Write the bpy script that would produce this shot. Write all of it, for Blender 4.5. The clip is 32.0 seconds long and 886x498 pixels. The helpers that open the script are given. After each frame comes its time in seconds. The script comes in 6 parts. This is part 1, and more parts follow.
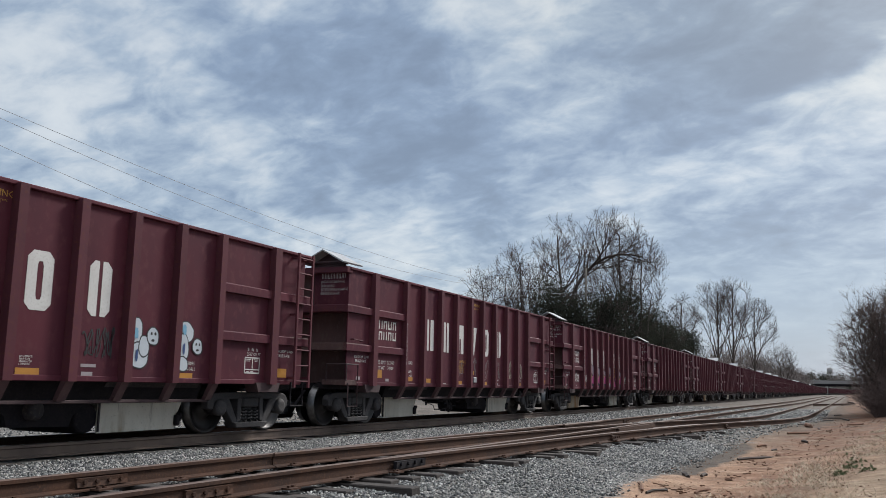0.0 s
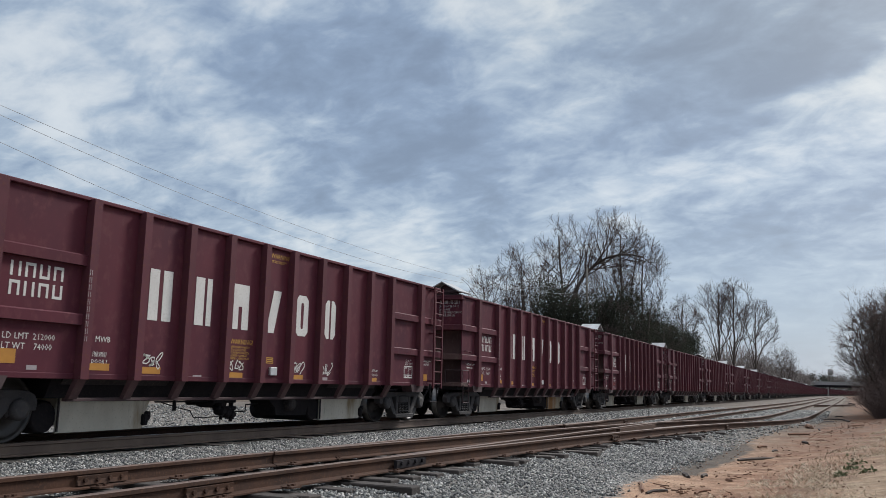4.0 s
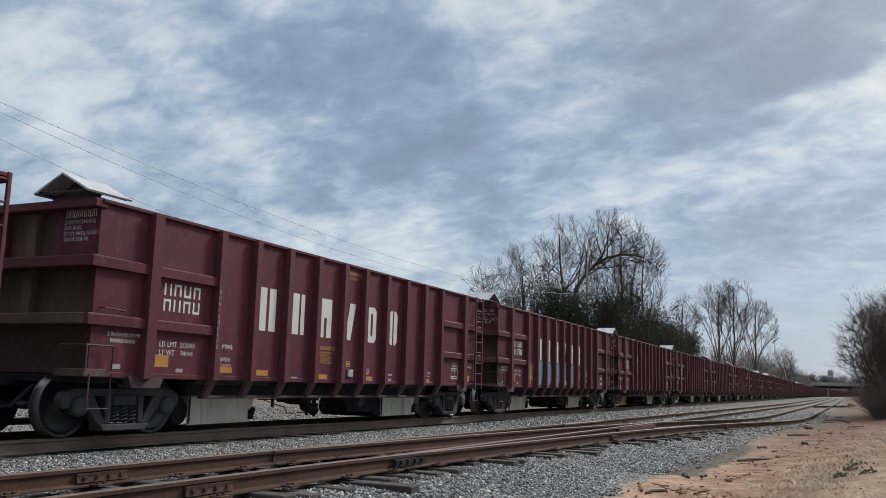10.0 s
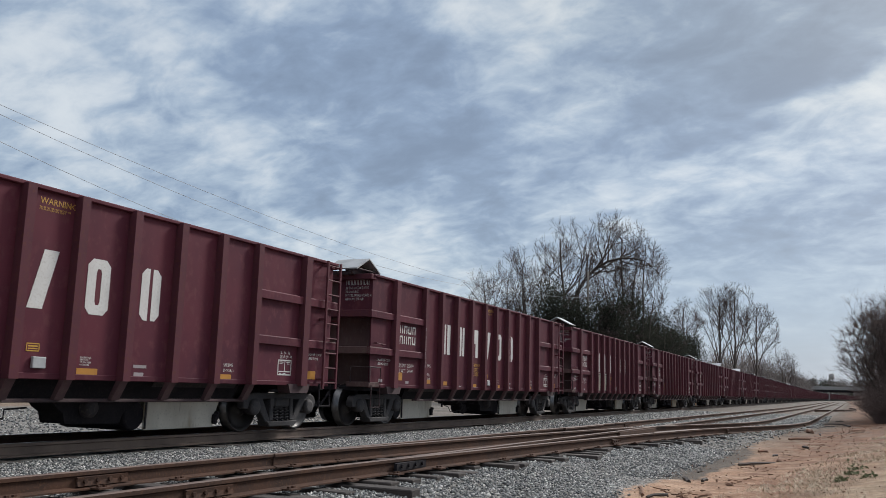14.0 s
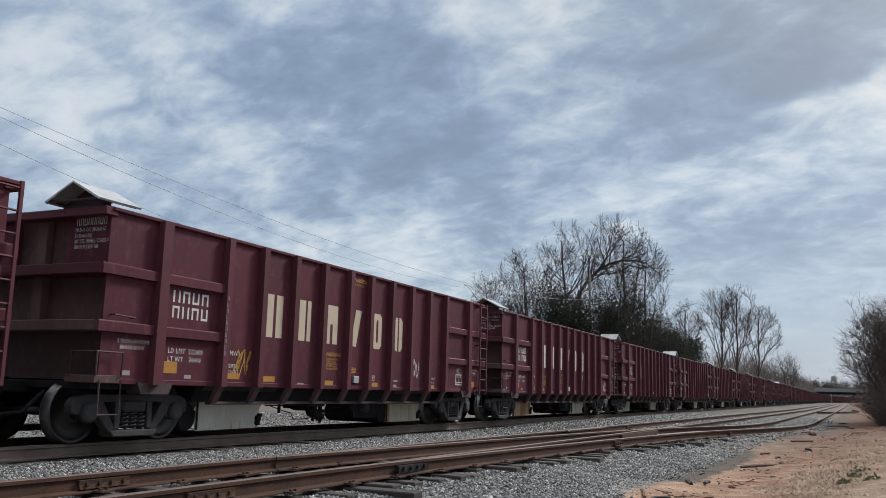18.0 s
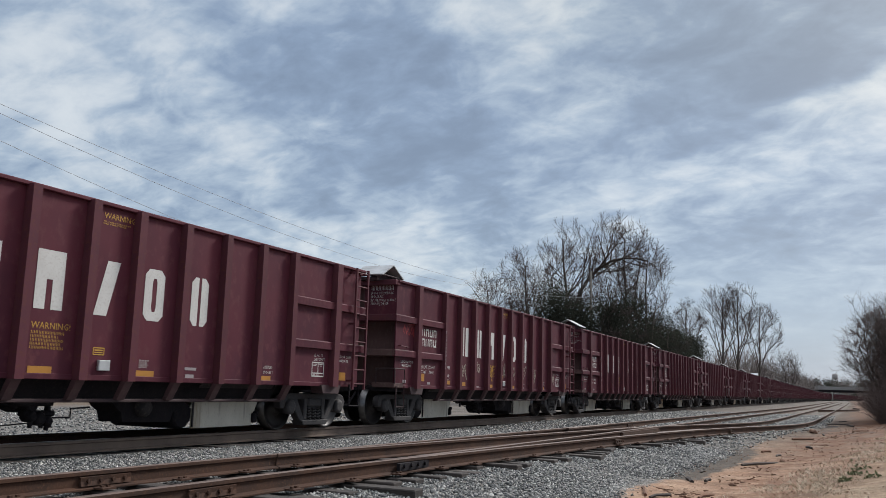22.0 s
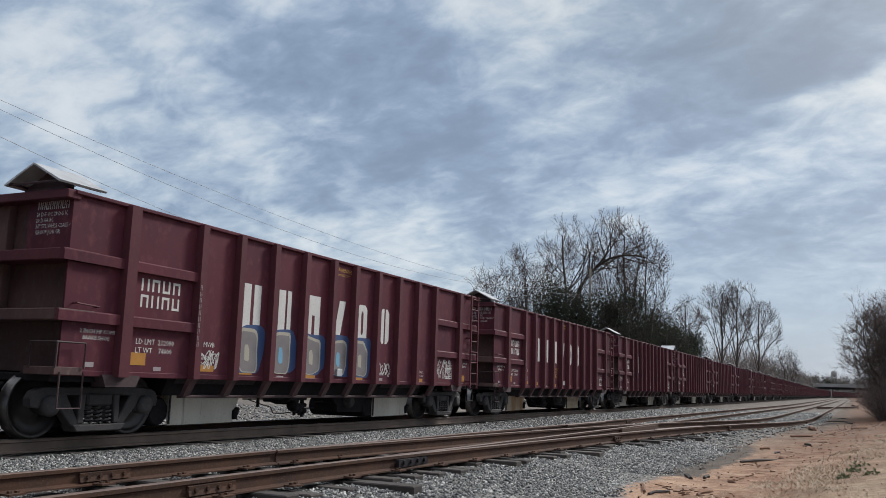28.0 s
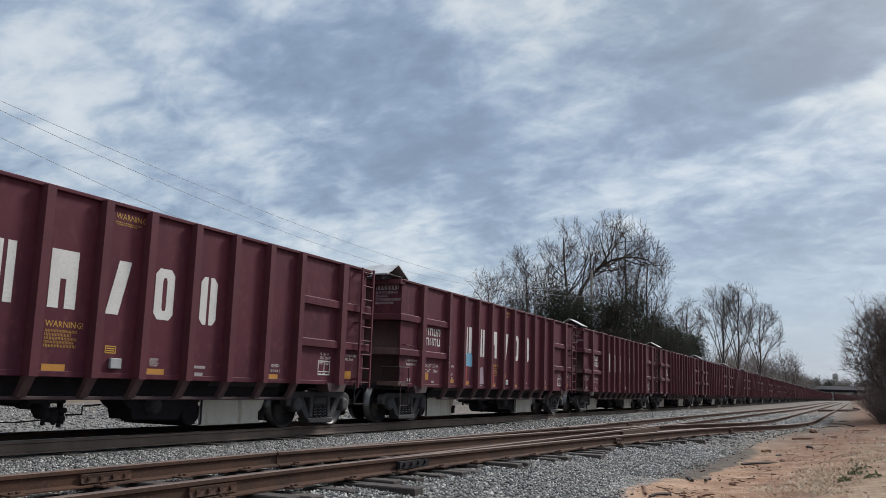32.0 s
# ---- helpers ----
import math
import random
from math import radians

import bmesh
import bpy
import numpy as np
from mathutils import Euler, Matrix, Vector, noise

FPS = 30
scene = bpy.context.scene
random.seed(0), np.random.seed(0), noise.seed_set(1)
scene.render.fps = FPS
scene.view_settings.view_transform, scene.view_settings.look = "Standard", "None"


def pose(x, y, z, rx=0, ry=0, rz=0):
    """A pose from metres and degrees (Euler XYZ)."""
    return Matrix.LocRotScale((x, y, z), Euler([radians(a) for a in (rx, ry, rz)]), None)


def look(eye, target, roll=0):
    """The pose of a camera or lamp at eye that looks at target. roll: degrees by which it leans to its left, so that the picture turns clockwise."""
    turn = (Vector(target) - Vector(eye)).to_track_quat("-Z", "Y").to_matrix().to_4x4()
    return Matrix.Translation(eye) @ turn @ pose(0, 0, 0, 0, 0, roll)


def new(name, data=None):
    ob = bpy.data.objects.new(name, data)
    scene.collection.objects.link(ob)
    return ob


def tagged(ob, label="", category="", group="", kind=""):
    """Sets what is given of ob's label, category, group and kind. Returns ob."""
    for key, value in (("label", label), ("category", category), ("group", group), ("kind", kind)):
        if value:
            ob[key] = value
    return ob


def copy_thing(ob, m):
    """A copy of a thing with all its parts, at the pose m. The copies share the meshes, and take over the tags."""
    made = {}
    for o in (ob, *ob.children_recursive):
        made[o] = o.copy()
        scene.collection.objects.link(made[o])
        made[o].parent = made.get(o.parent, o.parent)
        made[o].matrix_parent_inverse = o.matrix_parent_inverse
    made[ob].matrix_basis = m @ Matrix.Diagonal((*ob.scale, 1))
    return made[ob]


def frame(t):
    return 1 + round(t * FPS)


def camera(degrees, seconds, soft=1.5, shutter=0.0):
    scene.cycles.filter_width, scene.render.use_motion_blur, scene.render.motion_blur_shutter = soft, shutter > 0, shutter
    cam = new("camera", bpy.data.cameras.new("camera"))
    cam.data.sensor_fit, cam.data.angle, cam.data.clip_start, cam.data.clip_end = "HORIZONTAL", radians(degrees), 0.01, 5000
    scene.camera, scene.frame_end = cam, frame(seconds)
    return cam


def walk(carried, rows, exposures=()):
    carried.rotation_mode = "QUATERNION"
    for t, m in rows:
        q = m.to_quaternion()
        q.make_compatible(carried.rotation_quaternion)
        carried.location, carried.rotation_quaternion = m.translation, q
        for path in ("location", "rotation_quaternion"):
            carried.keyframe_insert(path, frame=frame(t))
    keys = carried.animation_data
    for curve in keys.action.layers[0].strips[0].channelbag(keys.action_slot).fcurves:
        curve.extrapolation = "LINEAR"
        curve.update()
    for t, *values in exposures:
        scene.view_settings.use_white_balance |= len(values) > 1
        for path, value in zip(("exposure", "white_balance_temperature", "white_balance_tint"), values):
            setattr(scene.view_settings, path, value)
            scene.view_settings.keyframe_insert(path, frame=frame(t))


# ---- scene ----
# ---- camera ----
AIM = [  # seconds, degrees left of the track's line, tilt up, lean
    (0, 24.606, 8.970, 1.092),
    (1, 24.663, 8.940, 1.109),
    (2, 24.692, 8.941, 1.143),
    (3, 24.697, 8.954, 1.234),
    (3.5, 24.694, 8.951, 1.283),
    (5.5, 24.641, 8.826, 1.547),
    (6, 24.643, 8.792, 1.595),
    (6.5, 24.658, 8.742, 1.643),
    (7, 24.667, 8.702, 1.656),
    (7.5, 24.675, 8.682, 1.667),
    (8, 24.677, 8.689, 1.647),
    (9, 24.677, 8.754, 1.620),
    (9.5, 24.688, 8.816, 1.601),
    (10, 24.708, 8.884, 1.570),
    (11, 24.743, 8.951, 1.571),
    (12, 24.768, 9.012, 1.613),
    (13, 24.776, 9.085, 1.653),
    (14, 24.768, 9.110, 1.646),
    (14.5, 24.766, 9.115, 1.648),
    (16.5, 24.870, 9.242, 1.616),
    (17, 24.886, 9.267, 1.594),
    (18, 24.885, 9.271, 1.569),
    (19, 24.892, 9.266, 1.556),
    (20, 24.915, 9.226, 1.601),
    (21, 24.912, 9.150, 1.671),
    (22, 24.950, 9.111, 1.643),
    (23, 24.963, 9.061, 1.615),
    (24, 24.922, 9.021, 1.633),
    (25, 24.903, 9.026, 1.672),
    (25.5, 24.894, 9.020, 1.684),
    (27.5, 24.887, 8.892, 1.724),
    (28, 24.911, 8.888, 1.729),
    (29, 24.954, 8.884, 1.722),
    (30, 24.961, 8.875, 1.720),
    (31, 24.974, 8.938, 1.775),
    (32, 24.997, 9.013, 1.810),
]
EYE = Vector((0.0, 0.0, 0.909))


def aim(turn, tilt, lean):
    a, b = radians(turn), radians(tilt)
    way = Vector((-math.sin(a) * math.cos(b), math.cos(a) * math.cos(b), math.sin(b)))
    return look(EYE, EYE + way, lean)


cam = camera(54.23, 32.0, soft=0.8, shutter=0.03)
walk(cam, [(t, aim(*a)) for t, *a in AIM])

# ---- light ----
scene.view_settings.exposure = 0.0
SUN_UP, SUN_TURN = radians(36), radians(24)


def sky_world():
    w = bpy.data.worlds.new("sky")
    scene.world = w
    w.use_nodes = True
    nt = w.node_tree
    nt.nodes.clear()
    N, L = nt.nodes.new, nt.links.new

    def math_node(op, a, b=None, clamp=False):
        m = N("ShaderNodeMath")
        m.operation, m.use_clamp = op, clamp
        for i, v in enumerate((a, b)):
            if v is None:
                continue
            if isinstance(v, (int, float)):
                m.inputs[i].default_value = v
            else:
                L(v, m.inputs[i])
        return m.outputs[0]

    def smooth(v, a, b, lo=0.0, hi=1.0):
        m = N("ShaderNodeMapRange")
        m.interpolation_type = "SMOOTHSTEP"
        L(v, m.inputs[0])
        for i, k in zip((1, 2, 3, 4), (a, b, lo, hi)):
            m.inputs[i].default_value = k
        return m.outputs[0]

    sky = N("ShaderNodeTexSky")
    sky.sky_type, sky.sun_disc = "NISHITA", False
    sky.sun_elevation, sky.sun_rotation = SUN_UP, SUN_TURN
    sky.air_density, sky.dust_density = 1.0, 1.5
    tc = N("ShaderNodeTexCoord")
    sep = N("ShaderNodeSeparateXYZ")
    L(tc.outputs["Generated"], sep.inputs[0])
    # a cloud sheet overhead, seen in perspective
    up = math_node("ADD", math_node("MAXIMUM", sep.outputs[2], 0.0), 0.16)
    px, py = math_node("DIVIDE", sep.outputs[0], up), math_node("DIVIDE", sep.outputs[1], up)
    com = N("ShaderNodeCombineXYZ")
    high = math_node("ADD", math_node("MAXIMUM", sep.outputs[2], 0.0), 0.34)
    L(math_node("DIVIDE", sep.outputs[0], high), com.inputs[0]), L(math_node("DIVIDE", sep.outputs[1], high), com.inputs[1])

    def cloud(scale, detail, rough, dist, turn, stretch, off):
        mp = N("ShaderNodeMapping")
        mp.inputs["Rotation"].default_value = (0, 0, radians(turn))
        mp.inputs["Scale"].default_value = (stretch, 1, 1)
        mp.inputs["Location"].default_value = off
        L(com.outputs[0], mp.inputs[0])
        n = N("ShaderNodeTexNoise")
        n.inputs["Scale"].default_value, n.inputs["Detail"].default_value = scale, detail
        n.inputs["Roughness"].default_value, n.inputs["Distortion"].default_value = rough, dist
        L(mp.outputs[0], n.inputs["Vector"])
        return n.outputs["Fac"]

    def toward(x, y, z, a, b):
        """1 near a direction, falling to 0; a and b: angles in degrees."""
        v = N("ShaderNodeVectorMath")
        v.operation = "DOT_PRODUCT"
        L(tc.outputs["Generated"], v.inputs[0])
        v.inputs[1].default_value = Vector((x, y, z)).normalized()
        return smooth(v.outputs["Value"], math.cos(radians(b)), math.cos(radians(a)))

    mid = cloud(3.6, 5, 0.5, 0.4, 28, 0.8, (1.3, 7.7, 2))
    fine = cloud(10.0, 7, 0.56, 0.5, 34, 0.85, (5.3, 2.1, 4))
    wisp = cloud(30.0, 5, 0.55, 0.2, 34, 0.6, (2.3, 0.1, 1))
    dens = math_node("ADD", math_node("MULTIPLY", mid, 0.80), math_node("MULTIPLY", fine, 0.85))
    dens = math_node("ADD", dens, math_node("MULTIPLY", wisp, 0.34))
    dens = math_node("ADD", dens, -0.965)
    # thin bright places and thick dark ones in the sheet
    for x, y, z, r0, r1, k in ((-0.728, 0.586, 0.356, 0.8, 9, 0.15), (-0.640, 0.676, 0.364, 0.5, 5, 0.12), (-0.728, 0.612, 0.311, 0.5, 5, 0.18), (-0.702, 0.661, 0.265, 0.4, 5, 0.14),
                               (-0.603, 0.755, 0.257, 0.4, 5, 0.14), (-0.753, 0.614, 0.236, 0.6, 8, 0.10), (-0.460, 0.868, 0.184, 0.3, 3.5, 0.32), (-0.422, 0.897, 0.133, 0.4, 5, 0.34),
                               (-0.292, 0.889, 0.353, 0.6, 6.5, 0.14), (-0.266, 0.914, 0.305, 0.4, 4.2, 0.12), (-0.333, 0.851, 0.407, 0.5, 6, 0.16), (-0.226, 0.947, 0.229, 0.1, 1.5, 0.14),
                               (-0.538, 0.822, 0.189, 0.4, 6, 0.18), (-0.481, 0.830, 0.282, 0.9, 9.5, -0.16), (-0.545, 0.773, 0.325, 0.6, 6.5, -0.10), (-0.404, 0.884, 0.236, 0.6, 6.5, -0.14),
                               (-0.159, 0.916, 0.368, 0.8, 8, -0.15), (-0.116, 0.944, 0.307, 0.6, 6.5, -0.14), (0.004, 0.936, 0.352, 0.7, 7.5, -0.16), (-0.462, 0.787, 0.408, 0.6, 6.5, -0.08),
                               (-0.319, 0.914, 0.250, 0.6, 6.5, -0.12), (-0.366, 0.912, 0.186, 0.4, 4, -0.18)):
        dens = math_node("ADD", dens, math_node("MULTIPLY", toward(x, y, z, r0, r1), 0.62 * k))
    # a long bright rift below the edge of a dark bank: distance from its line in the sheet
    wob = math_node("MULTIPLY", math_node("ADD", mid, -0.5), 0.28)
    rift_d = math_node("ADD", math_node("ADD", math_node("MULTIPLY", px, 0.66), math_node("MULTIPLY", py, 0.75)), -1.583)
    rift_d = math_node("ADD", rift_d, wob)
    rift = math_node("MULTIPLY", smooth(rift_d, -0.14, -0.04), smooth(rift_d, -0.02, 0.40, 1.0, 0.0))
    rift = math_node("MULTIPLY", rift, smooth(px, -0.65, -0.02))
    dens = math_node("ADD", dens, math_node("MULTIPLY", rift, 0.32))
    bank = math_node("MULTIPLY", smooth(rift_d, -0.55, -0.20), smooth(rift_d, -0.16, -0.07, 1.0, 0.0))
    bank = math_node("MULTIPLY", bank, smooth(px, -0.60, -0.20))
    dens = math_node("ADD", dens, math_node("MULTIPLY", bank, -0.10))
    ramp = N("ShaderNodeValToRGB")
    cr = ramp.color_ramp
    cr.elements[0].position, cr.elements[0].color = 0.0, (0.195, 0.255, 0.355, 1)
    cr.elements[1].position, cr.elements[1].color = 1.0, (0.70, 0.75, 0.79, 1)
    for p, c in ((0.3, (0.262, 0.345, 0.475, 1)), (0.6, (0.41, 0.50, 0.61, 1))):
        e = cr.elements.new(p)
        e.color = c
    L(smooth(dens, -0.38, 0.52), ramp.inputs[0])
    # towards the sun the thick cloud turns from blue-grey to plain grey
    plain = N("ShaderNodeMix")
    plain.data_type, plain.blend_type = "RGBA", "MULTIPLY"
    L(math_node("MULTIPLY", smooth(px, -1.0, 0.1), smooth(sep.outputs[2], 0.22, 0.40)), plain.inputs[0])
    L(ramp.outputs[0], plain.inputs[6])
    plain.inputs[7].default_value = (1.04, 1.0, 0.90, 1)
    # near the horizon the sheet thins to an even pale blue
    hz = smooth(sep.outputs[2], 0.05, 0.20, 1.0, 0.0)
    east = smooth(px, -1.1, -0.5)
    mix = N("ShaderNodeMix")
    mix.data_type = "RGBA"
    L(math_node("MULTIPLY", math_node("MULTIPLY", hz, east), 0.8), mix.inputs[0])
    L(plain.outputs[2], mix.inputs[6])
    mix.inputs[7].default_value = (0.345, 0.455, 0.61, 1)
    # an overcast sky is brightest overhead
    lift = N("ShaderNodeMix")
    lift.data_type = "RGBA"
    L(smooth(sep.outputs[2], 0.42, 0.75), lift.inputs[0])
    L(mix.outputs[2], lift.inputs[6])
    lift.inputs[7].default_value = (1.22, 1.28, 1.37, 1)
    b1, b2, add, out = N("ShaderNodeBackground"), N("ShaderNodeBackground"), N("ShaderNodeAddShader"), N("ShaderNodeOutputWorld")
    L(sky.outputs[0], b1.inputs[0])
    b1.inputs[1].default_value = 0.02
    L(lift.outputs[2], b2.inputs[0])
    # the cloud is brightest towards the sun and dims away from it
    L(math_node("MULTIPLY", smooth(sep.outputs[1], -0.75, 0.45, 0.88, 1.0), 0.87), b2.inputs[1])
    L(b1.outputs[0], add.inputs[0]), L(b2.outputs[0], add.inputs[1]), L(add.outputs[0], out.inputs[0])


sky_world()
sun = new("sun", bpy.data.lights.new("sun", "SUN"))
sun.data.energy, sun.data.angle, sun.data.color = 3.2, radians(12), (1.0, 0.97, 0.93)
sun.matrix_world = look((0, 0, 0), (-math.cos(SUN_UP) * math.sin(SUN_TURN), -math.cos(SUN_UP) * math.cos(SUN_TURN), -math.sin(SUN_UP)))

# ---- materials ----
MATS = {}


def mat(name, c1, c2, rough=0.7, metal=0.0, scale=3.0, fine=40.0, bump=0.15, c3=None, spread=0.0, stretch=(1, 1, 1), spec=0.5):
    """Two tones mixed by broad noise, a third by fine noise, relief from the fine noise; spread varies it from object to object."""
    if name in MATS:
        return MATS[name]
    m = bpy.data.materials.new(name)
    m.use_nodes = True
    nt = m.node_tree
    N, L = nt.nodes.new, nt.links.new
    bs = nt.nodes["Principled BSDF"]
    tc = N("ShaderNodeTexCoord")
    mp = N("ShaderNodeMapping")
    mp.inputs["Scale"].default_value = stretch
    L(tc.outputs["Object"], mp.inputs[0])
    n1, n2 = N("ShaderNodeTexNoise"), N("ShaderNodeTexNoise")
    for n, s, dt in ((n1, scale, 4), (n2, fine, 5)):
        n.inputs["Scale"].default_value, n.inputs["Detail"].default_value = s, dt
        n.inputs["Roughness"].default_value = 0.6
        L(mp.outputs[0], n.inputs["Vector"])
    r1 = N("ShaderNodeMapRange")
    r1.inputs[1].default_value, r1.inputs[2].default_value = 0.35, 0.65
    L(n1.outputs["Fac"], r1.inputs[0])
    mx = N("ShaderNodeMix")
    mx.data_type = "RGBA"
    L(r1.outputs[0], mx.inputs[0])
    mx.inputs[6].default_value, mx.inputs[7].default_value = (*c1, 1), (*c2, 1)
    col = mx.outputs[2]
    if c3:
        r2 = N("ShaderNodeMapRange")
        r2.inputs[1].default_value, r2.inputs[2].default_value = 0.52, 0.68
        L(n2.outputs["Fac"], r2.inputs[0])
        m3 = N("ShaderNodeMix")
        m3.data_type = "RGBA"
        L(r2.outputs[0], m3.inputs[0])
        L(col, m3.inputs[6])
        m3.inputs[7].default_value = (*c3, 1)
        col = m3.outputs[2]
    if spread:
        oi = N("ShaderNodeObjectInfo")
        rr = N("ShaderNodeMapRange")
        rr.inputs[3].default_value, rr.inputs[4].default_value = 1 - spread, 1 + spread
        L(oi.outputs["Random"], rr.inputs[0])
        hs = N("ShaderNodeHueSaturation")
        L(rr.outputs[0], hs.inputs["Value"])
        L(col, hs.inputs["Color"])
        col = hs.outputs[0]
    L(col, bs.inputs["Base Color"])
    bs.inputs["Roughness"].default_value, bs.inputs["Metallic"].default_value = rough, metal
    bs.inputs["Specular IOR Level"].default_value = spec
    if bump:
        b = N("ShaderNodeBump")
        b.inputs["Strength"].default_value, b.inputs["Distance"].default_value = bump, 0.02
        L(n2.outputs["Fac"], b.inputs["Height"])
        L(b.outputs[0], bs.inputs["Normal"])
    MATS[name] = m
    return m


OXIDE = mat("oxide_red_paint", (0.100, 0.0240, 0.0350), (0.070, 0.0190, 0.0300), 0.55, 0, 0.8, 7, 0.03, (0.108, 0.034, 0.042), 0.10, (1, 1, 0.7), 0.12)
OXIDE_RIB = mat("oxide_red_rib_paint", (0.108, 0.033, 0.043), (0.082, 0.028, 0.038), 0.6, 0, 1.3, 18, 0.08, (0.105, 0.036, 0.035), 0.1, (1, 1, 1), 0.12)
GRIME = mat("grimed_oxide_paint", (0.055, 0.026, 0.029), (0.034, 0.020, 0.023), 0.75, 0, 1.5, 20, 0.1, (0.06, 0.032, 0.032))
GUSSET = mat("dusty_oxide_gusset_paint", (0.080, 0.034, 0.037), (0.050, 0.026, 0.030), 0.7, 0, 1.6, 18, 0.1, (0.085, 0.05, 0.046))
DUSTY_END = mat("dusty_end_paint", (0.125, 0.074, 0.070), (0.082, 0.052, 0.052), 0.75, 0, 1.2, 14, 0.08, (0.130, 0.090, 0.080), 0, (1, 1, 0.5), 0.15)
UNDER = mat("grimy_black_steel", (0.011, 0.010, 0.013), (0.020, 0.017, 0.020), 0.85, 0, 3, 30, 0.2, (0.028, 0.022, 0.023), 0, (1, 1, 1), 0.2)
TRUCK = mat("dusty_cast_steel", (0.046, 0.041, 0.043), (0.029, 0.027, 0.030), 0.75, 0, 5, 40, 0.25, (0.064, 0.054, 0.050))
WHEEL = mat("dark_wheel_steel", (0.02, 0.017, 0.017), (0.032, 0.027, 0.026), 0.36, 0.3, 4, 40, 0.06)
TREAD = mat("polished_tread_steel", (0.17, 0.165, 0.165), (0.10, 0.097, 0.097), 0.32, 1.0, 8, 60, 0.02)
PLATE = mat("galvanised_cover_plate", (0.42, 0.43, 0.44), (0.30, 0.305, 0.31), 0.5, 0.1, 2.5, 20, 0.1, None, 0.2)
WHITE = mat("white_stencil_paint", (0.60, 0.59, 0.57), (0.52, 0.505, 0.485), 0.6, 0, 2.5, 30, 0.03, (0.47, 0.44, 0.42))
FADED = mat("faded_grey_stencil_paint", (0.30, 0.26, 0.27), (0.22, 0.18, 0.19), 0.6, 0, 2.5, 30, 0.03)
DUSTY = mat("dusty_hopper_steel", (0.040, 0.033, 0.036), (0.026, 0.022, 0.025), 0.8, 0, 2.0, 25, 0.15, (0.075, 0.062, 0.055))
YELLOW = mat("yellow_reflector", (0.42, 0.19, 0.02), (0.34, 0.14, 0.015), 0.5, 0, 4, 30, 0.03)
YPAINT = mat("yellow_stencil_paint", (0.50, 0.27, 0.03), (0.42, 0.22, 0.03), 0.6, 0, 4, 30, 0.02)
RAIL = mat("rusty_rail_steel", (0.075, 0.038, 0.025), (0.046, 0.027, 0.021), 0.85, 0, 2, 40, 0.2, (0.10, 0.05, 0.03), 0, (1, 1, 1), 0.2)
MAINRAIL = mat("brown_main_rail_steel", (0.165, 0.120, 0.096), (0.110, 0.080, 0.067), 0.85, 0, 2, 40, 0.2)
RAILTOP = mat("worn_rail_head", (0.30, 0.26, 0.24), (0.2, 0.15, 0.13), 0.35, 0.8, 4, 50, 0.05)
RUSTTOP = mat("rusty_rail_head", (0.115, 0.070, 0.053), (0.08, 0.05, 0.042), 0.7, 0.1, 4, 50, 0.1)
TIE = mat("weathered_tie_wood", (0.038, 0.030, 0.027), (0.062, 0.051, 0.046), 0.9, 0, 6, 30, 0.5, (0.03, 0.025, 0.022), 0.3, (0.3, 1, 1))
BARK = mat("winter_bark", (0.080, 0.062, 0.052), (0.055, 0.043, 0.037), 0.9, 0, 1.2, 20, 0.3)
TWIG = mat("winter_twigs", (0.085, 0.064, 0.058), (0.06, 0.046, 0.043), 0.9, 0, 0.5, 20, 0.0, spec=0.1)
BUSHTWIG = mat("reddish_brown_twigs", (0.135, 0.098, 0.088), (0.098, 0.074, 0.068), 0.9, 0, 0.5, 20, 0.0, spec=0.1)
# distance haze is put into this colour, paler than the near twigs
WOOD = mat("distant_wood", (0.17, 0.14, 0.13), (0.13, 0.108, 0.10), 0.95, 0, 0.3, 2, 0.0)
CONCRETE = mat("grey_concrete", (0.36, 0.35, 0.34), (0.28, 0.27, 0.26), 0.85, 0, 0.4, 5, 0.1)
LOAD = mat("dark_crushed_load", (0.02, 0.018, 0.017), (0.05, 0.045, 0.04), 0.95, 0, 3, 30, 0.6)

CREAM = mat("cream_stencil_paint", (0.52, 0.43, 0.32), (0.46, 0.37, 0.27), 0.6, 0, 2.5, 30, 0.03)
PINK = mat("pink_spray_paint", (0.42, 0.06, 0.20), (0.30, 0.04, 0.15), 0.55, 0, 2, 20, 0.02)
LILAC = mat("pale_lilac_spray_paint", (0.32, 0.24, 0.28), (0.25, 0.18, 0.22), 0.55, 0, 2, 20, 0.02)
BLACK = mat("black_spray_paint", (0.012, 0.012, 0.015), (0.02, 0.02, 0.022), 0.5, 0, 2, 20, 0.02)
TEAL = mat("teal_spray_paint", (0.12, 0.25, 0.33), (0.085, 0.19, 0.26), 0.5, 0, 2, 20, 0.02)
NAVY = mat("dark_blue_spray_paint", (0.02, 0.05, 0.15), (0.03, 0.07, 0.18), 0.5, 0, 2, 20, 0.02)
SILVER = mat("silver_spray_paint", (0.22, 0.20, 0.20), (0.16, 0.14, 0.145), 0.45, 0.2, 2, 20, 0.02)
SKYBLUE = mat("sky_blue_spray_paint", (0.16, 0.36, 0.50), (0.12, 0.28, 0.42), 0.5, 0, 2, 20, 0.02)
PALEBLUE = mat("pale_blue_spray_paint", (0.48, 0.52, 0.56), (0.38, 0.43, 0.48), 0.5, 0, 2, 20, 0.02)
GOLD = mat("yellow_spray_paint", (0.55, 0.42, 0.03), (0.45, 0.33, 0.03), 0.5, 0, 2, 20, 0.02)
RED = mat("red_spray_paint", (0.30, 0.018, 0.02), (0.22, 0.014, 0.016), 0.5, 0, 2, 20, 0.02)
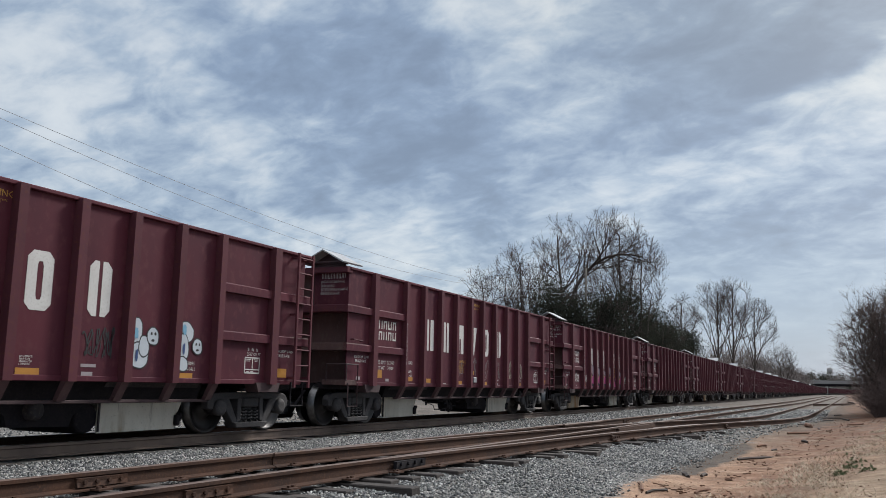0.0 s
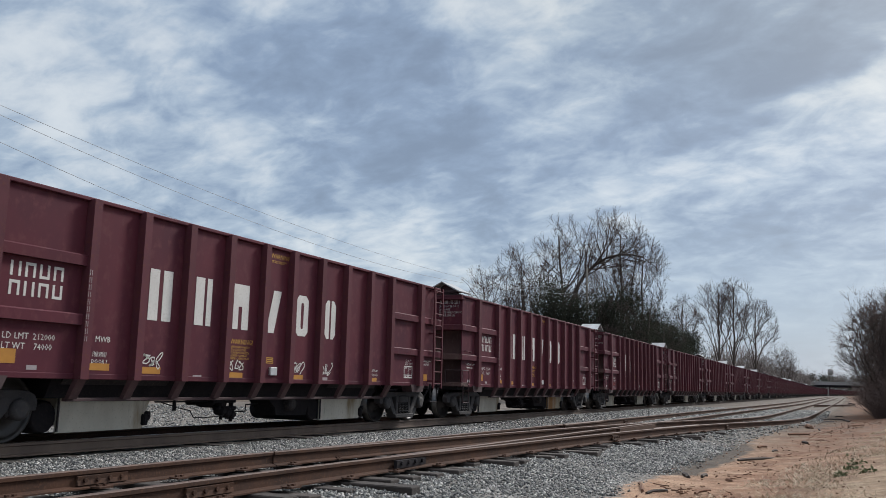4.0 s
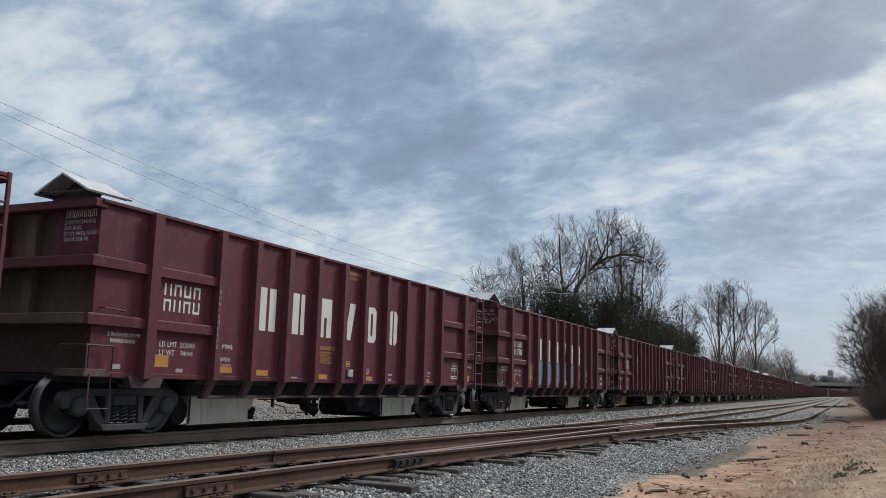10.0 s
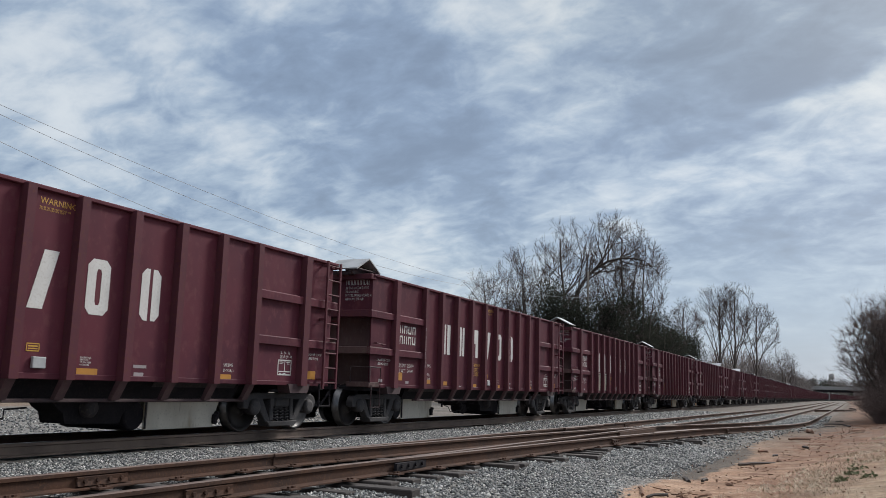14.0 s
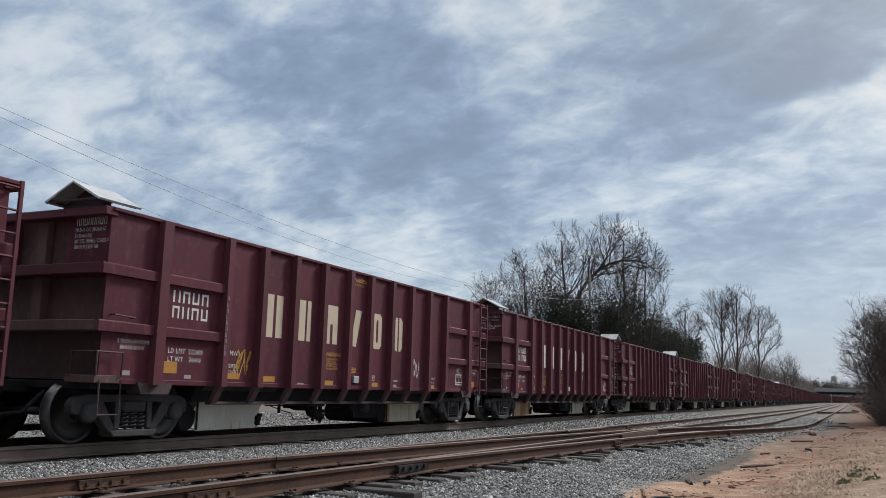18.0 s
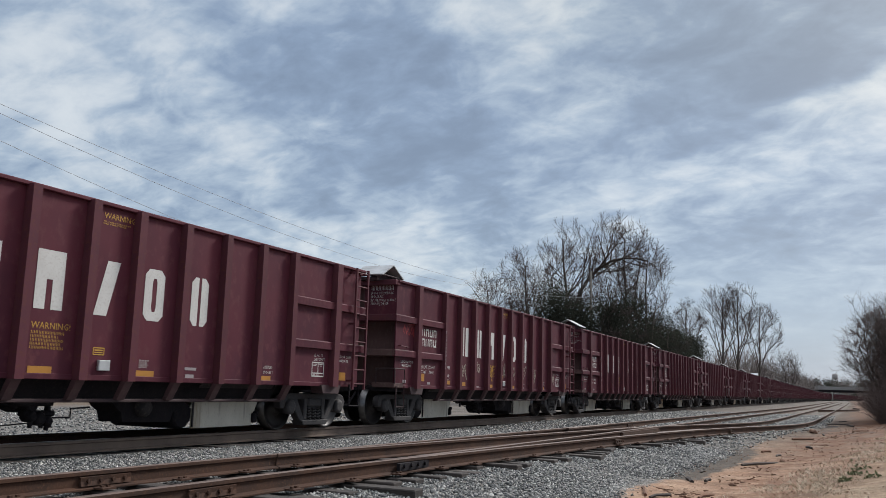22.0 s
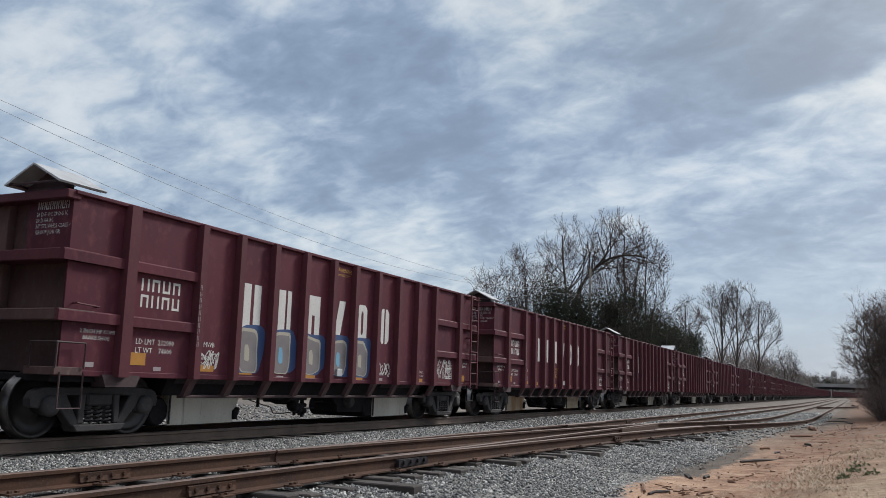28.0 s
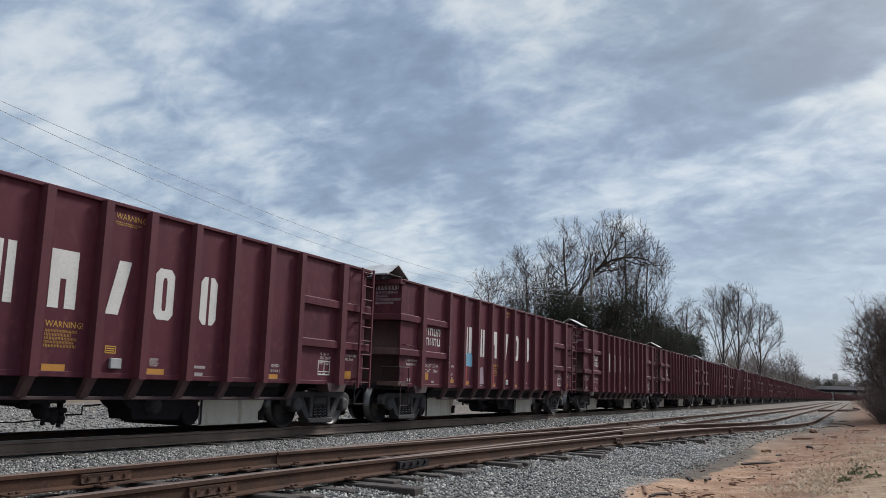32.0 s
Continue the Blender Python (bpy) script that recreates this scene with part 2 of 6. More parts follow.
BONE = mat("bone_white_spray_paint", (0.40, 0.37, 0.30), (0.30, 0.27, 0.22), 0.55, 0, 2, 20, 0.02)


def stone_material():
    m = bpy.data.materials.new("crushed_grey_stone")
    m.use_nodes = True
    nt = m.node_tree
    N, L = nt.nodes.new, nt.links.new
    bs = nt.nodes["Principled BSDF"]
    g, r, n = N("ShaderNodeNewGeometry"), N("ShaderNodeValToRGB"), N("ShaderNodeTexNoise")
    els = r.color_ramp.elements
    els[0].position, els[0].color = 0.0, (0.045, 0.050, 0.055, 1)
    els[1].position, els[1].color = 1.0, (0.58, 0.57, 0.54, 1)
    for p, c in ((0.32, (0.112, 0.114, 0.114)), (0.62, (0.220, 0.221, 0.213)), (0.87, (0.38, 0.370, 0.345))):
        els.new(p).color = (*c, 1)
    L(g.outputs["Random Per Island"], r.inputs[0])
    n.inputs["Scale"].default_value = 60
    mx = N("ShaderNodeMix")
    mx.data_type, mx.blend_type = "RGBA", "MULTIPLY"
    mx.inputs[0].default_value = 0.12
    L(r.outputs[0], mx.inputs[6]), L(n.outputs["Color"], mx.inputs[7])
    L(mx.outputs[2], bs.inputs["Base Color"])
    bs.inputs["Roughness"].default_value = 0.85
    return m


STONE = stone_material()


def leaf_material(name, dark, light, through_share):
    """Thin leaves: half of the light passes through them."""
    m = bpy.data.materials.new(name)
    m.use_nodes = True
    nt = m.node_tree
    nt.nodes.clear()
    N, L = nt.nodes.new, nt.links.new
    g, r, n, tc = N("ShaderNodeNewGeometry"), N("ShaderNodeMix"), N("ShaderNodeTexNoise"), N("ShaderNodeTexCoord")
    L(tc.outputs["Object"], n.inputs["Vector"])
    n.inputs["Scale"].default_value = 0.5
    add = N("ShaderNodeMath")
    add.operation = "MULTIPLY_ADD"
    L(g.outputs["Random Per Island"], add.inputs[0])
    add.inputs[1].default_value = 0.5
    L(n.outputs["Fac"], add.inputs[2])
    r.data_type = "RGBA"
    L(add.outputs[0], r.inputs[0])
    r.inputs[6].default_value, r.inputs[7].default_value = (*dark, 1), (*light, 1)
    d, t, mx, out = N("ShaderNodeBsdfDiffuse"), N("ShaderNodeBsdfTranslucent"), N("ShaderNodeMixShader"), N("ShaderNodeOutputMaterial")
    L(r.outputs[2], d.inputs[0]), L(r.outputs[2], t.inputs[0])
    mx.inputs[0].default_value = through_share
    L(d.outputs[0], mx.inputs[1]), L(t.outputs[0], mx.inputs[2]), L(mx.outputs[0], out.inputs[0])
    return m


EVERGREEN = leaf_material("evergreen_leaves", (0.030, 0.034, 0.028), (0.055, 0.058, 0.046), 0.45)


def chute_material(name, clean, dull, rust, share):
    """Worn steel with runs of rust and grime; each plate takes its own piece of the pattern. share: how much of it is rust."""
    m = bpy.data.materials.new(name)
    m.use_nodes = True
    nt = m.node_tree
    N, L = nt.nodes.new, nt.links.new
    bs = nt.nodes["Principled BSDF"]
    tc, oi, mul, add = N("ShaderNodeTexCoord"), N("ShaderNodeObjectInfo"), N("ShaderNodeVectorMath"), N("ShaderNodeVectorMath")
    mul.operation = "SCALE"
    mul.inputs[0].default_value = (17, 31, 13)
    L(oi.outputs["Random"], mul.inputs["Scale"])
    L(tc.outputs["Object"], add.inputs[0]), L(mul.outputs[0], add.inputs[1])

    def field(scale, stretch, lo, hi, detail=5):
        mp, n, r = N("ShaderNodeMapping"), N("ShaderNodeTexNoise"), N("ShaderNodeMapRange")
        mp.inputs["Scale"].default_value = stretch
        L(add.outputs[0], mp.inputs[0]), L(mp.outputs[0], n.inputs["Vector"])
        n.inputs["Scale"].default_value, n.inputs["Detail"].default_value, n.inputs["Roughness"].default_value = scale, detail, 0.6
        r.inputs[1].default_value, r.inputs[2].default_value = lo, hi
        L(n.outputs["Fac"], r.inputs[0])
        return r.outputs[0], n.outputs["Fac"]

    def over(f, a, colour):
        x = N("ShaderNodeMix")
        x.data_type = "RGBA"
        L(f, x.inputs[0])
        x.inputs[6].default_value, x.inputs[7].default_value = (*clean, 1), (*colour, 1)
        if a is not None:
            L(a, x.inputs[6])
        return x.outputs[2]

    col = over(field(1.6, (1, 1, 0.5), 0.35, 0.68)[0], None, dull)
    col = over(field(1.5, (1, 1.0, 0.25), 0.66 - share, 0.78 - share)[0], col, rust)
    col = over(field(5.0, (1, 1.4, 0.16), 0.60, 0.80)[0], col, (0.10, 0.065, 0.045))
    grain, height = field(26, (1, 1, 1), 0.58, 0.75)
    col = over(grain, col, tuple(0.72 * c for c in dull))
    L(col, bs.inputs["Base Color"])
    bs.inputs["Roughness"].default_value = 0.7
    bs.inputs["Specular IOR Level"].default_value = 0.2
    b = N("ShaderNodeBump")
    b.inputs["Strength"].default_value, b.inputs["Distance"].default_value = 0.15, 0.01
    L(height, b.inputs["Height"]), L(b.outputs[0], bs.inputs["Normal"])
    return m


CHUTE = chute_material("pale_worn_chute_steel", (0.68, 0.64, 0.56), (0.52, 0.48, 0.41), (0.30, 0.22, 0.13), 0.08)
RUSTY_CHUTE = chute_material("rust_streaked_chute_steel", (0.52, 0.47, 0.38), (0.40, 0.30, 0.19), (0.36, 0.17, 0.06), 0.20)


# ---- mesh helpers ----
def mesh_object(name, bm, material, parent=None, label=""):
    me = bpy.data.meshes.new(name)
    bm.to_mesh(me)
    bm.free()
    for m in material if isinstance(material, (list, tuple)) else (material,):
        me.materials.append(m)
    ob = new(name, me)
    if parent:
        ob.parent = parent
    if label:
        tagged(ob, label)
    return ob


def part(name, bm, material, parent, label=""):
    return mesh_object(name, bm, material, parent, label)


def again(ob, m, parent=None):
    """One more piece on the same mesh."""
    o = new(ob.name.split(".")[0], ob.data)
    o.parent = parent or ob.parent
    o.matrix_basis = m
    if "label" in ob:
        o["label"] = ob["label"]
    return o


def box(bm, x0, x1, y0, y1, z0, z1, bevel=0.0, mi=0):
    vs = [bm.verts.new((x, y, z)) for x in (x0, x1) for y in (y0, y1) for z in (z0, z1)]
    fs = [bm.faces.new([vs[i] for i in q]) for q in ((0, 1, 3, 2), (4, 6, 7, 5), (0, 4, 5, 1), (2, 3, 7, 6), (0, 2, 6, 4), (1, 5, 7, 3))]
    for f in fs:
        f.material_index = mi
    if bevel:
        es = list({e for f in fs for e in f.edges})
        r = bmesh.ops.bevel(bm, geom=es, offset=bevel, segments=1, affect="EDGES")
        for f in r["faces"]:
            f.material_index = mi
    return vs


def prism(bm, outline, axis, a, b, mi=0):
    """A flat outline swept from a to b along an axis; the outline's points are the other two coordinates in order."""
    def p(u, v, w):
        return {"x": (w, u, v), "y": (u, w, v), "z": (u, v, w)}[axis]
    lo, hi = [bm.verts.new(p(u, v, a)) for u, v in outline], [bm.verts.new(p(u, v, b)) for u, v in outline]
    n = len(outline)
    fs = [bm.faces.new(lo), bm.faces.new(hi[::-1])]
    for i in range(n):
        fs.append(bm.faces.new((lo[i], hi[i], hi[(i + 1) % n], lo[(i + 1) % n])))
    for f in fs:
        f.material_index = mi
    bmesh.ops.recalc_face_normals(bm, faces=fs)


def lathe(bm, rings, n, axis="x", at=(0, 0, 0), mi=0, mis=None):
    """Rings of (place along the axis, radius), turned about it and capped."""
    loops = []
    for w, r in rings:
        ring = []
        for i in range(n):
            a = 2 * math.pi * i / n
            u, v = r * math.cos(a), r * math.sin(a)
            c = {"x": (w, u, v), "y": (u, w, v), "z": (u, v, w)}[axis]
            ring.append(bm.verts.new((c[0] + at[0], c[1] + at[1], c[2] + at[2])))
        loops.append(ring)
    fs = [bm.faces.new(loops[0]), bm.faces.new(loops[-1][::-1])]
    for k in range(len(loops) - 1):
        for i in range(n):
            f = bm.faces.new((loops[k][i], loops[k + 1][i], loops[k + 1][(i + 1) % n], loops[k][(i + 1) % n]))
            f.material_index = mis[k] if mis else mi
            f.smooth = True
            fs.append(f)
    bmesh.ops.recalc_face_normals(bm, faces=fs)


def rod(bm, points, r, n=6, mi=0):
    """A round bar along points."""
    rings = []
    pts = [Vector(p) for p in points]
    for i, p in enumerate(pts):
        d = (pts[min(i + 1, len(pts) - 1)] - pts[max(i - 1, 0)]).normalized()
        a = d.cross(Vector((0.3, 0.2, 1) if abs(d.z) < 0.9 else (1, 0, 0))).normalized()
        b = d.cross(a)
        rings.append([bm.verts.new(p + r * (math.cos(t) * a + math.sin(t) * b)) for t in (2 * math.pi * k / n for k in range(n))])
    fs = [bm.faces.new(rings[0]), bm.faces.new(rings[-1][::-1])]
    for u, v in zip(rings, rings[1:]):
        for k in range(n):
            fs.append(bm.faces.new((u[k], v[k], v[(k + 1) % n], u[(k + 1) % n])))
    for f in fs:
        f.material_index = mi
    bmesh.ops.recalc_face_normals(bm, faces=fs)


def shape(bm, outline, z=0.0, hole=None):
    """A flat plain shape with an optional slot, in the plane of its own x and y."""
    o = [bm.verts.new((u, v, z)) for u, v in outline]
    if not hole:
        bm.faces.new(o)
        return
    h = [bm.verts.new((u, v, z)) for u, v in hole]
    n = len(o)
    for i in range(n):
        bm.faces.new((o[i], o[(i + 1) % n], h[(i + 1) % n], h[i]))


def writing(name, text, size, material, parent, m, wide=1.0, align="LEFT"):
    """Letters in the built-in font as a thin mesh; m places their lower left corner, reading along local x."""
    key = (text, size, align)
    if key not in writing.made:
        cu = bpy.data.curves.new(name, "FONT")
        cu.body, cu.size, cu.align_x, cu.resolution_u = text, size, align, 1
        cu.space_line = 0.95
        ob = bpy.data.objects.new(name, cu)
        scene.collection.objects.link(ob)
        dg = bpy.context.evaluated_depsgraph_get()
        me = bpy.data.meshes.new_from_object(ob.evaluated_get(dg))
        me.name = name
        bpy.data.objects.remove(ob)
        me.materials.clear()
        writing.made[key] = me
    me = writing.made[key]
    if not me.materials:
        me.materials.append(material)
    o = new(name, me)
    o.parent = parent
    o.matrix_basis = m @ Matrix.Diagonal((wide, 1, 1, 1))
    return tagged(o, kind="stuff")


writing.made = {}

# ---- ground ----
MAIN_X, TIE_TOP = -11.03, -0.178


def step(v, a, b):
    t = min(1.0, max(0.0, (v - a) / (b - a)))
    return t * t * (3 - 2 * t)


BEND_Y = (-60, 9, 16, 21, 25.5, 28.8, 30.6, 33.5, 37.7, 45, 60, 80, 155, 260)
BEND_X = (-6.6, -5.34, -4.72, -4.16, -3.48, -2.68, -2.16, -1.56, -1.28, -1.16, -1.05, -0.85, -0.2, 0.6)


BEND = [sum(float(np.interp(-60 + 0.2 * i + d, BEND_Y, BEND_X)) for d in (-1.6, -0.8, 0, 0.8, 1.6)) / 5 for i in range(1700)]


def lane_right(y):
    """Outer rail of the diverging track."""
    i = min(max((y + 60) * 5, 0), 1698)
    k = int(i)
    return BEND[k] + (BEND[k + 1] - BEND[k]) * (i - k)


def siding_left(y):
    """Left rail of the straight siding."""
    return -7.02 + 0.0234 * min(y, 90) + 0.004 * max(0, y - 90)


FOOT = [float(np.interp(0.2 * i, (0, 13, 17, 23.5, 28, 34, 60), (-2.95, -2.83, -2.66, -2.45, -2.05, -1.5, -1.2))) for i in range(301)]


def toe(y):
    """Where the gravel shoulder ends and bare earth begins."""
    i = min(max(y * 5, 0), 299)
    k = int(i)
    return max(FOOT[k] + (FOOT[k + 1] - FOOT[k]) * (i - k), lane_right(y) + 0.35)


def sward(y):
    """Where the dry grass begins."""
    return -1.4 + 0.165 * (min(y, 38) - 11.7) + 0.012 * max(0, y - 38)


def ground_z(x, y):
    low = -0.44 + 0.24 * step(y, 18, 34)
    z = -0.225 + 0.055 * step(y, 24, 32) - 0.03 * step(x, -7.6, -6.9) * (1 - step(y, 20, 26))
    # the shoulder runs down to the earth strip, beyond which a bank rises
    crest = min(lane_right(y) + 0.12, toe(y) - 0.15)
    z += (low - z) * step(x, crest, toe(y))
    z += step(x, toe(y) + 0.8, toe(y) + 5.5) * (0.50 - 0.30 * step(y, 46, 75))
    z += 0.4 * step(x, 6, 16)
    if x < MAIN_X - 2.0:
        z -= 0.18 * step(-x, -MAIN_X + 2.0, -MAIN_X + 3.2)
        z += 1.2 * step(-x, 40, 80)
    return z


def ground_material():
    m = bpy.data.materials.new("ballast_earth_and_winter_grass")
    m.use_nodes = True
    nt = m.node_tree
    N, L = nt.nodes.new, nt.links.new
    bs = nt.nodes["Principled BSDF"]
    bs.inputs["Roughness"].default_value = 0.95
    bs.inputs["Specular IOR Level"].default_value = 0.2
    tc = N("ShaderNodeTexCoord")

    def noise_tex(scale, detail=4, rough=0.6):
        n = N("ShaderNodeTexNoise")
        n.inputs["Scale"].default_value, n.inputs["Detail"].default_value, n.inputs["Roughness"].default_value = scale, detail, rough
        L(tc.outputs["Object"], n.inputs["Vector"])
        return n.outputs["Fac"]

    def ramp(fac, stops):
        r = N("ShaderNodeValToRGB")
        els = r.color_ramp.elements
        els[0].position, els[0].color = stops[0][0], (*stops[0][1], 1)
        els[1].position, els[1].color = stops[-1][0], (*stops[-1][1], 1)
        for p, c in stops[1:-1]:
            els.new(p).color = (*c, 1)
        L(fac, r.inputs[0])
        return r.outputs[0]

    def mixed(f, a, b):
        x = N("ShaderNodeMix")
        x.data_type = "RGBA"
        L(f, x.inputs[0]), L(a, x.inputs[6]), L(b, x.inputs[7])
        return x.outputs[2]

    vor = N("ShaderNodeTexVoronoi")
    vor.inputs["Scale"].default_value = 19
    L(tc.outputs["Object"], vor.inputs["Vector"])
    sepc = N("ShaderNodeSeparateColor")
    L(vor.outputs["Color"], sepc.inputs[0])
    stone = ramp(sepc.outputs[0], [(0.0, (0.08, 0.082, 0.082)), (0.5, (0.20, 0.20, 0.195)), (0.9, (0.32, 0.315, 0.295)), (1.0, (0.44, 0.41, 0.36))])
    earth = ramp(noise_tex(2.2, 6), [(0.28, (0.25, 0.140, 0.090)), (0.45, (0.35, 0.22, 0.145)), (0.6, (0.41, 0.275, 0.19)), (0.75, (0.45, 0.335, 0.25))])
    loam = ramp(noise_tex(1.2, 5), [(0.35, (0.075, 0.060, 0.050)), (0.65, (0.145, 0.110, 0.086))])
    pos = N("ShaderNodeSeparateXYZ")
    L(tc.outputs["Object"], pos.inputs[0])
    away = N("ShaderNodeMapRange")
    L(pos.outputs[1], away.inputs[0])
    away.inputs[1].default_value, away.inputs[2].default_value, away.inputs[3].default_value, away.inputs[4].default_value = 16, 31, 0.05, 0.95
    earth = mixed(away.outputs[0], earth, loam)
    grass = ramp(noise_tex(3.5, 7, 0.7), [(0.28, (0.15, 0.102, 0.066)), (0.45, (0.27, 0.198, 0.134)), (0.6, (0.36, 0.275, 0.192)), (0.75, (0.44, 0.35, 0.26))])
    worn = N("ShaderNodeMapRange")
    L(pos.outputs[1], worn.inputs[0])
    worn.inputs[1].default_value, worn.inputs[2].default_value, worn.inputs[3].default_value, worn.inputs[4].default_value = 20, 36, 0.0, 0.95
    grass = mixed(worn.outputs[0], grass, loam)
    at = N("ShaderNodeAttribute")
    at.attribute_name = "zone"
    sp = N("ShaderNodeSeparateXYZ")
    L(at.outputs["Vector"], sp.inputs[0])
    wob = noise_tex(1.7, 6)

    def edge(v, a, b):
        add = N("ShaderNodeMath")
        L(v, add.inputs[0])
        sc = N("ShaderNodeMath")
        sc.operation = "MULTIPLY_ADD"
        L(wob, sc.inputs[0])
        sc.inputs[1].default_value, sc.inputs[2].default_value = 1.2, -0.6
        L(sc.outputs[0], add.inputs[1])
        r = N("ShaderNodeMapRange")
        L(add.outputs[0], r.inputs[0])
        r.inputs[1].default_value, r.inputs[2].default_value = a, b
        return r.outputs[0]

    # old ballast gathers brown dust; a damp grey stain follows the foot of the shoulder
    dust = ramp(noise_tex(0.35, 4), [(0.35, (0.115, 0.100, 0.088)), (0.65, (0.185, 0.160, 0.138))])
    half = N("ShaderNodeMath")
    half.operation = "MULTIPLY"
    L(noise_tex(0.8, 4), half.inputs[0])
    half.inputs[1].default_value = 0.75
    stone = mixed(half.outputs[0], stone, dust)
    stone = mixed(away.outputs[0], stone, dust)
    clay = ramp(noise_tex(1.3, 7, 0.7), [(0.40, (0.0, 0.0, 0.0)), (0.53, (1.0, 1.0, 1.0))])
    band = N("ShaderNodeMath")
    band.operation = "MULTIPLY"
    L(clay, band.inputs[0])
    L(edge(sp.outputs[0], 0.45, 1.3), band.inputs[1])
    clay = band.outputs[0]
    red = N("ShaderNodeRGB")
    red.outputs[0].default_value = (0.185, 0.092, 0.055, 1)
    col = mixed(edge(sp.outputs[0], 0.0, 0.2), stone, earth)
    col = mixed(edge(sp.outputs[1], -0.1, 0.7), col, grass)
    rim = N("ShaderNodeMath")
    rim.operation = "MULTIPLY_ADD"
    L(edge(sp.outputs[1], 0.3, 2.2), rim.inputs[0])
    rim.inputs[1].default_value, rim.inputs[2].default_value = -0.85, 0.85
    both = N("ShaderNodeMath")
    both.operation = "MULTIPLY"
    L(clay, both.inputs[0]), L(rim.outputs[0], both.inputs[1])
    col = mixed(both.outputs[0], col, red.outputs[0])
    damp = N("ShaderNodeRGB")
    damp.outputs[0].default_value = (0.100, 0.082, 0.068, 1)
    col = mixed(edge(sp.outputs[2], 0.35, 0.6), col, damp.outputs[0])
    grit = N("ShaderNodeMix")
    grit.data_type, grit.blend_type = "RGBA", "MULTIPLY"
    grit.inputs[0].default_value = 0.75
    L(col, grit.inputs[6])
    L(ramp(noise_tex(22, 6, 0.75), [(0.35, (0.35, 0.33, 0.32)), (0.5, (0.95, 0.95, 0.95)), (0.7, (1.25, 1.25, 1.25))]), grit.inputs[7])
    patchy = N("ShaderNodeMix")
    patchy.data_type, patchy.blend_type = "RGBA", "MULTIPLY"
    patchy.inputs[0].default_value = 0.8
    L(grit.outputs[2], patchy.inputs[6])
    L(ramp(noise_tex(1.9, 9, 0.75), [(0.34, (0.55, 0.53, 0.51)), (0.5, (0.95, 0.95, 0.95)), (0.66, (1.22, 1.22, 1.2))]), patchy.inputs[7])
    col = patchy.outputs[2]
    L(col, bs.inputs["Base Color"])
    b = N("ShaderNodeBump")
    b.inputs["Strength"].default_value, b.inputs["Distance"].default_value = 0.6, 0.03
    L(noise_tex(30, 5), b.inputs["Height"])
    L(b.outputs[0], bs.inputs["Normal"])
    return m


def build_ground():
    def line(lo, hi, near0, near1, stepsize, grow):
        pts = list(np.arange(near0, near1, stepsize))
        s, v = stepsize, near1
        while v < hi:
            pts.append(v)
            s *= grow
            v += s
        pts.append(hi)
        s, v, left = stepsize * grow, near0 - stepsize, []
        while v > lo:
            left.append(v)
            s *= grow
            v -= s
        return [lo] + left[::-1] + pts
    xs = line(-2600, 2600, -9, 4, 0.2, 1.25)
    ys = line(-2600, 2600, 4, 40, 0.3, 1.09)
    verts, zone = [], []
    for y in ys:
        for x in xs:
            f = step(abs(x) + abs(y), 5, 20)
            bump = 0.035 * noise.noise((x * 0.9, y * 0.9, 0)) + 0.02 * noise.noise((x * 3, y * 3, 4))
            gravel = x < toe(y)
            verts.append((x, y, ground_z(x, y) + bump * (0.5 if gravel else 1.0)))
            far_left = (-x - 32) * 0.2
            damp = math.exp(-((x - toe(y) - 0.22) / 0.42) ** 2) * step(y, 13, 16) * (1 - step(y, 21, 25))
            zone.append((max(x - toe(y), far_left), max(x - sward(y), far_left), damp))
    nx = len(xs)
    faces = [(j * nx + i, j * nx + i + 1, (j + 1) * nx + i + 1, (j + 1) * nx + i) for j in range(len(ys) - 1) for i in range(nx - 1)]
    me = bpy.data.meshes.new("ground")
    me.from_pydata(verts, [], faces)
    a = me.attributes.new("zone", "FLOAT_VECTOR", "POINT")
    a.data.foreach_set("vector", np.array(zone, dtype=np.float32).clip(-30, 30).ravel())
    me.shade_smooth()
    me.materials.append(ground_material())
    return tagged(new("ground", me), "grey crushed-stone ballast, bare orange earth and dry winter grass", "ground", kind="structure")


build_ground()


# ---- tracks ----
def rail_mesh(bm, path, width=0.07):
    """A rail with foot, web and head along a path of (x, y), its top at z 0."""
    prof = [(-0.075, -0.185), (0.075, -0.185), (0.075, -0.170), (0.012, -0.150), (0.010, -0.055), (width / 2, -0.042), (width / 2, -0.008),
            (width / 2 - 0.01, 0.0), (-width / 2 + 0.01, 0.0), (-width / 2, -0.008), (-width / 2, -0.042), (-0.010, -0.055), (-0.012, -0.150), (-0.075, -0.170)]
    rings = []
    for i, (x, y) in enumerate(path):
        a, b = path[max(i - 1, 0)], path[min(i + 1, len(path) - 1)]
        d = Vector((b[0] - a[0], b[1] - a[1])).normalized()
        rings.append([bm.verts.new((x + u * d.y, y - u * d.x, v)) for u, v in prof])
    n = len(prof)
    for p, q in zip(rings, rings[1:]):
        for i in range(n):
            f = bm.faces.new((p[i], p[(i + 1) % n], q[(i + 1) % n], q[i]))
            f.material_index = 1 if i in (6, 7, 8) else 0
    bm.faces.new(rings[0][::-1]), bm.faces.new(rings[-1])
    bmesh.ops.recalc_face_normals(bm, faces=bm.faces)


def ladder_of_y(lo, hi):
    ys, y, s = [], lo, 0.8
    while y < hi:
        ys.append(y)
        s = max(0.8, (y - 20) * 0.06)
        y += s
    return ys + [hi]


CURVE_FROM, CURVE_R = 330.0, 3200.0


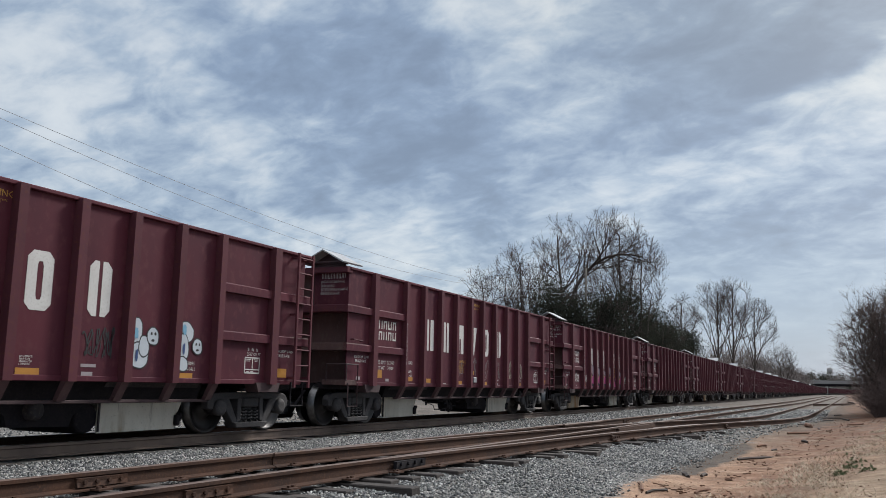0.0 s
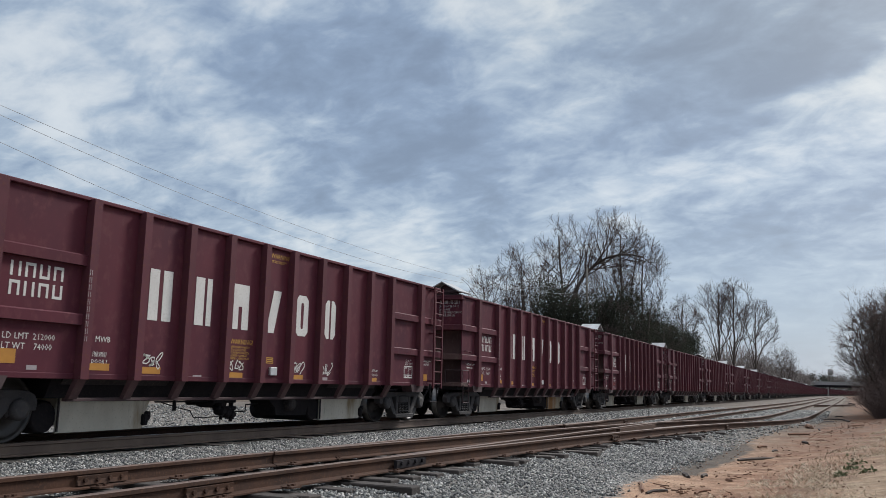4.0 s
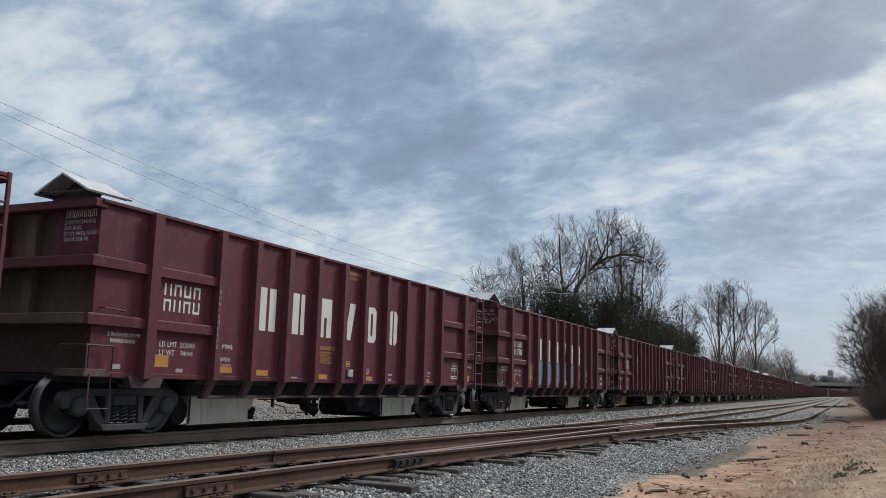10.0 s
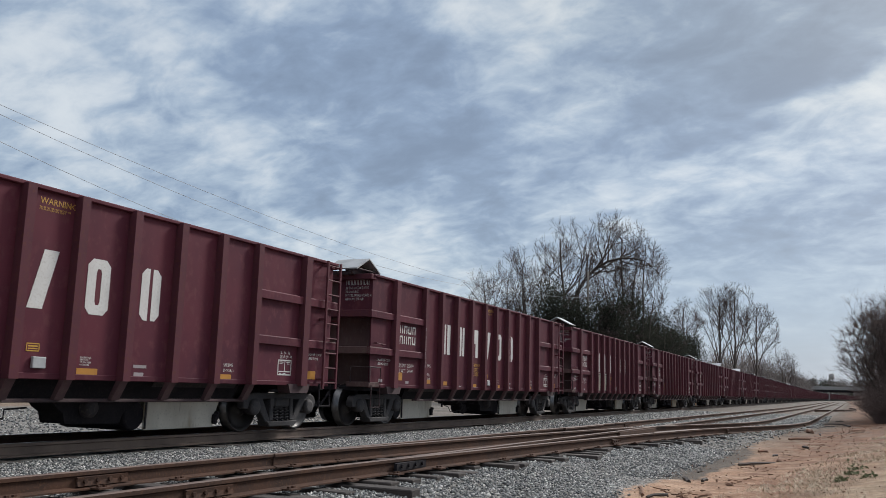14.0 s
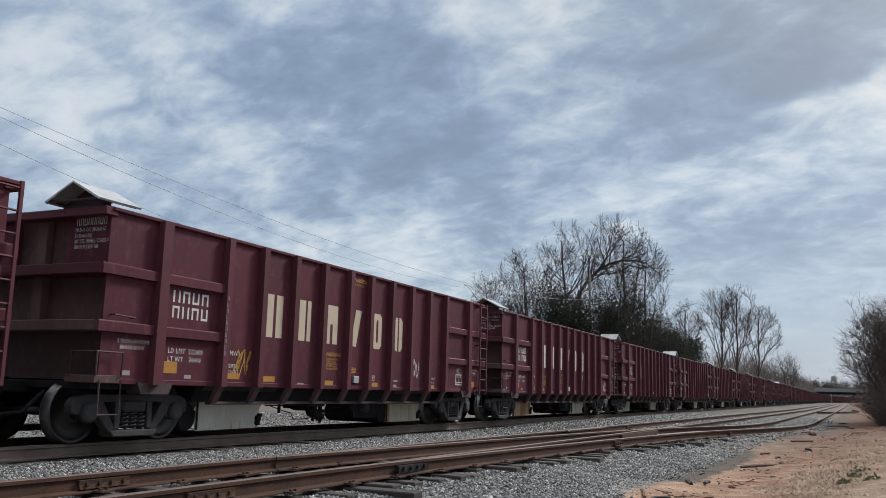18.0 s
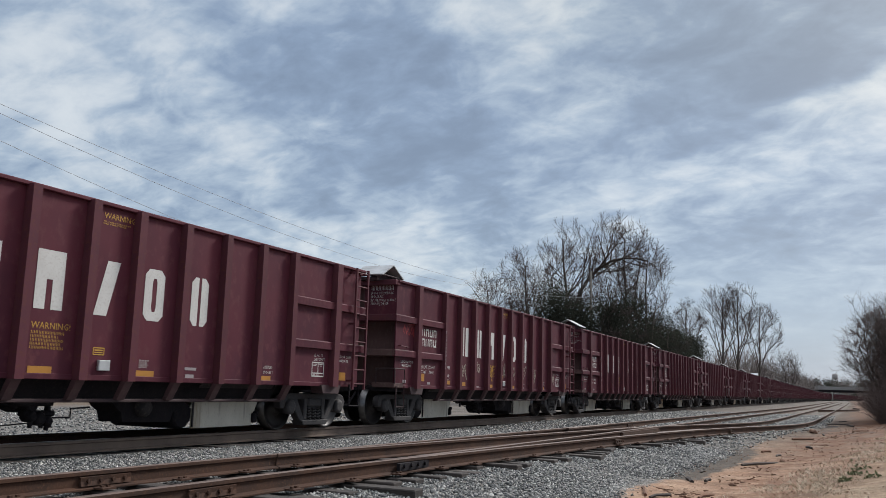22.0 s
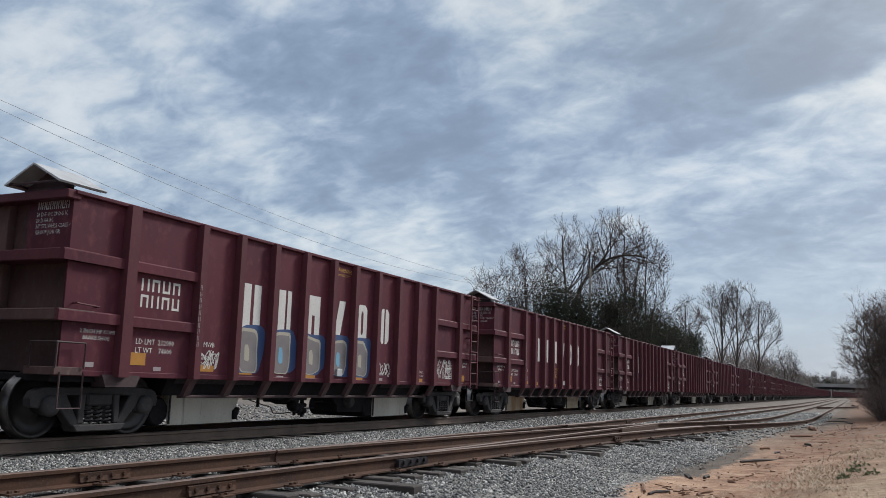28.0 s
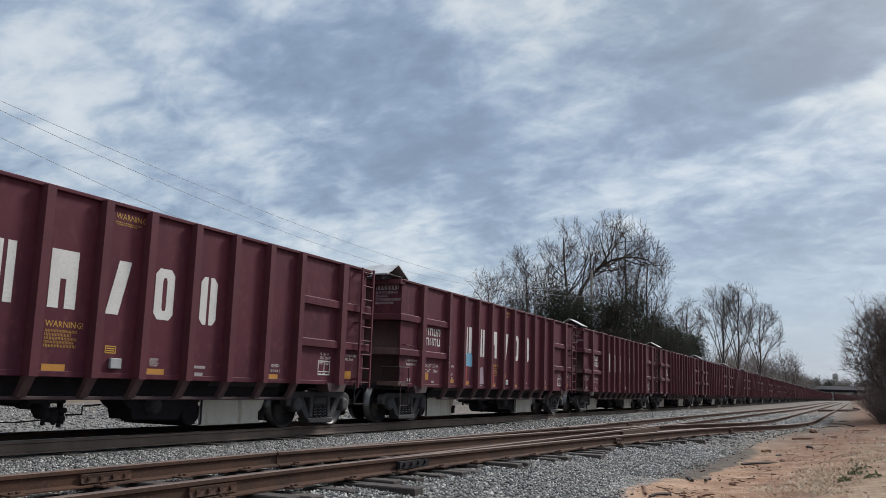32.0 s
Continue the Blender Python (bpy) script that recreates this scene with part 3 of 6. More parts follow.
def main_line(y):
    """Offset to the right and heading of the main track at a distance y along it."""
    if y <= CURVE_FROM:
        return 0.0, 0.0
    a = (y - CURVE_FROM) / CURVE_R
    return CURVE_R * (1 - math.cos(a)), a


tie_bm = bmesh.new()
box(tie_bm, -1.3, 1.3, -0.115, 0.115, -0.18, 0.0, 0.012)
TIE_OB = None


def track(name, label, lines, mats, ties):
    """A track: an empty with its rails and ties."""
    global TIE_OB
    root = tagged(new(name), label, "railway track", kind="structure")
    for path in lines:
        bm = bmesh.new()
        rail_mesh(bm, path)
        # far main rail: darker steel puts the shade under the cars into its colour
        part("rail", bm, mats if path is lines[0] or mats[0] is RAIL else [RAIL, RAILTOP], root)
    rng = random.Random(name)
    for x, y, length, turn in ties:
        m = pose(x, y, TIE_TOP + rng.uniform(-0.065, -0.005), rng.uniform(-1, 1), rng.uniform(-0.6, 0.6), turn + rng.uniform(-2, 2)) @ Matrix.Diagonal((length / 2.6, 1, 1, 1))
        if TIE_OB is None:
            TIE_OB = part("tie", tie_bm, TIE, root)
            TIE_OB.matrix_basis = m
        else:
            again(TIE_OB, m, root)
    return root


MY = ladder_of_y(-60, 1100)
track("main_track", "brown main-line rails on dark wooden ties in grey ballast",
      [[(MAIN_X + s + main_line(y)[0], y) for y in MY] for s in (0.753, -0.753)], [MAINRAIL, RAILTOP],
      [(MAIN_X, 3 + 0.52 * i, 2.6, 0) for i in range(90)])
SY = ladder_of_y(-8, 300)
POINT_Y, FROG_Y = 9.5, 24.5
rng = random.Random(5)
long_ties = []
for i in range(50):
    y = 3.0 + 0.53 * i + rng.uniform(-0.06, 0.06)
    left = siding_left(y) - 0.5
    right = max(siding_left(y) + 1.5, lane_right(y)) + 0.40 + rng.choice([0, 0.05, 0.10, -0.05, -0.18, 0.16]) + (0.5 if i % 13 == 11 else 0)
    long_ties.append(((left + right) / 2, y, right - left, rng.uniform(-4, 1)))
siding = track("siding_track", "rusty siding rails on weathered wooden switch ties",
               [[(siding_left(y), y) for y in SY], [(siding_left(y) + 1.506, y) for y in SY if y > POINT_Y]], [RAIL, RUSTTOP], long_ties)
CY = ladder_of_y(-8, 240)
branch = track("diverging_track", "rusty diverging rails curving away on wooden ties",
               [[(lane_right(y), y) for y in CY], [(lane_right(y) - 1.506, y) for y in CY if y > POINT_Y]], [RAIL, RUSTTOP],
               [(lane_right(y) - 0.75, y, 2.3, 0) for y in (29 + 0.6 * i for i in range(18))])


def track_fittings():
    """Joint bars with bolts, tie plates, the frog and guard rails of the switch."""
    bm = bmesh.new()
    prism(bm, [(0.012, -0.055), (0.042, -0.06), (0.036, -0.10), (0.05, -0.145), (0.014, -0.15)], "y", -0.33, 0.33)
    for v in (-0.24, -0.08, 0.08, 0.24):
        lathe(bm, [(0.03, 0.022), (0.062, 0.022)], 6, "x", (0, v, -0.10))
    bar = part("joint_bar", bm, RAIL, siding, "rusty bolted joint bar")
    bm = bmesh.new()
    prism(bm, [(0.012, -0.052), (0.06, -0.055), (0.055, -0.15), (0.014, -0.155)], "y", -0.42, 0.42)
    for v in (-0.3, -0.1, 0.1, 0.3):
        lathe(bm, [(0.05, 0.028), (0.085, 0.028)], 6, "x", (0, v, -0.09))
    ins = part("joint_bar", bm, UNDER, siding, "black insulated joint bar")
    bar.matrix_basis = pose(siding_left(6.77), 6.77, 0)
    ins.matrix_basis = pose(siding_left(11.7), 11.7, 0)
    for y in (19.5, 28.2, 37.0, 46.0):
        again(bar, pose(siding_left(y), y, 0), siding)
    for y in (6.62, 18.6, 27.0, 36.0):
        again(bar, pose(lane_right(y), y, 0), branch)
    again(ins, pose(lane_right(10.4), 10.4, 0), branch)
    bm = bmesh.new()
    box(bm, -0.19, 0.19, -0.09, 0.09, -0.006, 0.012)
    for u in (-0.12, 0.12):
        box(bm, u - 0.016, u + 0.016, -0.05, -0.018, 0.012, 0.032)
        box(bm, u - 0.016, u + 0.016, 0.03, 0.062, 0.012, 0.03)
    plate = part("tie_plate", bm, RAIL, siding)
    plate.matrix_basis = pose(siding_left(3.0), 3.0, TIE_TOP)
    for x, y, ln, t in long_ties[1::2]:
        again(plate, pose(siding_left(y), y, TIE_TOP + 0.004), siding)
        again(plate, pose(lane_right(y), y, TIE_TOP + 0.004), branch)
    # frog casting where the inner rails cross
    yf = 23.4
    xf = siding_left(yf) + 1.506
    bm = bmesh.new()
    prism(bm, [(xf - 0.10, yf - 2.2), (xf + 0.04, yf - 2.2), (xf + 0.16, yf + 1.6), (xf - 0.07, yf + 1.6)], "z", -0.185, -0.035)
    part("frog", bm, RAIL, siding, "rusty cast frog")
    for f, off, y0 in ((siding_left, 0.115, 21.5), (lane_right, -0.115, 21.5)):
        bm = bmesh.new()
        rail_mesh(bm, [(f(y) + off, y) for y in (y0 + 0.5 * i for i in range(8))])
        part("guard_rail", bm, [RAIL, RUSTTOP], siding)


track_fittings()


def loose_rails():
    """Old rails left lying beside the far end of the diverging track."""
    for path in ([(-2.1, 76.5), (-0.6, 82.0), (0.7, 90.0)], [(0.0, 84.0), (1.1, 95.0), (0.6, 110.0)]):
        bm = bmesh.new()
        rail_mesh(bm, path)
        ob = mesh_object("loose_rail", bm, RAIL)
        ob.location.z = ground_z(*path[1]) + 0.20
        tagged(ob, "rusty discarded rail lying on dirt beside the track", "rail", "loose rails")


loose_rails()


# ---- loose stone, earth and grass ----
def quick_mesh(name, verts, faces, material, parent=None):
    """A mesh from arrays; faces all have the same number of corners."""
    verts, faces = np.asarray(verts, dtype=np.float32), np.asarray(faces, dtype=np.int32)
    me = bpy.data.meshes.new(name)
    n = faces.shape[1]
    me.vertices.add(len(verts))
    me.vertices.foreach_set("co", verts.ravel())
    me.loops.add(faces.size)
    me.loops.foreach_set("vertex_index", faces.ravel())
    me.polygons.add(len(faces))
    me.polygons.foreach_set("loop_start", np.arange(0, faces.size, n, dtype=np.int32))
    me.update(calc_edges=True)
    me.materials.append(material)
    ob = new(name, me)
    if parent:
        ob.parent = parent
    return ob


def scatter(name, label, category, count, region, size, material, seed, keep=None, flat=0.75):
    """Many small angular lumps on the ground, in one mesh."""
    rng = np.random.default_rng(seed)
    x0, x1, y0, y1 = region
    x, y = rng.uniform(x0, x1, count), rng.uniform(0, 1, count)
    y = y0 + (y1 - y0) * y ** 1.25
    ok = np.array([keep(a, b) for a, b in zip(x, y)]) if keep else np.ones(count, bool)
    x, y = x[ok], y[ok]
    n = len(x)
    z = np.array([ground_z(a, b) for a, b in zip(x, y)])
    r = size[0] + (size[1] - size[0]) * rng.uniform(0, 1, n) ** 2
    r = r * (1 + 0.02 * np.maximum(y - 14, 0))
    base = np.array(((1, 0, 0), (-1, 0, 0), (0, 1, 0), (0, -1, 0), (0, 0, 1), (0, 0, -1)), float)
    v = base[None] * rng.uniform(0.65, 1.25, (n, 6, 1)) + rng.normal(0, 0.22, (n, 6, 3))
    t = rng.uniform(0, 6.28, n)
    c, s = np.cos(t)[:, None], np.sin(t)[:, None]
    tilt = rng.uniform(-0.6, 0.6, n)[:, None]
    vx, vy, vz = v[..., 0], v[..., 1], v[..., 2]
    vx, vz = vx * np.cos(tilt) - vz * np.sin(tilt), vx * np.sin(tilt) + vz * np.cos(tilt)
    vx, vy = vx * c - vy * s, vx * s + vy * c
    verts = np.stack([x[:, None] + vx * r[:, None], y[:, None] + vy * r[:, None], z[:, None] + r[:, None] * 0.35 + vz * r[:, None] * flat], 2)
    tri = np.array(((0, 2, 4), (2, 1, 4), (1, 3, 4), (3, 0, 4), (2, 0, 5), (1, 2, 5), (3, 1, 5), (0, 3, 5)))
    faces = (np.arange(n)[:, None, None] * 6 + tri[None]).reshape(-1, 3)
    return tagged(quick_mesh(name, verts.reshape(-1, 3), faces, material), label, category, kind="stuff")


def clear_of_rails(x, y):
    return x < toe(y) + random.uniform(-0.35, 0.25) and all(abs(x - f) > 0.09 for f in (siding_left(y), lane_right(y), MAIN_X + 0.753))


CLOD = mat("earth_clods", (0.20, 0.10, 0.06), (0.13, 0.075, 0.05), 0.95, 0, 3, 30, 0.3)
STRAW = mat("dry_grass_blades", (0.58, 0.485, 0.365), (0.49, 0.40, 0.295), 0.9, 0, 1.5, 12, 0)
WEED = mat("green_weed_leaves", (0.14, 0.155, 0.075), (0.11, 0.125, 0.06), 0.8, 0, 5, 20, 0)
random.seed(3)
scatter("ballast_stones", "grey crushed ballast stones beside the rails", "stones", 110000, (-9.95, -2.2, 4.5, 22), (0.013, 0.028), STONE, 1, clear_of_rails)
scatter("ballast_stones", "grey crushed ballast stones beside the rails", "stones", 34000, (-9.95, -0.7, 20, 60), (0.02, 0.034), STONE, 2, clear_of_rails)
scatter("ballast_stones", "grey crushed ballast stones beyond the main track", "stones", 12000, (-30, -12.2, 7, 34), (0.025, 0.045), STONE, 3)
scatter("earth_clods", "small brown earth clods on bare soil", "soil", 3500, (-3.2, 3.5, 9, 42), (0.005, 0.022), CLOD, 4, lambda x, y: x > toe(y) - 0.1)


def grass():
    rng = np.random.default_rng(8)
    n = 64000
    y = 8.5 + 50 * rng.uniform(0, 1, n) ** 1.6
    x = np.array([sward(b) for b in y]) - 0.35 + rng.uniform(0, 1, n) * (4.0 + 0.06 * y)
    lumps = np.array([noise.noise((a * 1.3, b * 0.9, 5)) for a, b in zip(x, y)])
    ok = lumps > rng.uniform(-0.55, 0.25, n)
    x, y, lumps = x[ok], y[ok], lumps[ok]
    n = len(x)
    z = np.array([ground_z(a, b) for a, b in zip(x, y)]) - 0.01
    h = rng.uniform(0.010, 0.034, n) * (1 + 0.9 * np.maximum(lumps, 0)) * (1 + 0.02 * y)
    t = rng.uniform(0, 6.28, n)
    w = 0.005 + 0.0004 * y
    root = np.stack([x, y, z], 1)
    side = np.stack([np.cos(t) * w, np.sin(t) * w, np.zeros(n)], 1)
    tip = root + np.stack([rng.normal(0, 0.9, n) * h, rng.normal(0, 0.9, n) * h, h], 1)
    verts = np.stack([root - side, root + side, tip], 1).reshape(-1, 3)
    tagged(quick_mesh("dry_grass", verts, np.arange(3 * n).reshape(-1, 3), STRAW), "short dry tan winter grass on the bank", "grass", kind="stuff")
    for k, (a, b, r) in enumerate(((0.14, 16.3, 0.15), (0.30, 14.2, 0.14), (-0.06, 14.0, 0.08), (0.05, 15.2, 0.08))):
        m = 60
        c = np.array((a, b, ground_z(a, b)))
        u = rng.normal(0, 0.5, (m, 3)) * r
        u[:, 2] = np.abs(u[:, 2]) * 0.7
        p0 = c + u
        e, f = rng.normal(0, 0.024, (m, 3)), rng.normal(0, 0.018, (m, 3))
        v = np.stack([p0, p0 + e, p0 + e + f, p0 + f], 1).reshape(-1, 3) - c
        ob = quick_mesh("weed", v, np.arange(4 * m).reshape(-1, 4), WEED)
        ob.location = c
        tagged(ob, "small green weed tuft in dry grass", "weed", "green weeds", "stuff")


grass()


def litter():
    rng = random.Random(12)
    spots = [(-1.62, 18.8, 1.15, 62), (-2.3, 14.4, 0.6, 100), (-2.05, 14.6, 0.3, 70), (-2.6, 12.4, 0.9, 95), (-2.3, 12.0, 0.5, 60), (-1.75, 12.3, 0.5, 75), (-2.35, 16.2, 0.35, 85),
             (-1.2, 27.5, 0.8, 60), (-1.3, 33.0, 1.2, 85), (-0.6, 38.0, 1.5, 70), (-1.8, 22.5, 0.5, 80), (-0.9, 24.0, 0.4, 120), (0.4, 33.0, 0.8, 60), (-1.45, 21.3, 0.5, 95), (-0.9, 36.0, 1.6, 78), (-0.5, 42.0, 1.8, 60), (-0.2, 48.0, 2.0, 85), (-0.7, 30.2, 0.9, 100), (0.1, 40.0, 1.3, 110)]
    for x, y, ln, turn in spots:
        bm = bmesh.new()
        w = rng.uniform(0.018, 0.035)
        rod(bm, [(-ln / 2, 0, 0), (-ln / 6, rng.uniform(-0.03, 0.03), 0.015), (ln / 4, rng.uniform(-0.04, 0.04), 0.01), (ln / 2, 0, 0)], w, 5)
        ob = mesh_object("stick", bm, rng.choice((BARK, TIE, CLOD)))
        ob.matrix_basis = pose(x, y, ground_z(x, y) + w * 0.7, 0, 0, turn + rng.uniform(-15, 15))
        tagged(ob, "weathered wooden stick lying on bare earth", "stick", "loose sticks")
    g = np.random.default_rng(19)
    n = 520
    y = 10 + 36 * g.uniform(0, 1, n) ** 1.3
    x = np.array([toe(b) for b in y]) + 0.95 + 0.045 * (y - 12) + g.normal(0, 0.30, n) + 0.25 * np.sin(y * 1.3)
    ok = g.uniform(0, 1, n) < 0.25 + 0.75 * (np.sin(y * 2.1 + x * 3) > 0.1)
    x, y = x[ok], y[ok]
    n = len(x)
    c = np.stack([x, y, [ground_z(a, b) + 0.012 for a, b in zip(x, y)]], 1)
    t = g.normal(0.3, 0.7, n)
    ln = g.uniform(0.02, 0.09, n) * (1 + 2.2 * (g.uniform(0, 1, n) > 0.95))
    h = np.stack([np.cos(t), np.sin(t), g.normal(0, 0.12, n)], 1) * ln[:, None] / 2
    w = (0.004 + 0.009 * g.uniform(0, 1, n) ** 2)[:, None]
    tagged(sticks("bark_litter", np.concatenate([c - h, c + h, w, w * 0.8], 1), CLOD, None, 4), "scattered twigs and bark chips on bare earth", "twigs", kind="stuff")
    for x, y, r in ((-1.05, 31.5, 0.14), (-1.25, 19.6, 0.07), (-1.6, 14.0, 0.06)):
        bm = bmesh.new()
        bmesh.ops.create_icosphere(bm, subdivisions=2, radius=r)
        for v in bm.verts:
            v.co *= 1 + 0.5 * noise.noise(v.co * 14 + Vector((x, y, 0)))
            v.co.z *= 0.6
        ob = mesh_object("earth_lump", bm, CLOD)
        ob.location = (x, y, ground_z(x, y) + r * 0.3)
        tagged(ob, "red-brown lump of earth on the ground", "soil lump", "earth lumps")


# ---- the freight cars ----
HALF, RIB_DEEP, TOP, SILL = 1.60, 0.13, 3.412, 0.92
END = 7.12
SHEET = HALF - RIB_DEEP
COVER_X = 0.93
RIBS = [-6.06, -4.50, -3.50, -2.484, -1.462, -0.444, 0.451, 1.465, 2.473, 3.483, 4.494, 6.065]
SIDE = Matrix(((0, 0, 1, 0), (1, 0, 0, 0), (0, 1, 0, 0), (0, 0, 0, 1)))
FRONT = Matrix(((1, 0, 0, 0), (0, 0, -1, 0), (0, 1, 0, 0), (0, 0, 0, 1)))
WHEEL_R = 0.457


def on_side(y, z, proud=0.004):
    return Matrix.Translation((SHEET + proud, y, z)) @ SIDE


def wheelset_mesh(n=28):
    bm = bmesh.new()
    for s in (1, -1):
        lathe(bm, [(s * 0.60, 0.12), (s * 0.64, 0.17), (s * 0.70, 0.20), (s * 0.69, 0.38), (s * 0.688, 0.40), (s * 0.672, 0.482), (s * 0.70, 0.482),
                   (s * 0.715, 0.462), (s * 0.83, 0.455), (s * 0.835, 0.435), (s * 0.80, 0.40), (s * 0.775, 0.37), (s * 0.765, 0.21), (s * 0.80, 0.16), (s * 0.86, 0.12)],
              n, "x", mis=[0, 0, 0, 0, 0, 1, 1, 1, 0, 0, 0, 0, 0, 0])
    lathe(bm, [(-1.02, 0.075), (1.02, 0.075)], 12, "x")
    return bm


def side_frame_mesh():
    """The cast frame that joins two axle boxes: pillars, windows and spring pocket."""
    bm = bmesh.new()
    def bar(points, w0=0.055):
        prism(bm, points, "x", -w0, w0)
    arch = [(1.18, 0.44), (1.20, 0.56), (1.15, 0.65), (1.05, 0.70), (0.88, 0.72)]
    under = [(1.04, 0.42), (1.00, 0.53), (0.84, 0.575), (0.56, 0.60)]
    bar([(-y, z) for y, z in arch] + arch[::-1] + under + [(-y, z) for y, z in under[::-1]], 0.08)
    for s in (1, -1):
        bar([(s * 0.62, 0.63), (s * 0.88, 0.60), (s * 0.52, 0.21), (s * 0.43, 0.11), (s * 0.33, 0.11), (s * 0.37, 0.24)], 0.085)
        bar([(s * 0.26, 0.62), (s * 0.38, 0.62), (s * 0.39, 0.20), (s * 0.28, 0.20)], 0.10)
        bar([(s * 0.70, 0.60), (s * 0.80, 0.58), (s * 0.81, 0.37), (s * 0.73, 0.35)], 0.065)
    bar([(-0.42, 0.09), (-0.50, 0.19), (0.50, 0.19), (0.42, 0.09)], 0.13)
    bmesh.ops.bevel(bm, geom=list(bm.edges), offset=0.014, segments=1, affect="EDGES")
    return bm


def spring_mesh():
    bm = bmesh.new()
    pts = [(0.068 * math.cos(a), 0.068 * math.sin(a), 0.20 + 0.23 * a / (2 * math.pi * 4)) for a in (2 * math.pi * i / 8 for i in range(33))]
    rod(bm, pts, 0.017, 5)
    return bm


def build_truck(car, near=True):
    bm = bmesh.new()
    box(bm, -1.13, 1.13, -0.24, 0.24, 0.45, 0.63, 0.03)
    box(bm, -0.35, 0.35, -0.35, 0.35, 0.62, 0.86, 0.03)
    truck = part("truck", bm, TRUCK, car, "dusty cast-steel four-wheel truck")
    sf = part("side_frame", side_frame_mesh(), TRUCK, truck)
    sf.matrix_basis = pose(1.02, 0, 0)
    if near:
        again(sf, pose(-1.02, 0, 0), truck)
        sp = part("spring", spring_mesh(), TRUCK, truck)
        sp.matrix_basis = pose(1.06, -0.17, 0)
        for x, y in ((1.06, 0), (1.06, 0.17)):
            again(sp, pose(x, y, 0), truck)
        bm = bmesh.new()
        lathe(bm, [(-0.10, 0.13), (0.08, 0.15), (0.12, 0.14), (0.14, 0.09)], 14)
        box(bm, -0.12, 0.06, -0.17, 0.17, 0.02, 0.16, 0.02)
        cap = part("axle_box", bm, TRUCK, truck)
        cap.matrix_basis = pose(1.04, -0.889, WHEEL_R)
        again(cap, pose(1.04, 0.889, WHEEL_R), truck)
    w = part("wheelset", wheelset_mesh(28 if near else 12), [WHEEL, TREAD], truck, "dark steel wheelset with polished treads")
    w.matrix_parent_inverse = Matrix.Translation((0, -0.889, WHEEL_R))
    w2 = again(w, Matrix(), truck)
    w2.matrix_parent_inverse = Matrix.Translation((0, 0.889, WHEEL_R))
    return truck


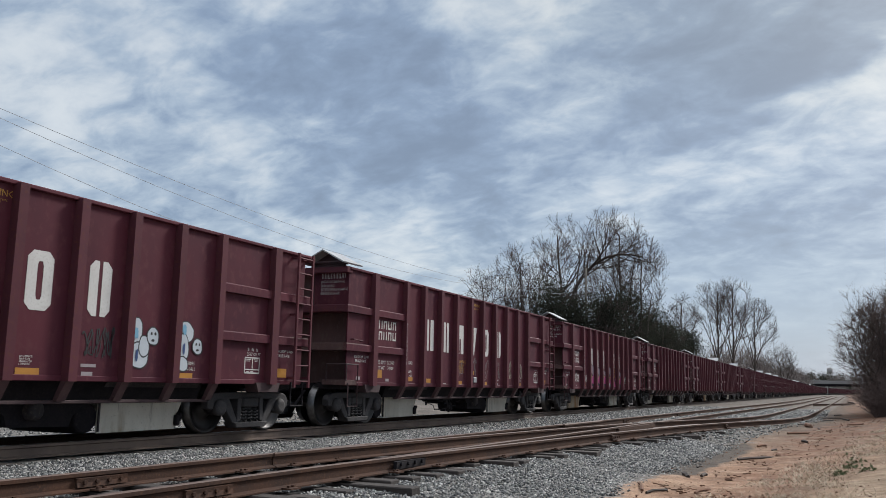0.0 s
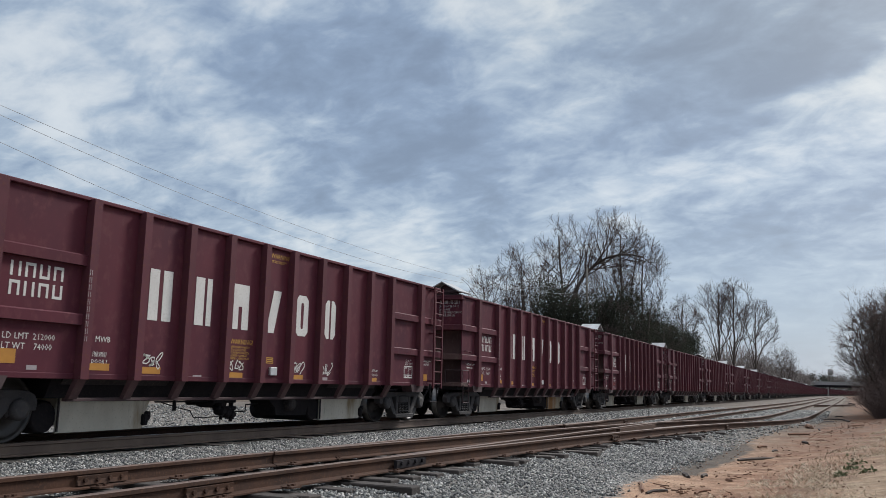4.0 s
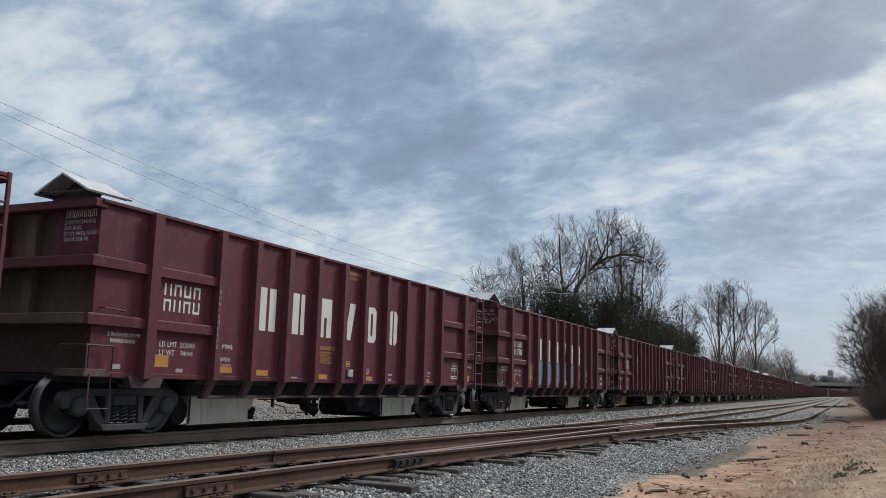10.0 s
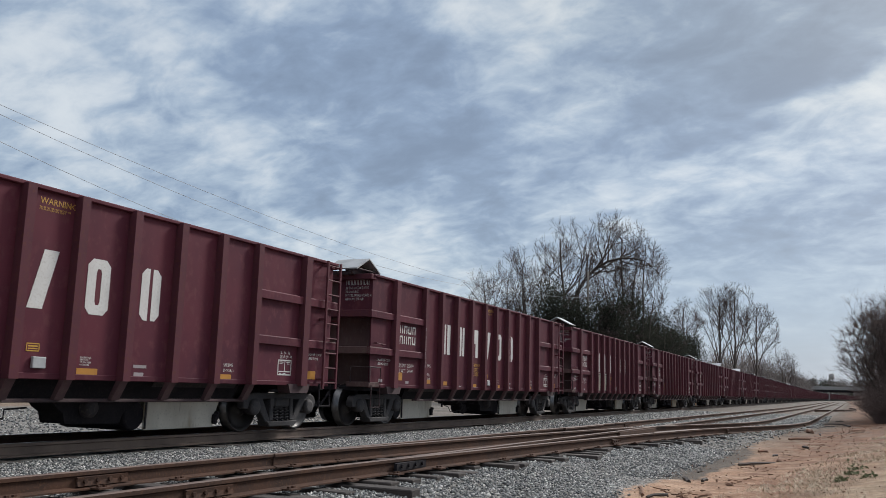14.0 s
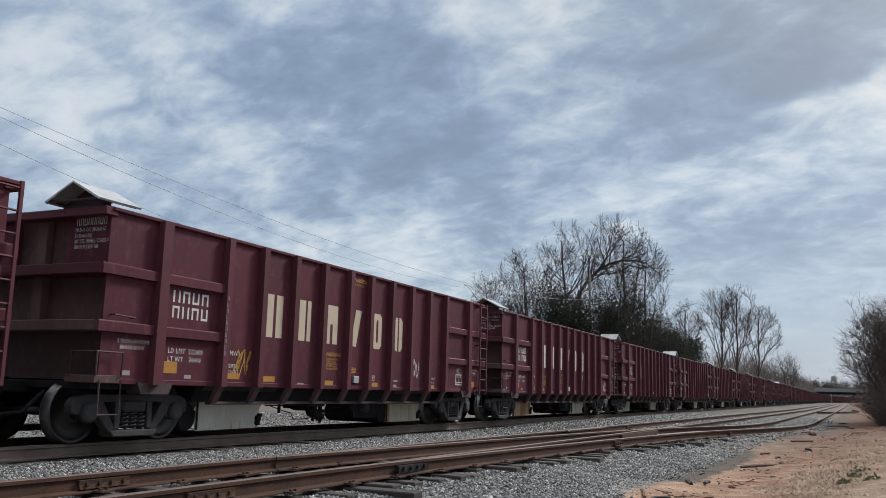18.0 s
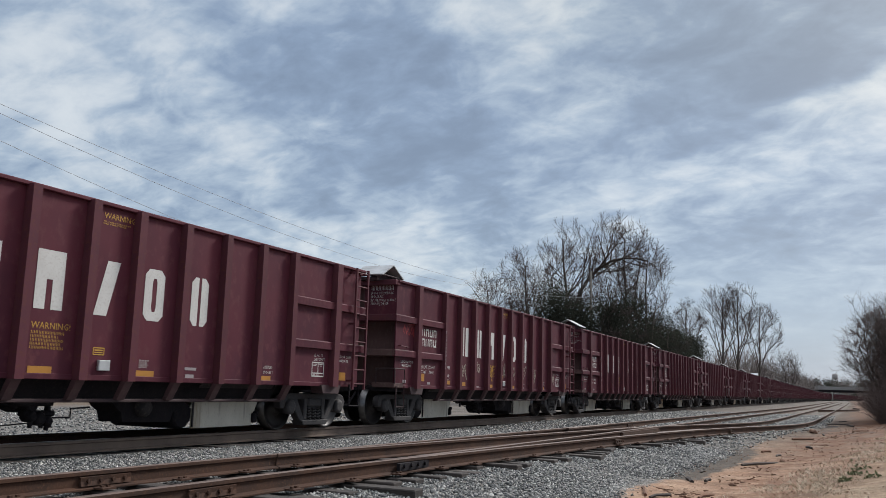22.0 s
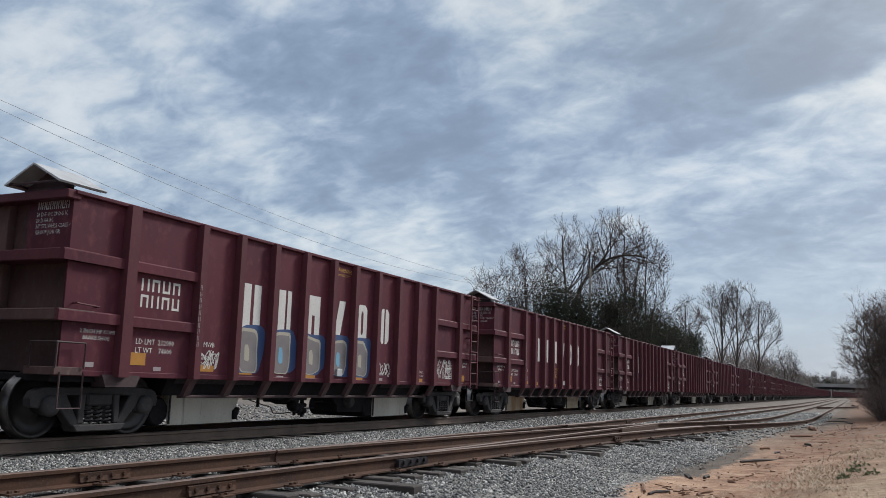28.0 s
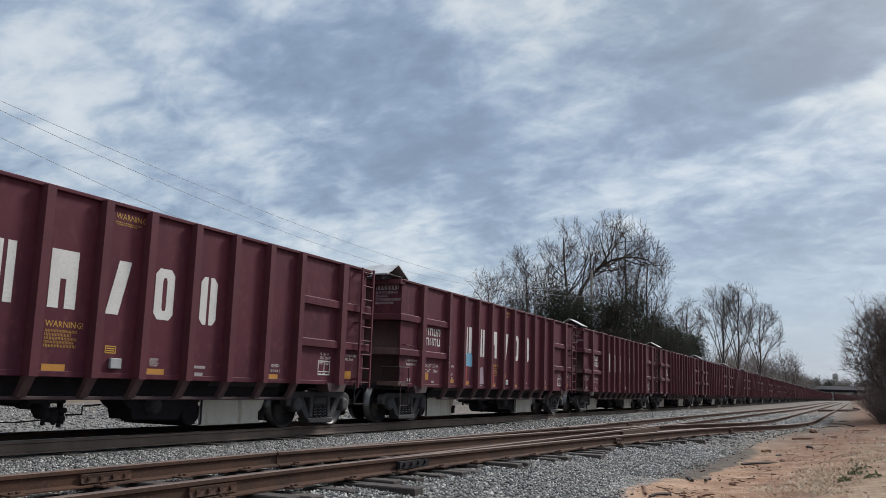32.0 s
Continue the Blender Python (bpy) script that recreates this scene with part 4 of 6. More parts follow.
def build_car(near=True):
    """One gondola car. Near cars have every piece; those that stay far off keep the larger ones."""
    sides = (1, -1)
    car = new("gondola_car")
    for s in sides:
        bm = bmesh.new()
        a, b = sorted((s * SHEET, s * (SHEET - 0.03)))
        box(bm, a, b, -END, END, SILL - 0.03, TOP - 0.02)
        part("side_sheet", bm, OXIDE, car)
        bm = bmesh.new()
        a, b = sorted((s * (SHEET - 0.10), s * (SHEET + 0.055)))
        box(bm, a, b, -END - 0.01, END + 0.15, TOP - 0.06, TOP, 0.012)
        part("top_chord", bm, OXIDE, car)
        bm = bmesh.new()
        a, b = sorted((s * (SHEET - 0.08), s * (SHEET + 0.012)))
        box(bm, a, b, -END, END, SILL - 0.05, SILL + 0.03, 0.008)
        part("side_sill", bm, OXIDE, car)
    bm = bmesh.new()
    box(bm, -SHEET + 0.03, SHEET - 0.03, -END + 0.45, END - 0.45, SILL, SILL + 0.05)
    part("floor", bm, UNDER, car)
    # ribs
    bm = bmesh.new()
    prism(bm, [(0.0, -0.082), (RIB_DEEP, -0.072), (RIB_DEEP, 0.072), (0.0, 0.082)], "z", SILL - 0.05, TOP - 0.03)
    rib = part("rib", bm, OXIDE_RIB, car)
    bm = bmesh.new()
    prism(bm, [(0.0, -0.115), (RIB_DEEP, -0.10), (RIB_DEEP, 0.10), (0.0, 0.115)], "z", SILL - 0.05, TOP - 0.03)
    wide = part("rib", bm, OXIDE_RIB, car)
    placed = set()
    for i, y in enumerate(RIBS):
        for s in (1,):
            src = wide if i in (0, 11) else rib
            m = pose(s * SHEET, y, 0, 0, 0, 0 if s > 0 else 180)
            if src not in placed:
                placed.add(src)
                src.matrix_basis = m
            else:
                again(src, m)
    if near:
        bm = bmesh.new()
        for y in RIBS:
            box(bm, -SHEET - RIB_DEEP, -SHEET, y - 0.08, y + 0.08, SILL - 0.05, TOP - 0.03)
            prism(bm, [(-SHEET - RIB_DEEP + 0.01, SILL - 0.055), (-SHEET + 0.06, 0.60), (-SHEET + 0.14, 0.60), (-SHEET - 0.02, SILL - 0.055)], "y", y - 0.07, y + 0.07)
        tagged(part("rear_framing", bm, OXIDE_RIB, car), kind="stuff")
    # ledges between the end ribs and round the corners
    for lo, hi in ((RIBS[0] + 0.11, RIBS[1] - 0.07), (-END - 0.15, RIBS[0] - 0.11), (RIBS[10] + 0.07, RIBS[11] - 0.11), (RIBS[11] + 0.11, END + 0.15)):
        for z in (2.59, 1.77):
            for s in (1,):
                bm = bmesh.new()
                prism(bm, [(s * SHEET, z), (s * (SHEET + 0.065), z - 0.004), (s * (SHEET + 0.085), z - 0.024), (s * (SHEET + 0.085), z - 0.16), (s * SHEET, z - 0.16)], "y", lo, hi)
                part("ledge", bm, OXIDE, car)
    # ends: an upper panel flush with the sides, stepped back below each ledge
    for s in sides:
        e = s * END
        for z0, z1, back in ((2.55, TOP - 0.03, 0.22), (1.72, 2.45, 0.22), (SILL, 1.66, 0.30)):
            bm = bmesh.new()
            a, b = sorted((e - s * back, e - s * (back + 0.03)))
            box(bm, -SHEET + 0.03, SHEET - 0.03, a, b, z0, z1)
            part("end_panel", bm, DUSTY_END, car)
        if near:
            for x0, x1 in ((0.57, SHEET - 0.031), (-SHEET + 0.031, -0.57)):
                bm = bmesh.new()
                a, b = sorted((e - s * 0.03, e - s * 0.22))
                box(bm, x0, x1, a, b, 2.56, TOP - 0.10, 0.01)
                part("corner_panel", bm, OXIDE, car)
            bm = bmesh.new()
            for z0, z1 in ((2.56, TOP - 0.10), (1.73, 2.44)):
                a, b = sorted((e - s * 0.08, e - s * 0.22))
                box(bm, -0.10, 0.10, a, b, z0, z1, 0.01)
            part("end_post", bm, DUSTY_END, car)
        for z in (2.59, 1.77):
            bm = bmesh.new()
            a, b = sorted((e - s * 0.48, e + s * 0.15))
            box(bm, -SHEET - 0.08, SHEET + 0.08, a, b, z - 0.16, z, 0.012)
            part("end_ledge", bm, OXIDE_RIB if z > 2 else DUSTY_END, car)
        bm = bmesh.new()
        a, b = sorted((e - s * 0.10, e + s * 0.14))
        box(bm, -SHEET - 0.03, SHEET + 0.03, a, b, TOP - 0.13, TOP - 0.005, 0.012)
        part("end_chord", bm, OXIDE_RIB, car)
        bm = bmesh.new()
        a, b = sorted((e - s * 1.3, e + s * 0.02))
        box(bm, -1.35, 1.35, a, b, SILL - 0.13, SILL - 0.02, 0.01)
        part("end_sill", bm, UNDER, car)
        bm = bmesh.new()
        a, b = sorted((e - s * 0.6, e + s * 0.45))
        box(bm, -0.09, 0.09, a, b, 0.72, 0.90, 0.02)
        a, b = sorted((e + s * 0.42, e + s * 0.765))
        box(bm, -0.15, 0.15, a, b, 0.66, 0.95, 0.05)
        part("coupler", bm, UNDER, car)
        if near:
            bm = bmesh.new()
            rod(bm, [(0.45, e, 0.75), (0.45, e + s * 0.35, 0.45), (0.3, e + s * 0.76, 0.4)], 0.03, 6)
            part("air_hose", bm, UNDER, car)
    # below the sill: gussets, lower sill, hopper and discharge chutes
    bm = bmesh.new()
    prism(bm, [(SHEET + RIB_DEEP - 0.01, SILL), (SHEET - 0.06, 0.60), (SHEET - 0.14, 0.60), (SHEET + 0.02, SILL)], "y", -0.074, 0.074)
    gus = part("gusset", bm, GUSSET, car)
    k = 0
    for y in RIBS[1:11]:
        for s in (1,):
            m = pose(0, y, 0, 0, 0, 0 if s > 0 else 180)
            if k == 0:
                gus.matrix_basis = m
            else:
                again(gus, m)
            k += 1
    for s in sides:
        bm = bmesh.new()
        a, b = sorted((s * (SHEET - 0.22), s * (SHEET - 0.11)))
        box(bm, a, b, -4.55, 4.55, 0.565, 0.615, 0.01)
        part("lower_sill", bm, GRIME, car)
        bm = bmesh.new()
        prism(bm, [(s * 1.16, SILL), (s * 0.92, 0.60), (s * 0.89, 0.60), (s * 1.13, SILL)], "y", -4.42, -2.30)
        part("slope_sheet", bm, DUSTY, car)
        bm = bmesh.new()
        prism(bm, [(s * 1.16, SILL), (s * 0.92, 0.60), (s * 0.89, 0.60), (s * 1.13, SILL)], "y", 2.55, 4.62)
        part("slope_sheet", bm, DUSTY, car)
        for y in (-6.02, 6.02):
            bm = bmesh.new()
            a, b = sorted((s * (SHEET - 0.22), s * (SHEET + 0.05)))
            prism(bm, [(y - 0.37, SILL - 0.02), (y + 0.37, SILL - 0.02), (y + 0.29, SILL - 0.19), (y - 0.29, SILL - 0.19)], "x", a, b)
            part("jacking_pad", bm, GRIME, car)
    bm = bmesh.new()
    box(bm, -0.30, 0.30, -END + 0.4, END - 0.4, 0.62, SILL, 0.02)
    part("centre_sill", bm, UNDER, car)
    bm = bmesh.new()
    prism(bm, [(-1.12, SILL), (1.12, SILL), (0.98, 0.60), (-0.98, 0.60)], "y", -4.6, 4.7)
    part("hopper_wall", bm, UNDER, car)
    bm = bmesh.new()
    prism(bm, [(0.85, 0.60), (0.98, 0.47), (1.10, 0.40), (1.15, 0.24), (2.20, 0.22), (2.26, 0.38), (2.42, 0.44), (2.46, 0.60)], "x", 0.30, 0.80)
    part("hopper", bm, UNDER, car)
    bm = bmesh.new()
    lathe(bm, [(0.30, 0.10), (0.36, 0.14), (0.90, 0.14), (0.96, 0.09)], 14, "x", (0, 1.52, 0.46))
    part("air_reservoir", bm, DUSTY, car)
    for y0, y1 in ((-4.19, -2.40), (2.74, 4.52)):
        for s in sides:
            bm = bmesh.new()
            # a folded plate, its trailing edge turned out and slanting
            prism(bm, [(y0, 0.10), (y1 - 0.10, 0.11), (y1 - 0.02, 0.24), (y1 - 0.04, 0.36), (y1 + 0.09, 0.62), (y0 + 0.01, 0.62)], "x", *sorted((s * 0.76, s * 0.79)))
            a, b = sorted((s * 0.75, s * 0.83))
            box(bm, a, b, y0 - 0.02, y1 + 0.10, 0.60, 0.64, 0.008)
            plate = part("chute_plate", bm, CHUTE, car, "pale worn steel discharge chute")
            bm = bmesh.new()
            a, b = sorted((s * 0.74, s * 0.86))
            box(bm, a, b, y1 - 0.12, y1 - 0.02, 0.16, 0.34, 0.02)
            box(bm, a, b, y1 - 0.06, y1 + 0.03, 0.30, 0.38, 0.02)
            part("chute_latch", bm, UNDER, car)
            if s > 0 and near:
                bm = bmesh.new()
                box(bm, 0.79, 0.815, y0, y0 + 0.025, 0.12, 0.62)
                part("chute_rib", bm, DUSTY, plate)
        for ye, r, z in ((y0 - 0.19, 0.235, 0.33), (y1 + 0.05, 0.09, 0.30)):
            bm = bmesh.new()
            lathe(bm, [(-0.74, r * 0.9), (-0.70, r), (0.72, r), (0.76, r * 0.88)], 12, "x", (0, ye, z))
            part("chute_roller", bm, UNDER, car)
    # brake gear
    bm = bmesh.new()
    lathe(bm, [(0.30, 0.07), (0.4, 0.095), (0.86, 0.095), (0.92, 0.07)], 12, "x", (0, -0.62, 0.50))
    lathe(bm, [(0.30, 0.06), (0.84, 0.06), (0.9, 0.04)], 10, "x", (0, -0.88, 0.51))
    box(bm, 0.5, 0.95, -0.95, -0.30, 0.50, 0.62, 0.02)
    box(bm, 0.78, 0.86, -0.34, -0.26, 0.30, 0.56, 0.02)
    box(bm, 0.80, 0.86, -0.33, -0.28, 0.16, 0.26, 0.01)
    for y, z, r in ((-0.48, 0.33, 0.10), (-0.62, 0.36, 0.08), (-0.34, 0.29, 0.07)):
        lathe(bm, [(0.72, r * 0.7), (0.76, r), (0.90, r), (0.95, r * 0.6)], 9, "x", (0, y, z))
    box(bm, 0.72, 0.9, -0.72, -0.22, 0.36, 0.44, 0.02)
    for y in (-0.58, -0.40, -0.26):
        box(bm, 0.80, 0.86, y - 0.025, y + 0.025, 0.20, 0.36, 0.01)
    part("brake_valve", bm, UNDER, car)
    bm = bmesh.new()
    rod(bm, [(0.85, -2.3, 0.53), (0.85, -1.0, 0.53)], 0.014, 5)
    rod(bm, [(0.70, -2.3, 0.585), (0.70, 0.4, 0.575)], 0.014, 5)
    rod(bm, [(0.9, -2.2, 0.52), (0.9, -1.75, 0.42), (0.9, -1.5, 0.38), (0.9, -1.4, 0.26), (0.9, -1.1, 0.25), (0.9, -0.6, 0.28)], 0.010, 5)
    rod(bm, [(0.88, -0.25, 0.34), (0.88, 0.05, 0.34), (0.88, 0.05, 0.46), (0.88, 0.4, 0.48)], 0.014, 5)
    box(bm, 0.83, 0.87, -1.86, -1.81, 0.38, 0.6)
    part("brake_rod", bm, UNDER, car)
    # load: dark crushed stone that just reaches the rim
    bm = bmesh.new()
    bmesh.ops.create_grid(bm, x_segments=6, y_segments=70 if near else 20, size=1)
    for v in bm.verts:
        x, y = v.co.x * (SHEET - 0.04), v.co.y * (END - 0.15)
        v.co = (x, y, 3.31 + 0.15 * noise.noise((x * 2.1, y * 2.1, 7)) + 0.06 * noise.noise((x * 6, y * 6, 3)) + 0.08 * (1 - (x / SHEET) ** 2))
    part("load", bm, LOAD, car, "dark crushed-stone load level with the rim")
    # peaked cover plates over the leading end
    y0, y1, xm, half = -END - 0.27, -END + 0.56, COVER_X, 0.55
    for u in (-1, 1):
        bm = bmesh.new()
        prism(bm, [(xm, TOP + 0.37), (xm + u * half, TOP + 0.09), (xm + u * (half - 0.02), TOP + 0.065), (xm, TOP + 0.345)], "y", y0, y1)
        part("cover_plate", bm, PLATE, car, "grey peaked steel cover plate")
    bm = bmesh.new()
    prism(bm, [(xm - half + 0.06, TOP + 0.06), (xm + half - 0.06, TOP + 0.06), (xm, TOP + 0.325)], "y", y0 + 0.30, y0 + 0.32)
    for u in (-1, 1):
        rod(bm, [(xm + u * 0.45, y0 + 0.02, TOP + 0.10), (xm + u * 0.45, y1 - 0.02, TOP + 0.10)], 0.02, 5)
        box(bm, xm + u * 0.34 - 0.03, xm + u * 0.34 + 0.03, y0 + 0.34, y0 + 0.40, TOP - 0.05, TOP + 0.14)
    rod(bm, [(xm - 0.5, y0 + 0.05, TOP + 0.09), (xm + 0.5, y0 + 0.05, TOP + 0.09)], 0.018, 5)
    box(bm, xm - 0.40, xm + 0.40, y0 + 0.22, y1 - 0.10, TOP - 0.03, TOP + 0.05, 0.01)
    part("cover_frame", bm, GRIME, car)
    if not near:
        bm = bmesh.new()
        yl = END - 0.28
        for dy in (-0.22, 0.22):
            box(bm, SHEET + 0.13, SHEET + 0.17, yl + dy - 0.025, yl + dy + 0.025, SILL - 0.08, TOP - 0.02)
        part("ladder", bm, OXIDE_RIB, car)
    else:
        climbing_gear(car)
    markings(car, near)
    t1 = build_truck(car, near)
    t2 = copy_thing(t1, pose(0, 6.07, 0))
    t1.matrix_basis = pose(0, -5.99, 0)
    return tagged(car, "oxide-red ribbed steel gondola car with white painted blocks", "railway car", "freight train")


def climbing_gear(car):
    for s in (1, -1):
        yl = s * (END - 0.19)
        lad = bmesh.new()
        for dy in (-0.24, 0.24):
            box(lad, s * (SHEET + 0.15) - 0.02, s * (SHEET + 0.15) + 0.02, yl + dy - 0.025, yl + dy + 0.025, SILL - 0.10, TOP - 0.02)
            for z in (1.0, 2.2, 3.3):
                a, b = sorted((s * SHEET, s * (SHEET + 0.15)))
                box(lad, a, b, yl + dy - 0.02, yl + dy + 0.02, z - 0.02, z + 0.02)
        ladder = part("ladder", lad, OXIDE_RIB, car)
        bm = bmesh.new()
        rod(bm, [(s * (SHEET + 0.15), -0.235, 0), (s * (SHEET + 0.15), 0.235, 0)], 0.016, 5)
        rung = part("rung", bm, OXIDE_RIB, ladder)
        rung.matrix_basis = pose(0, yl, SILL + 0.02)
        for i in range(1, 9):
            again(rung, pose(0, yl, SILL + 0.02 + i * 0.295), ladder)
        bm = bmesh.new()
        x = s * (SHEET + 0.05)
        rod(bm, [(x, yl - 0.2, SILL), (x, yl - 0.2, 0.48), (x, yl + 0.2, 0.48), (x, yl + 0.2, SILL)], 0.02, 5)
        part("stirrup_step", bm, UNDER, car)
        # grab iron, corner platform, its railing and the step at the other corner
        yf = -s * (END - 0.30)
        x = s * (SHEET + 0.08)
        bm = bmesh.new()
        rod(bm, [(s * SHEET, yf - 0.16, 1.86), (x, yf - 0.16, 1.86), (x, yf + 0.24, 1.84), (s * SHEET, yf + 0.24, 1.84)], 0.013, 5)
        part("grab_iron", bm, OXIDE_RIB, car)
        corner, side_end, rear = -s * (END + 0.12), -s * (END - 0.36), s * 1.05
        a, b = sorted((s * 0.95, s * (SHEET + 0.06)))
        c, d = sorted((corner, side_end))
        bm = bmesh.new()
        box(bm, a, b, c, d, SILL - 0.04, SILL + 0.07, 0.008)
        platform = part("corner_platform", bm, DUSTY_END, car)
        bm = bmesh.new()
        rod(bm, [(rear, corner, SILL + 0.05), (rear, corner, 1.32), (x, corner, 1.32), (x, side_end, 1.32), (x, side_end, SILL + 0.05)], 0.015, 5)
        rod(bm, [(x, corner, 1.32), (x, corner, SILL + 0.05)], 0.015, 5)
        part("railing", bm, GRIME, platform)
        bm = bmesh.new()
        rod(bm, [(x, corner + s * 0.08, SILL), (x, corner + s * 0.08, 0.44), (x, side_end, 0.44), (x, side_end, SILL)], 0.014, 5)
        part("stirrup_step", bm, GRIME, car)


def bars(car, rows, y, z, w, h, material, name="stencil"):
    """Lines of plain bars where stencilled marks stand: pairs of uprights, some closed above or below."""
    bm = bmesh.new()
    pitch = w / max(rows)
    for r, n in enumerate(rows):
        for i in range(n):
            u, v, s, e = i * pitch, -r * h * 1.3, pitch * 0.17, pitch * 0.72
            strokes = [(u, u + s, v, v + h), (u + e - s, u + e, v, v + h)]
            kind = (i * 5 + r * 3) % 4
            if kind != 0 and h > 0.1:
                strokes.append((u + s, u + e - s, v + h - s, v + h) if kind % 2 else (u + s, u + e - s, v, v + s))
            for x0, x1, y0, y1 in strokes:
                shape(bm, [(x0, y0), (x1, y0), (x1, y1), (x0, y1)])
    ob = part(name, bm, material, car)
    ob.matrix_basis = on_side(y, z)
    return tagged(ob, kind="stuff")


def block_outline(i):
    """Six plain tall shapes, each about 0.44 by 0.79 m, as lists of polygons."""
    w, h = 0.44, 0.79
    if i == 0:
        return [[(0, 0), (0.165, 0), (0.165, h), (0, h)], [(0.235, 0), (w - 0.04, 0), (w - 0.04, h), (0.235, h)]]
    if i == 1:
        return [[(0, 0), (0.20, 0), (0.20, h), (0, h)], [(0.26, 0), (0.38, 0), (0.38, h), (0.26, h)]]
    if i == 2:
        return [[(0, 0), (0.16, 0), (0.16, 0.40), (0, 0.40)], [(0, 0.40), (0.42, 0.40), (0.42, h), (0, h)], [(0.25, 0), (0.42, 0), (0.42, 0.40), (0.25, 0.40)]]
    if i == 3:
        return [[(0, 0), (0.22, 0), (0.40, h), (0.18, h)]]
    c = 0.09
    if i == 4:
        o = [(c, 0), (w - c, 0), (w, c), (w, h - c), (w - c, h), (c, h), (0, h - c), (0, c)]
        n = [(0.17 + u * 0.10 / w, 0.14 + v * 0.51 / h) for u, v in o]
        return [[o[k], o[(k + 1) % 8], n[(k + 1) % 8], n[k]] for k in range(8)]
    return [[(c, 0), (0.18, 0), (0.18, h), (c, h), (0, h - c), (0, c)], [(0.25, 0), (w - c, 0), (w, c), (w, h - c), (w - c, h), (0.25, h)]]


def rect(name, car, y, z, w, h, material, label=""):
    bm = bmesh.new()
    shape(bm, [(0, 0), (w, 0), (w, h), (0, h)])
    ob = part(name, bm, material, car, label)
    ob.matrix_basis = on_side(y, z)
    return ob


def markings(car, near):
    # six tall white blocks, one on each middle panel
    for i in range(6):
        bm = bmesh.new()
        for poly in block_outline(i):
            shape(bm, poly)
        y, w = ((-3.27, 0.50), (-2.22, 0.41), (-1.26, 0.46), (-0.26, 0.44), (0.69, 0.42), (1.73, 0.41))[i]
        part("white_block", bm, WHITE, car).matrix_basis = on_side(y, 1.785) @ Matrix.Diagonal((w / (0.40, 0.38, 0.42, 0.40, 0.44, 0.44)[i], 1, 1, 1))
    bars(car, [4, 4], -5.73, 2.17, 0.90, 0.19, WHITE)
    for y, z, w, h in ((-5.86, 1.055, 0.33, 0.185), (-4.35, 1.0, 0.40, 0.10), (-3.30, 0.975, 0.39, 0.10), (-1.25, 0.94, 0.38, 0.10), (0.65, 0.945, 0.37, 0.09), (3.70, 0.93, 0.30, 0.10)):
        rect("reflector", car, y, z, w, h, YELLOW)
    if not near:
        return
    bars(car, [1] * 10, RIBS[1], 2.28, 0.06, 0.078, FADED).matrix_basis = on_side(RIBS[1] - 0.062, 2.30, RIB_DEEP + 0.004)
    writing("weight_stencil", "LD LMT  212000", 0.118, WHITE, car, on_side(-5.76, 1.37))
    writing("weight_stencil", "LT WT    74000", 0.118, WHITE, car, on_side(-5.76, 1.24))
    writing("mark_stencil", "MWB", 0.12, WHITE, car, on_side(-4.25, 1.40))
    bars(car, [6], -4.27, 1.19, 0.26, 0.07, WHITE)
    writing("door_stencil", "DOOR 3", 0.08, WHITE, car, on_side(-4.29, 1.10))
    writing("brake_stencil", "2 INCH HF COMP", 0.085, WHITE, car, on_side(-6.82, 1.47))
    writing("brake_stencil", "BRAKE SHOE", 0.085, WHITE, car, on_side(-6.76, 1.38))
    writing("warning_stencil", "WARNING!", 0.125, YPAINT, car, on_side(-0.21, 3.18))
    writing("warning_stencil", "WARNING!", 0.125, YPAINT, car, on_side(-1.26, 1.53))
    bars(car, [11, 9, 11, 10, 11], -1.25, 1.46, 0.54, 0.038, YPAINT)
    bars(car, [12, 10], -0.21, 3.12, 0.52, 0.022, YPAINT)
    for y, w, h, z in ((-2.16, 0.21, 0.055, 0.92), (1.70, 0.27, 0.045, 1.07), (1.72, 0.20, 0.055, 0.95), (-5.35, 0.16, 0.06, 0.98), (-6.70, 0.18, 0.07, 1.0)):
        rect("faded_patch", car, y, z, w, h, FADED)
    bars(car, [6, 5, 6, 5], 0.70, 1.17, 0.2, 0.025, WHITE)
    bars(car, [6], 3.78, 1.16, 0.26, 0.055, WHITE)
    writing("door_stencil", "DOOR 1", 0.075, WHITE, car, on_side(3.78, 1.07))
    # a small document box with a yellow frame above it
    bm = bmesh.new()
    box(bm, 0, 0.05, -0.02, 0.19, 0.0, 0.15, 0.008)
    holder = part("document_box", bm, PLATE, car, "small grey sheet-metal document box")
    holder.matrix_basis = pose(SHEET, -0.09, 1.01)
    bm = bmesh.new()
    for x0, x1, y0, y1 in ((0, 0.21, 0, 0.015), (0, 0.21, 0.095, 0.11), (0, 0.015, 0, 0.11), (0.195, 0.21, 0, 0.11), (0.03, 0.18, 0.06, 0.08), (0.03, 0.18, 0.03, 0.045)):
        shape(bm, [(x0, y0), (x1, y0), (x1, y1), (x0, y1)])
    tagged(part("stencil", bm, YPAINT, car), kind="stuff").matrix_basis = on_side(-0.20, 1.225)

    # the boxed inspection table near the trailing end
    bm = bmesh.new()
    for x0, x1, y0, y1 in ((0, 0.44, 0, 0.022), (0, 0.44, 0.268, 0.29), (0, 0.022, 0, 0.29), (0.418, 0.44, 0, 0.29), (0.215, 0.235, 0.07, 0.29), (0, 0.44, 0.06, 0.08)):
        shape(bm, [(x0, y0), (x1, y0), (x1, y1), (x0, y1)], 0.0)
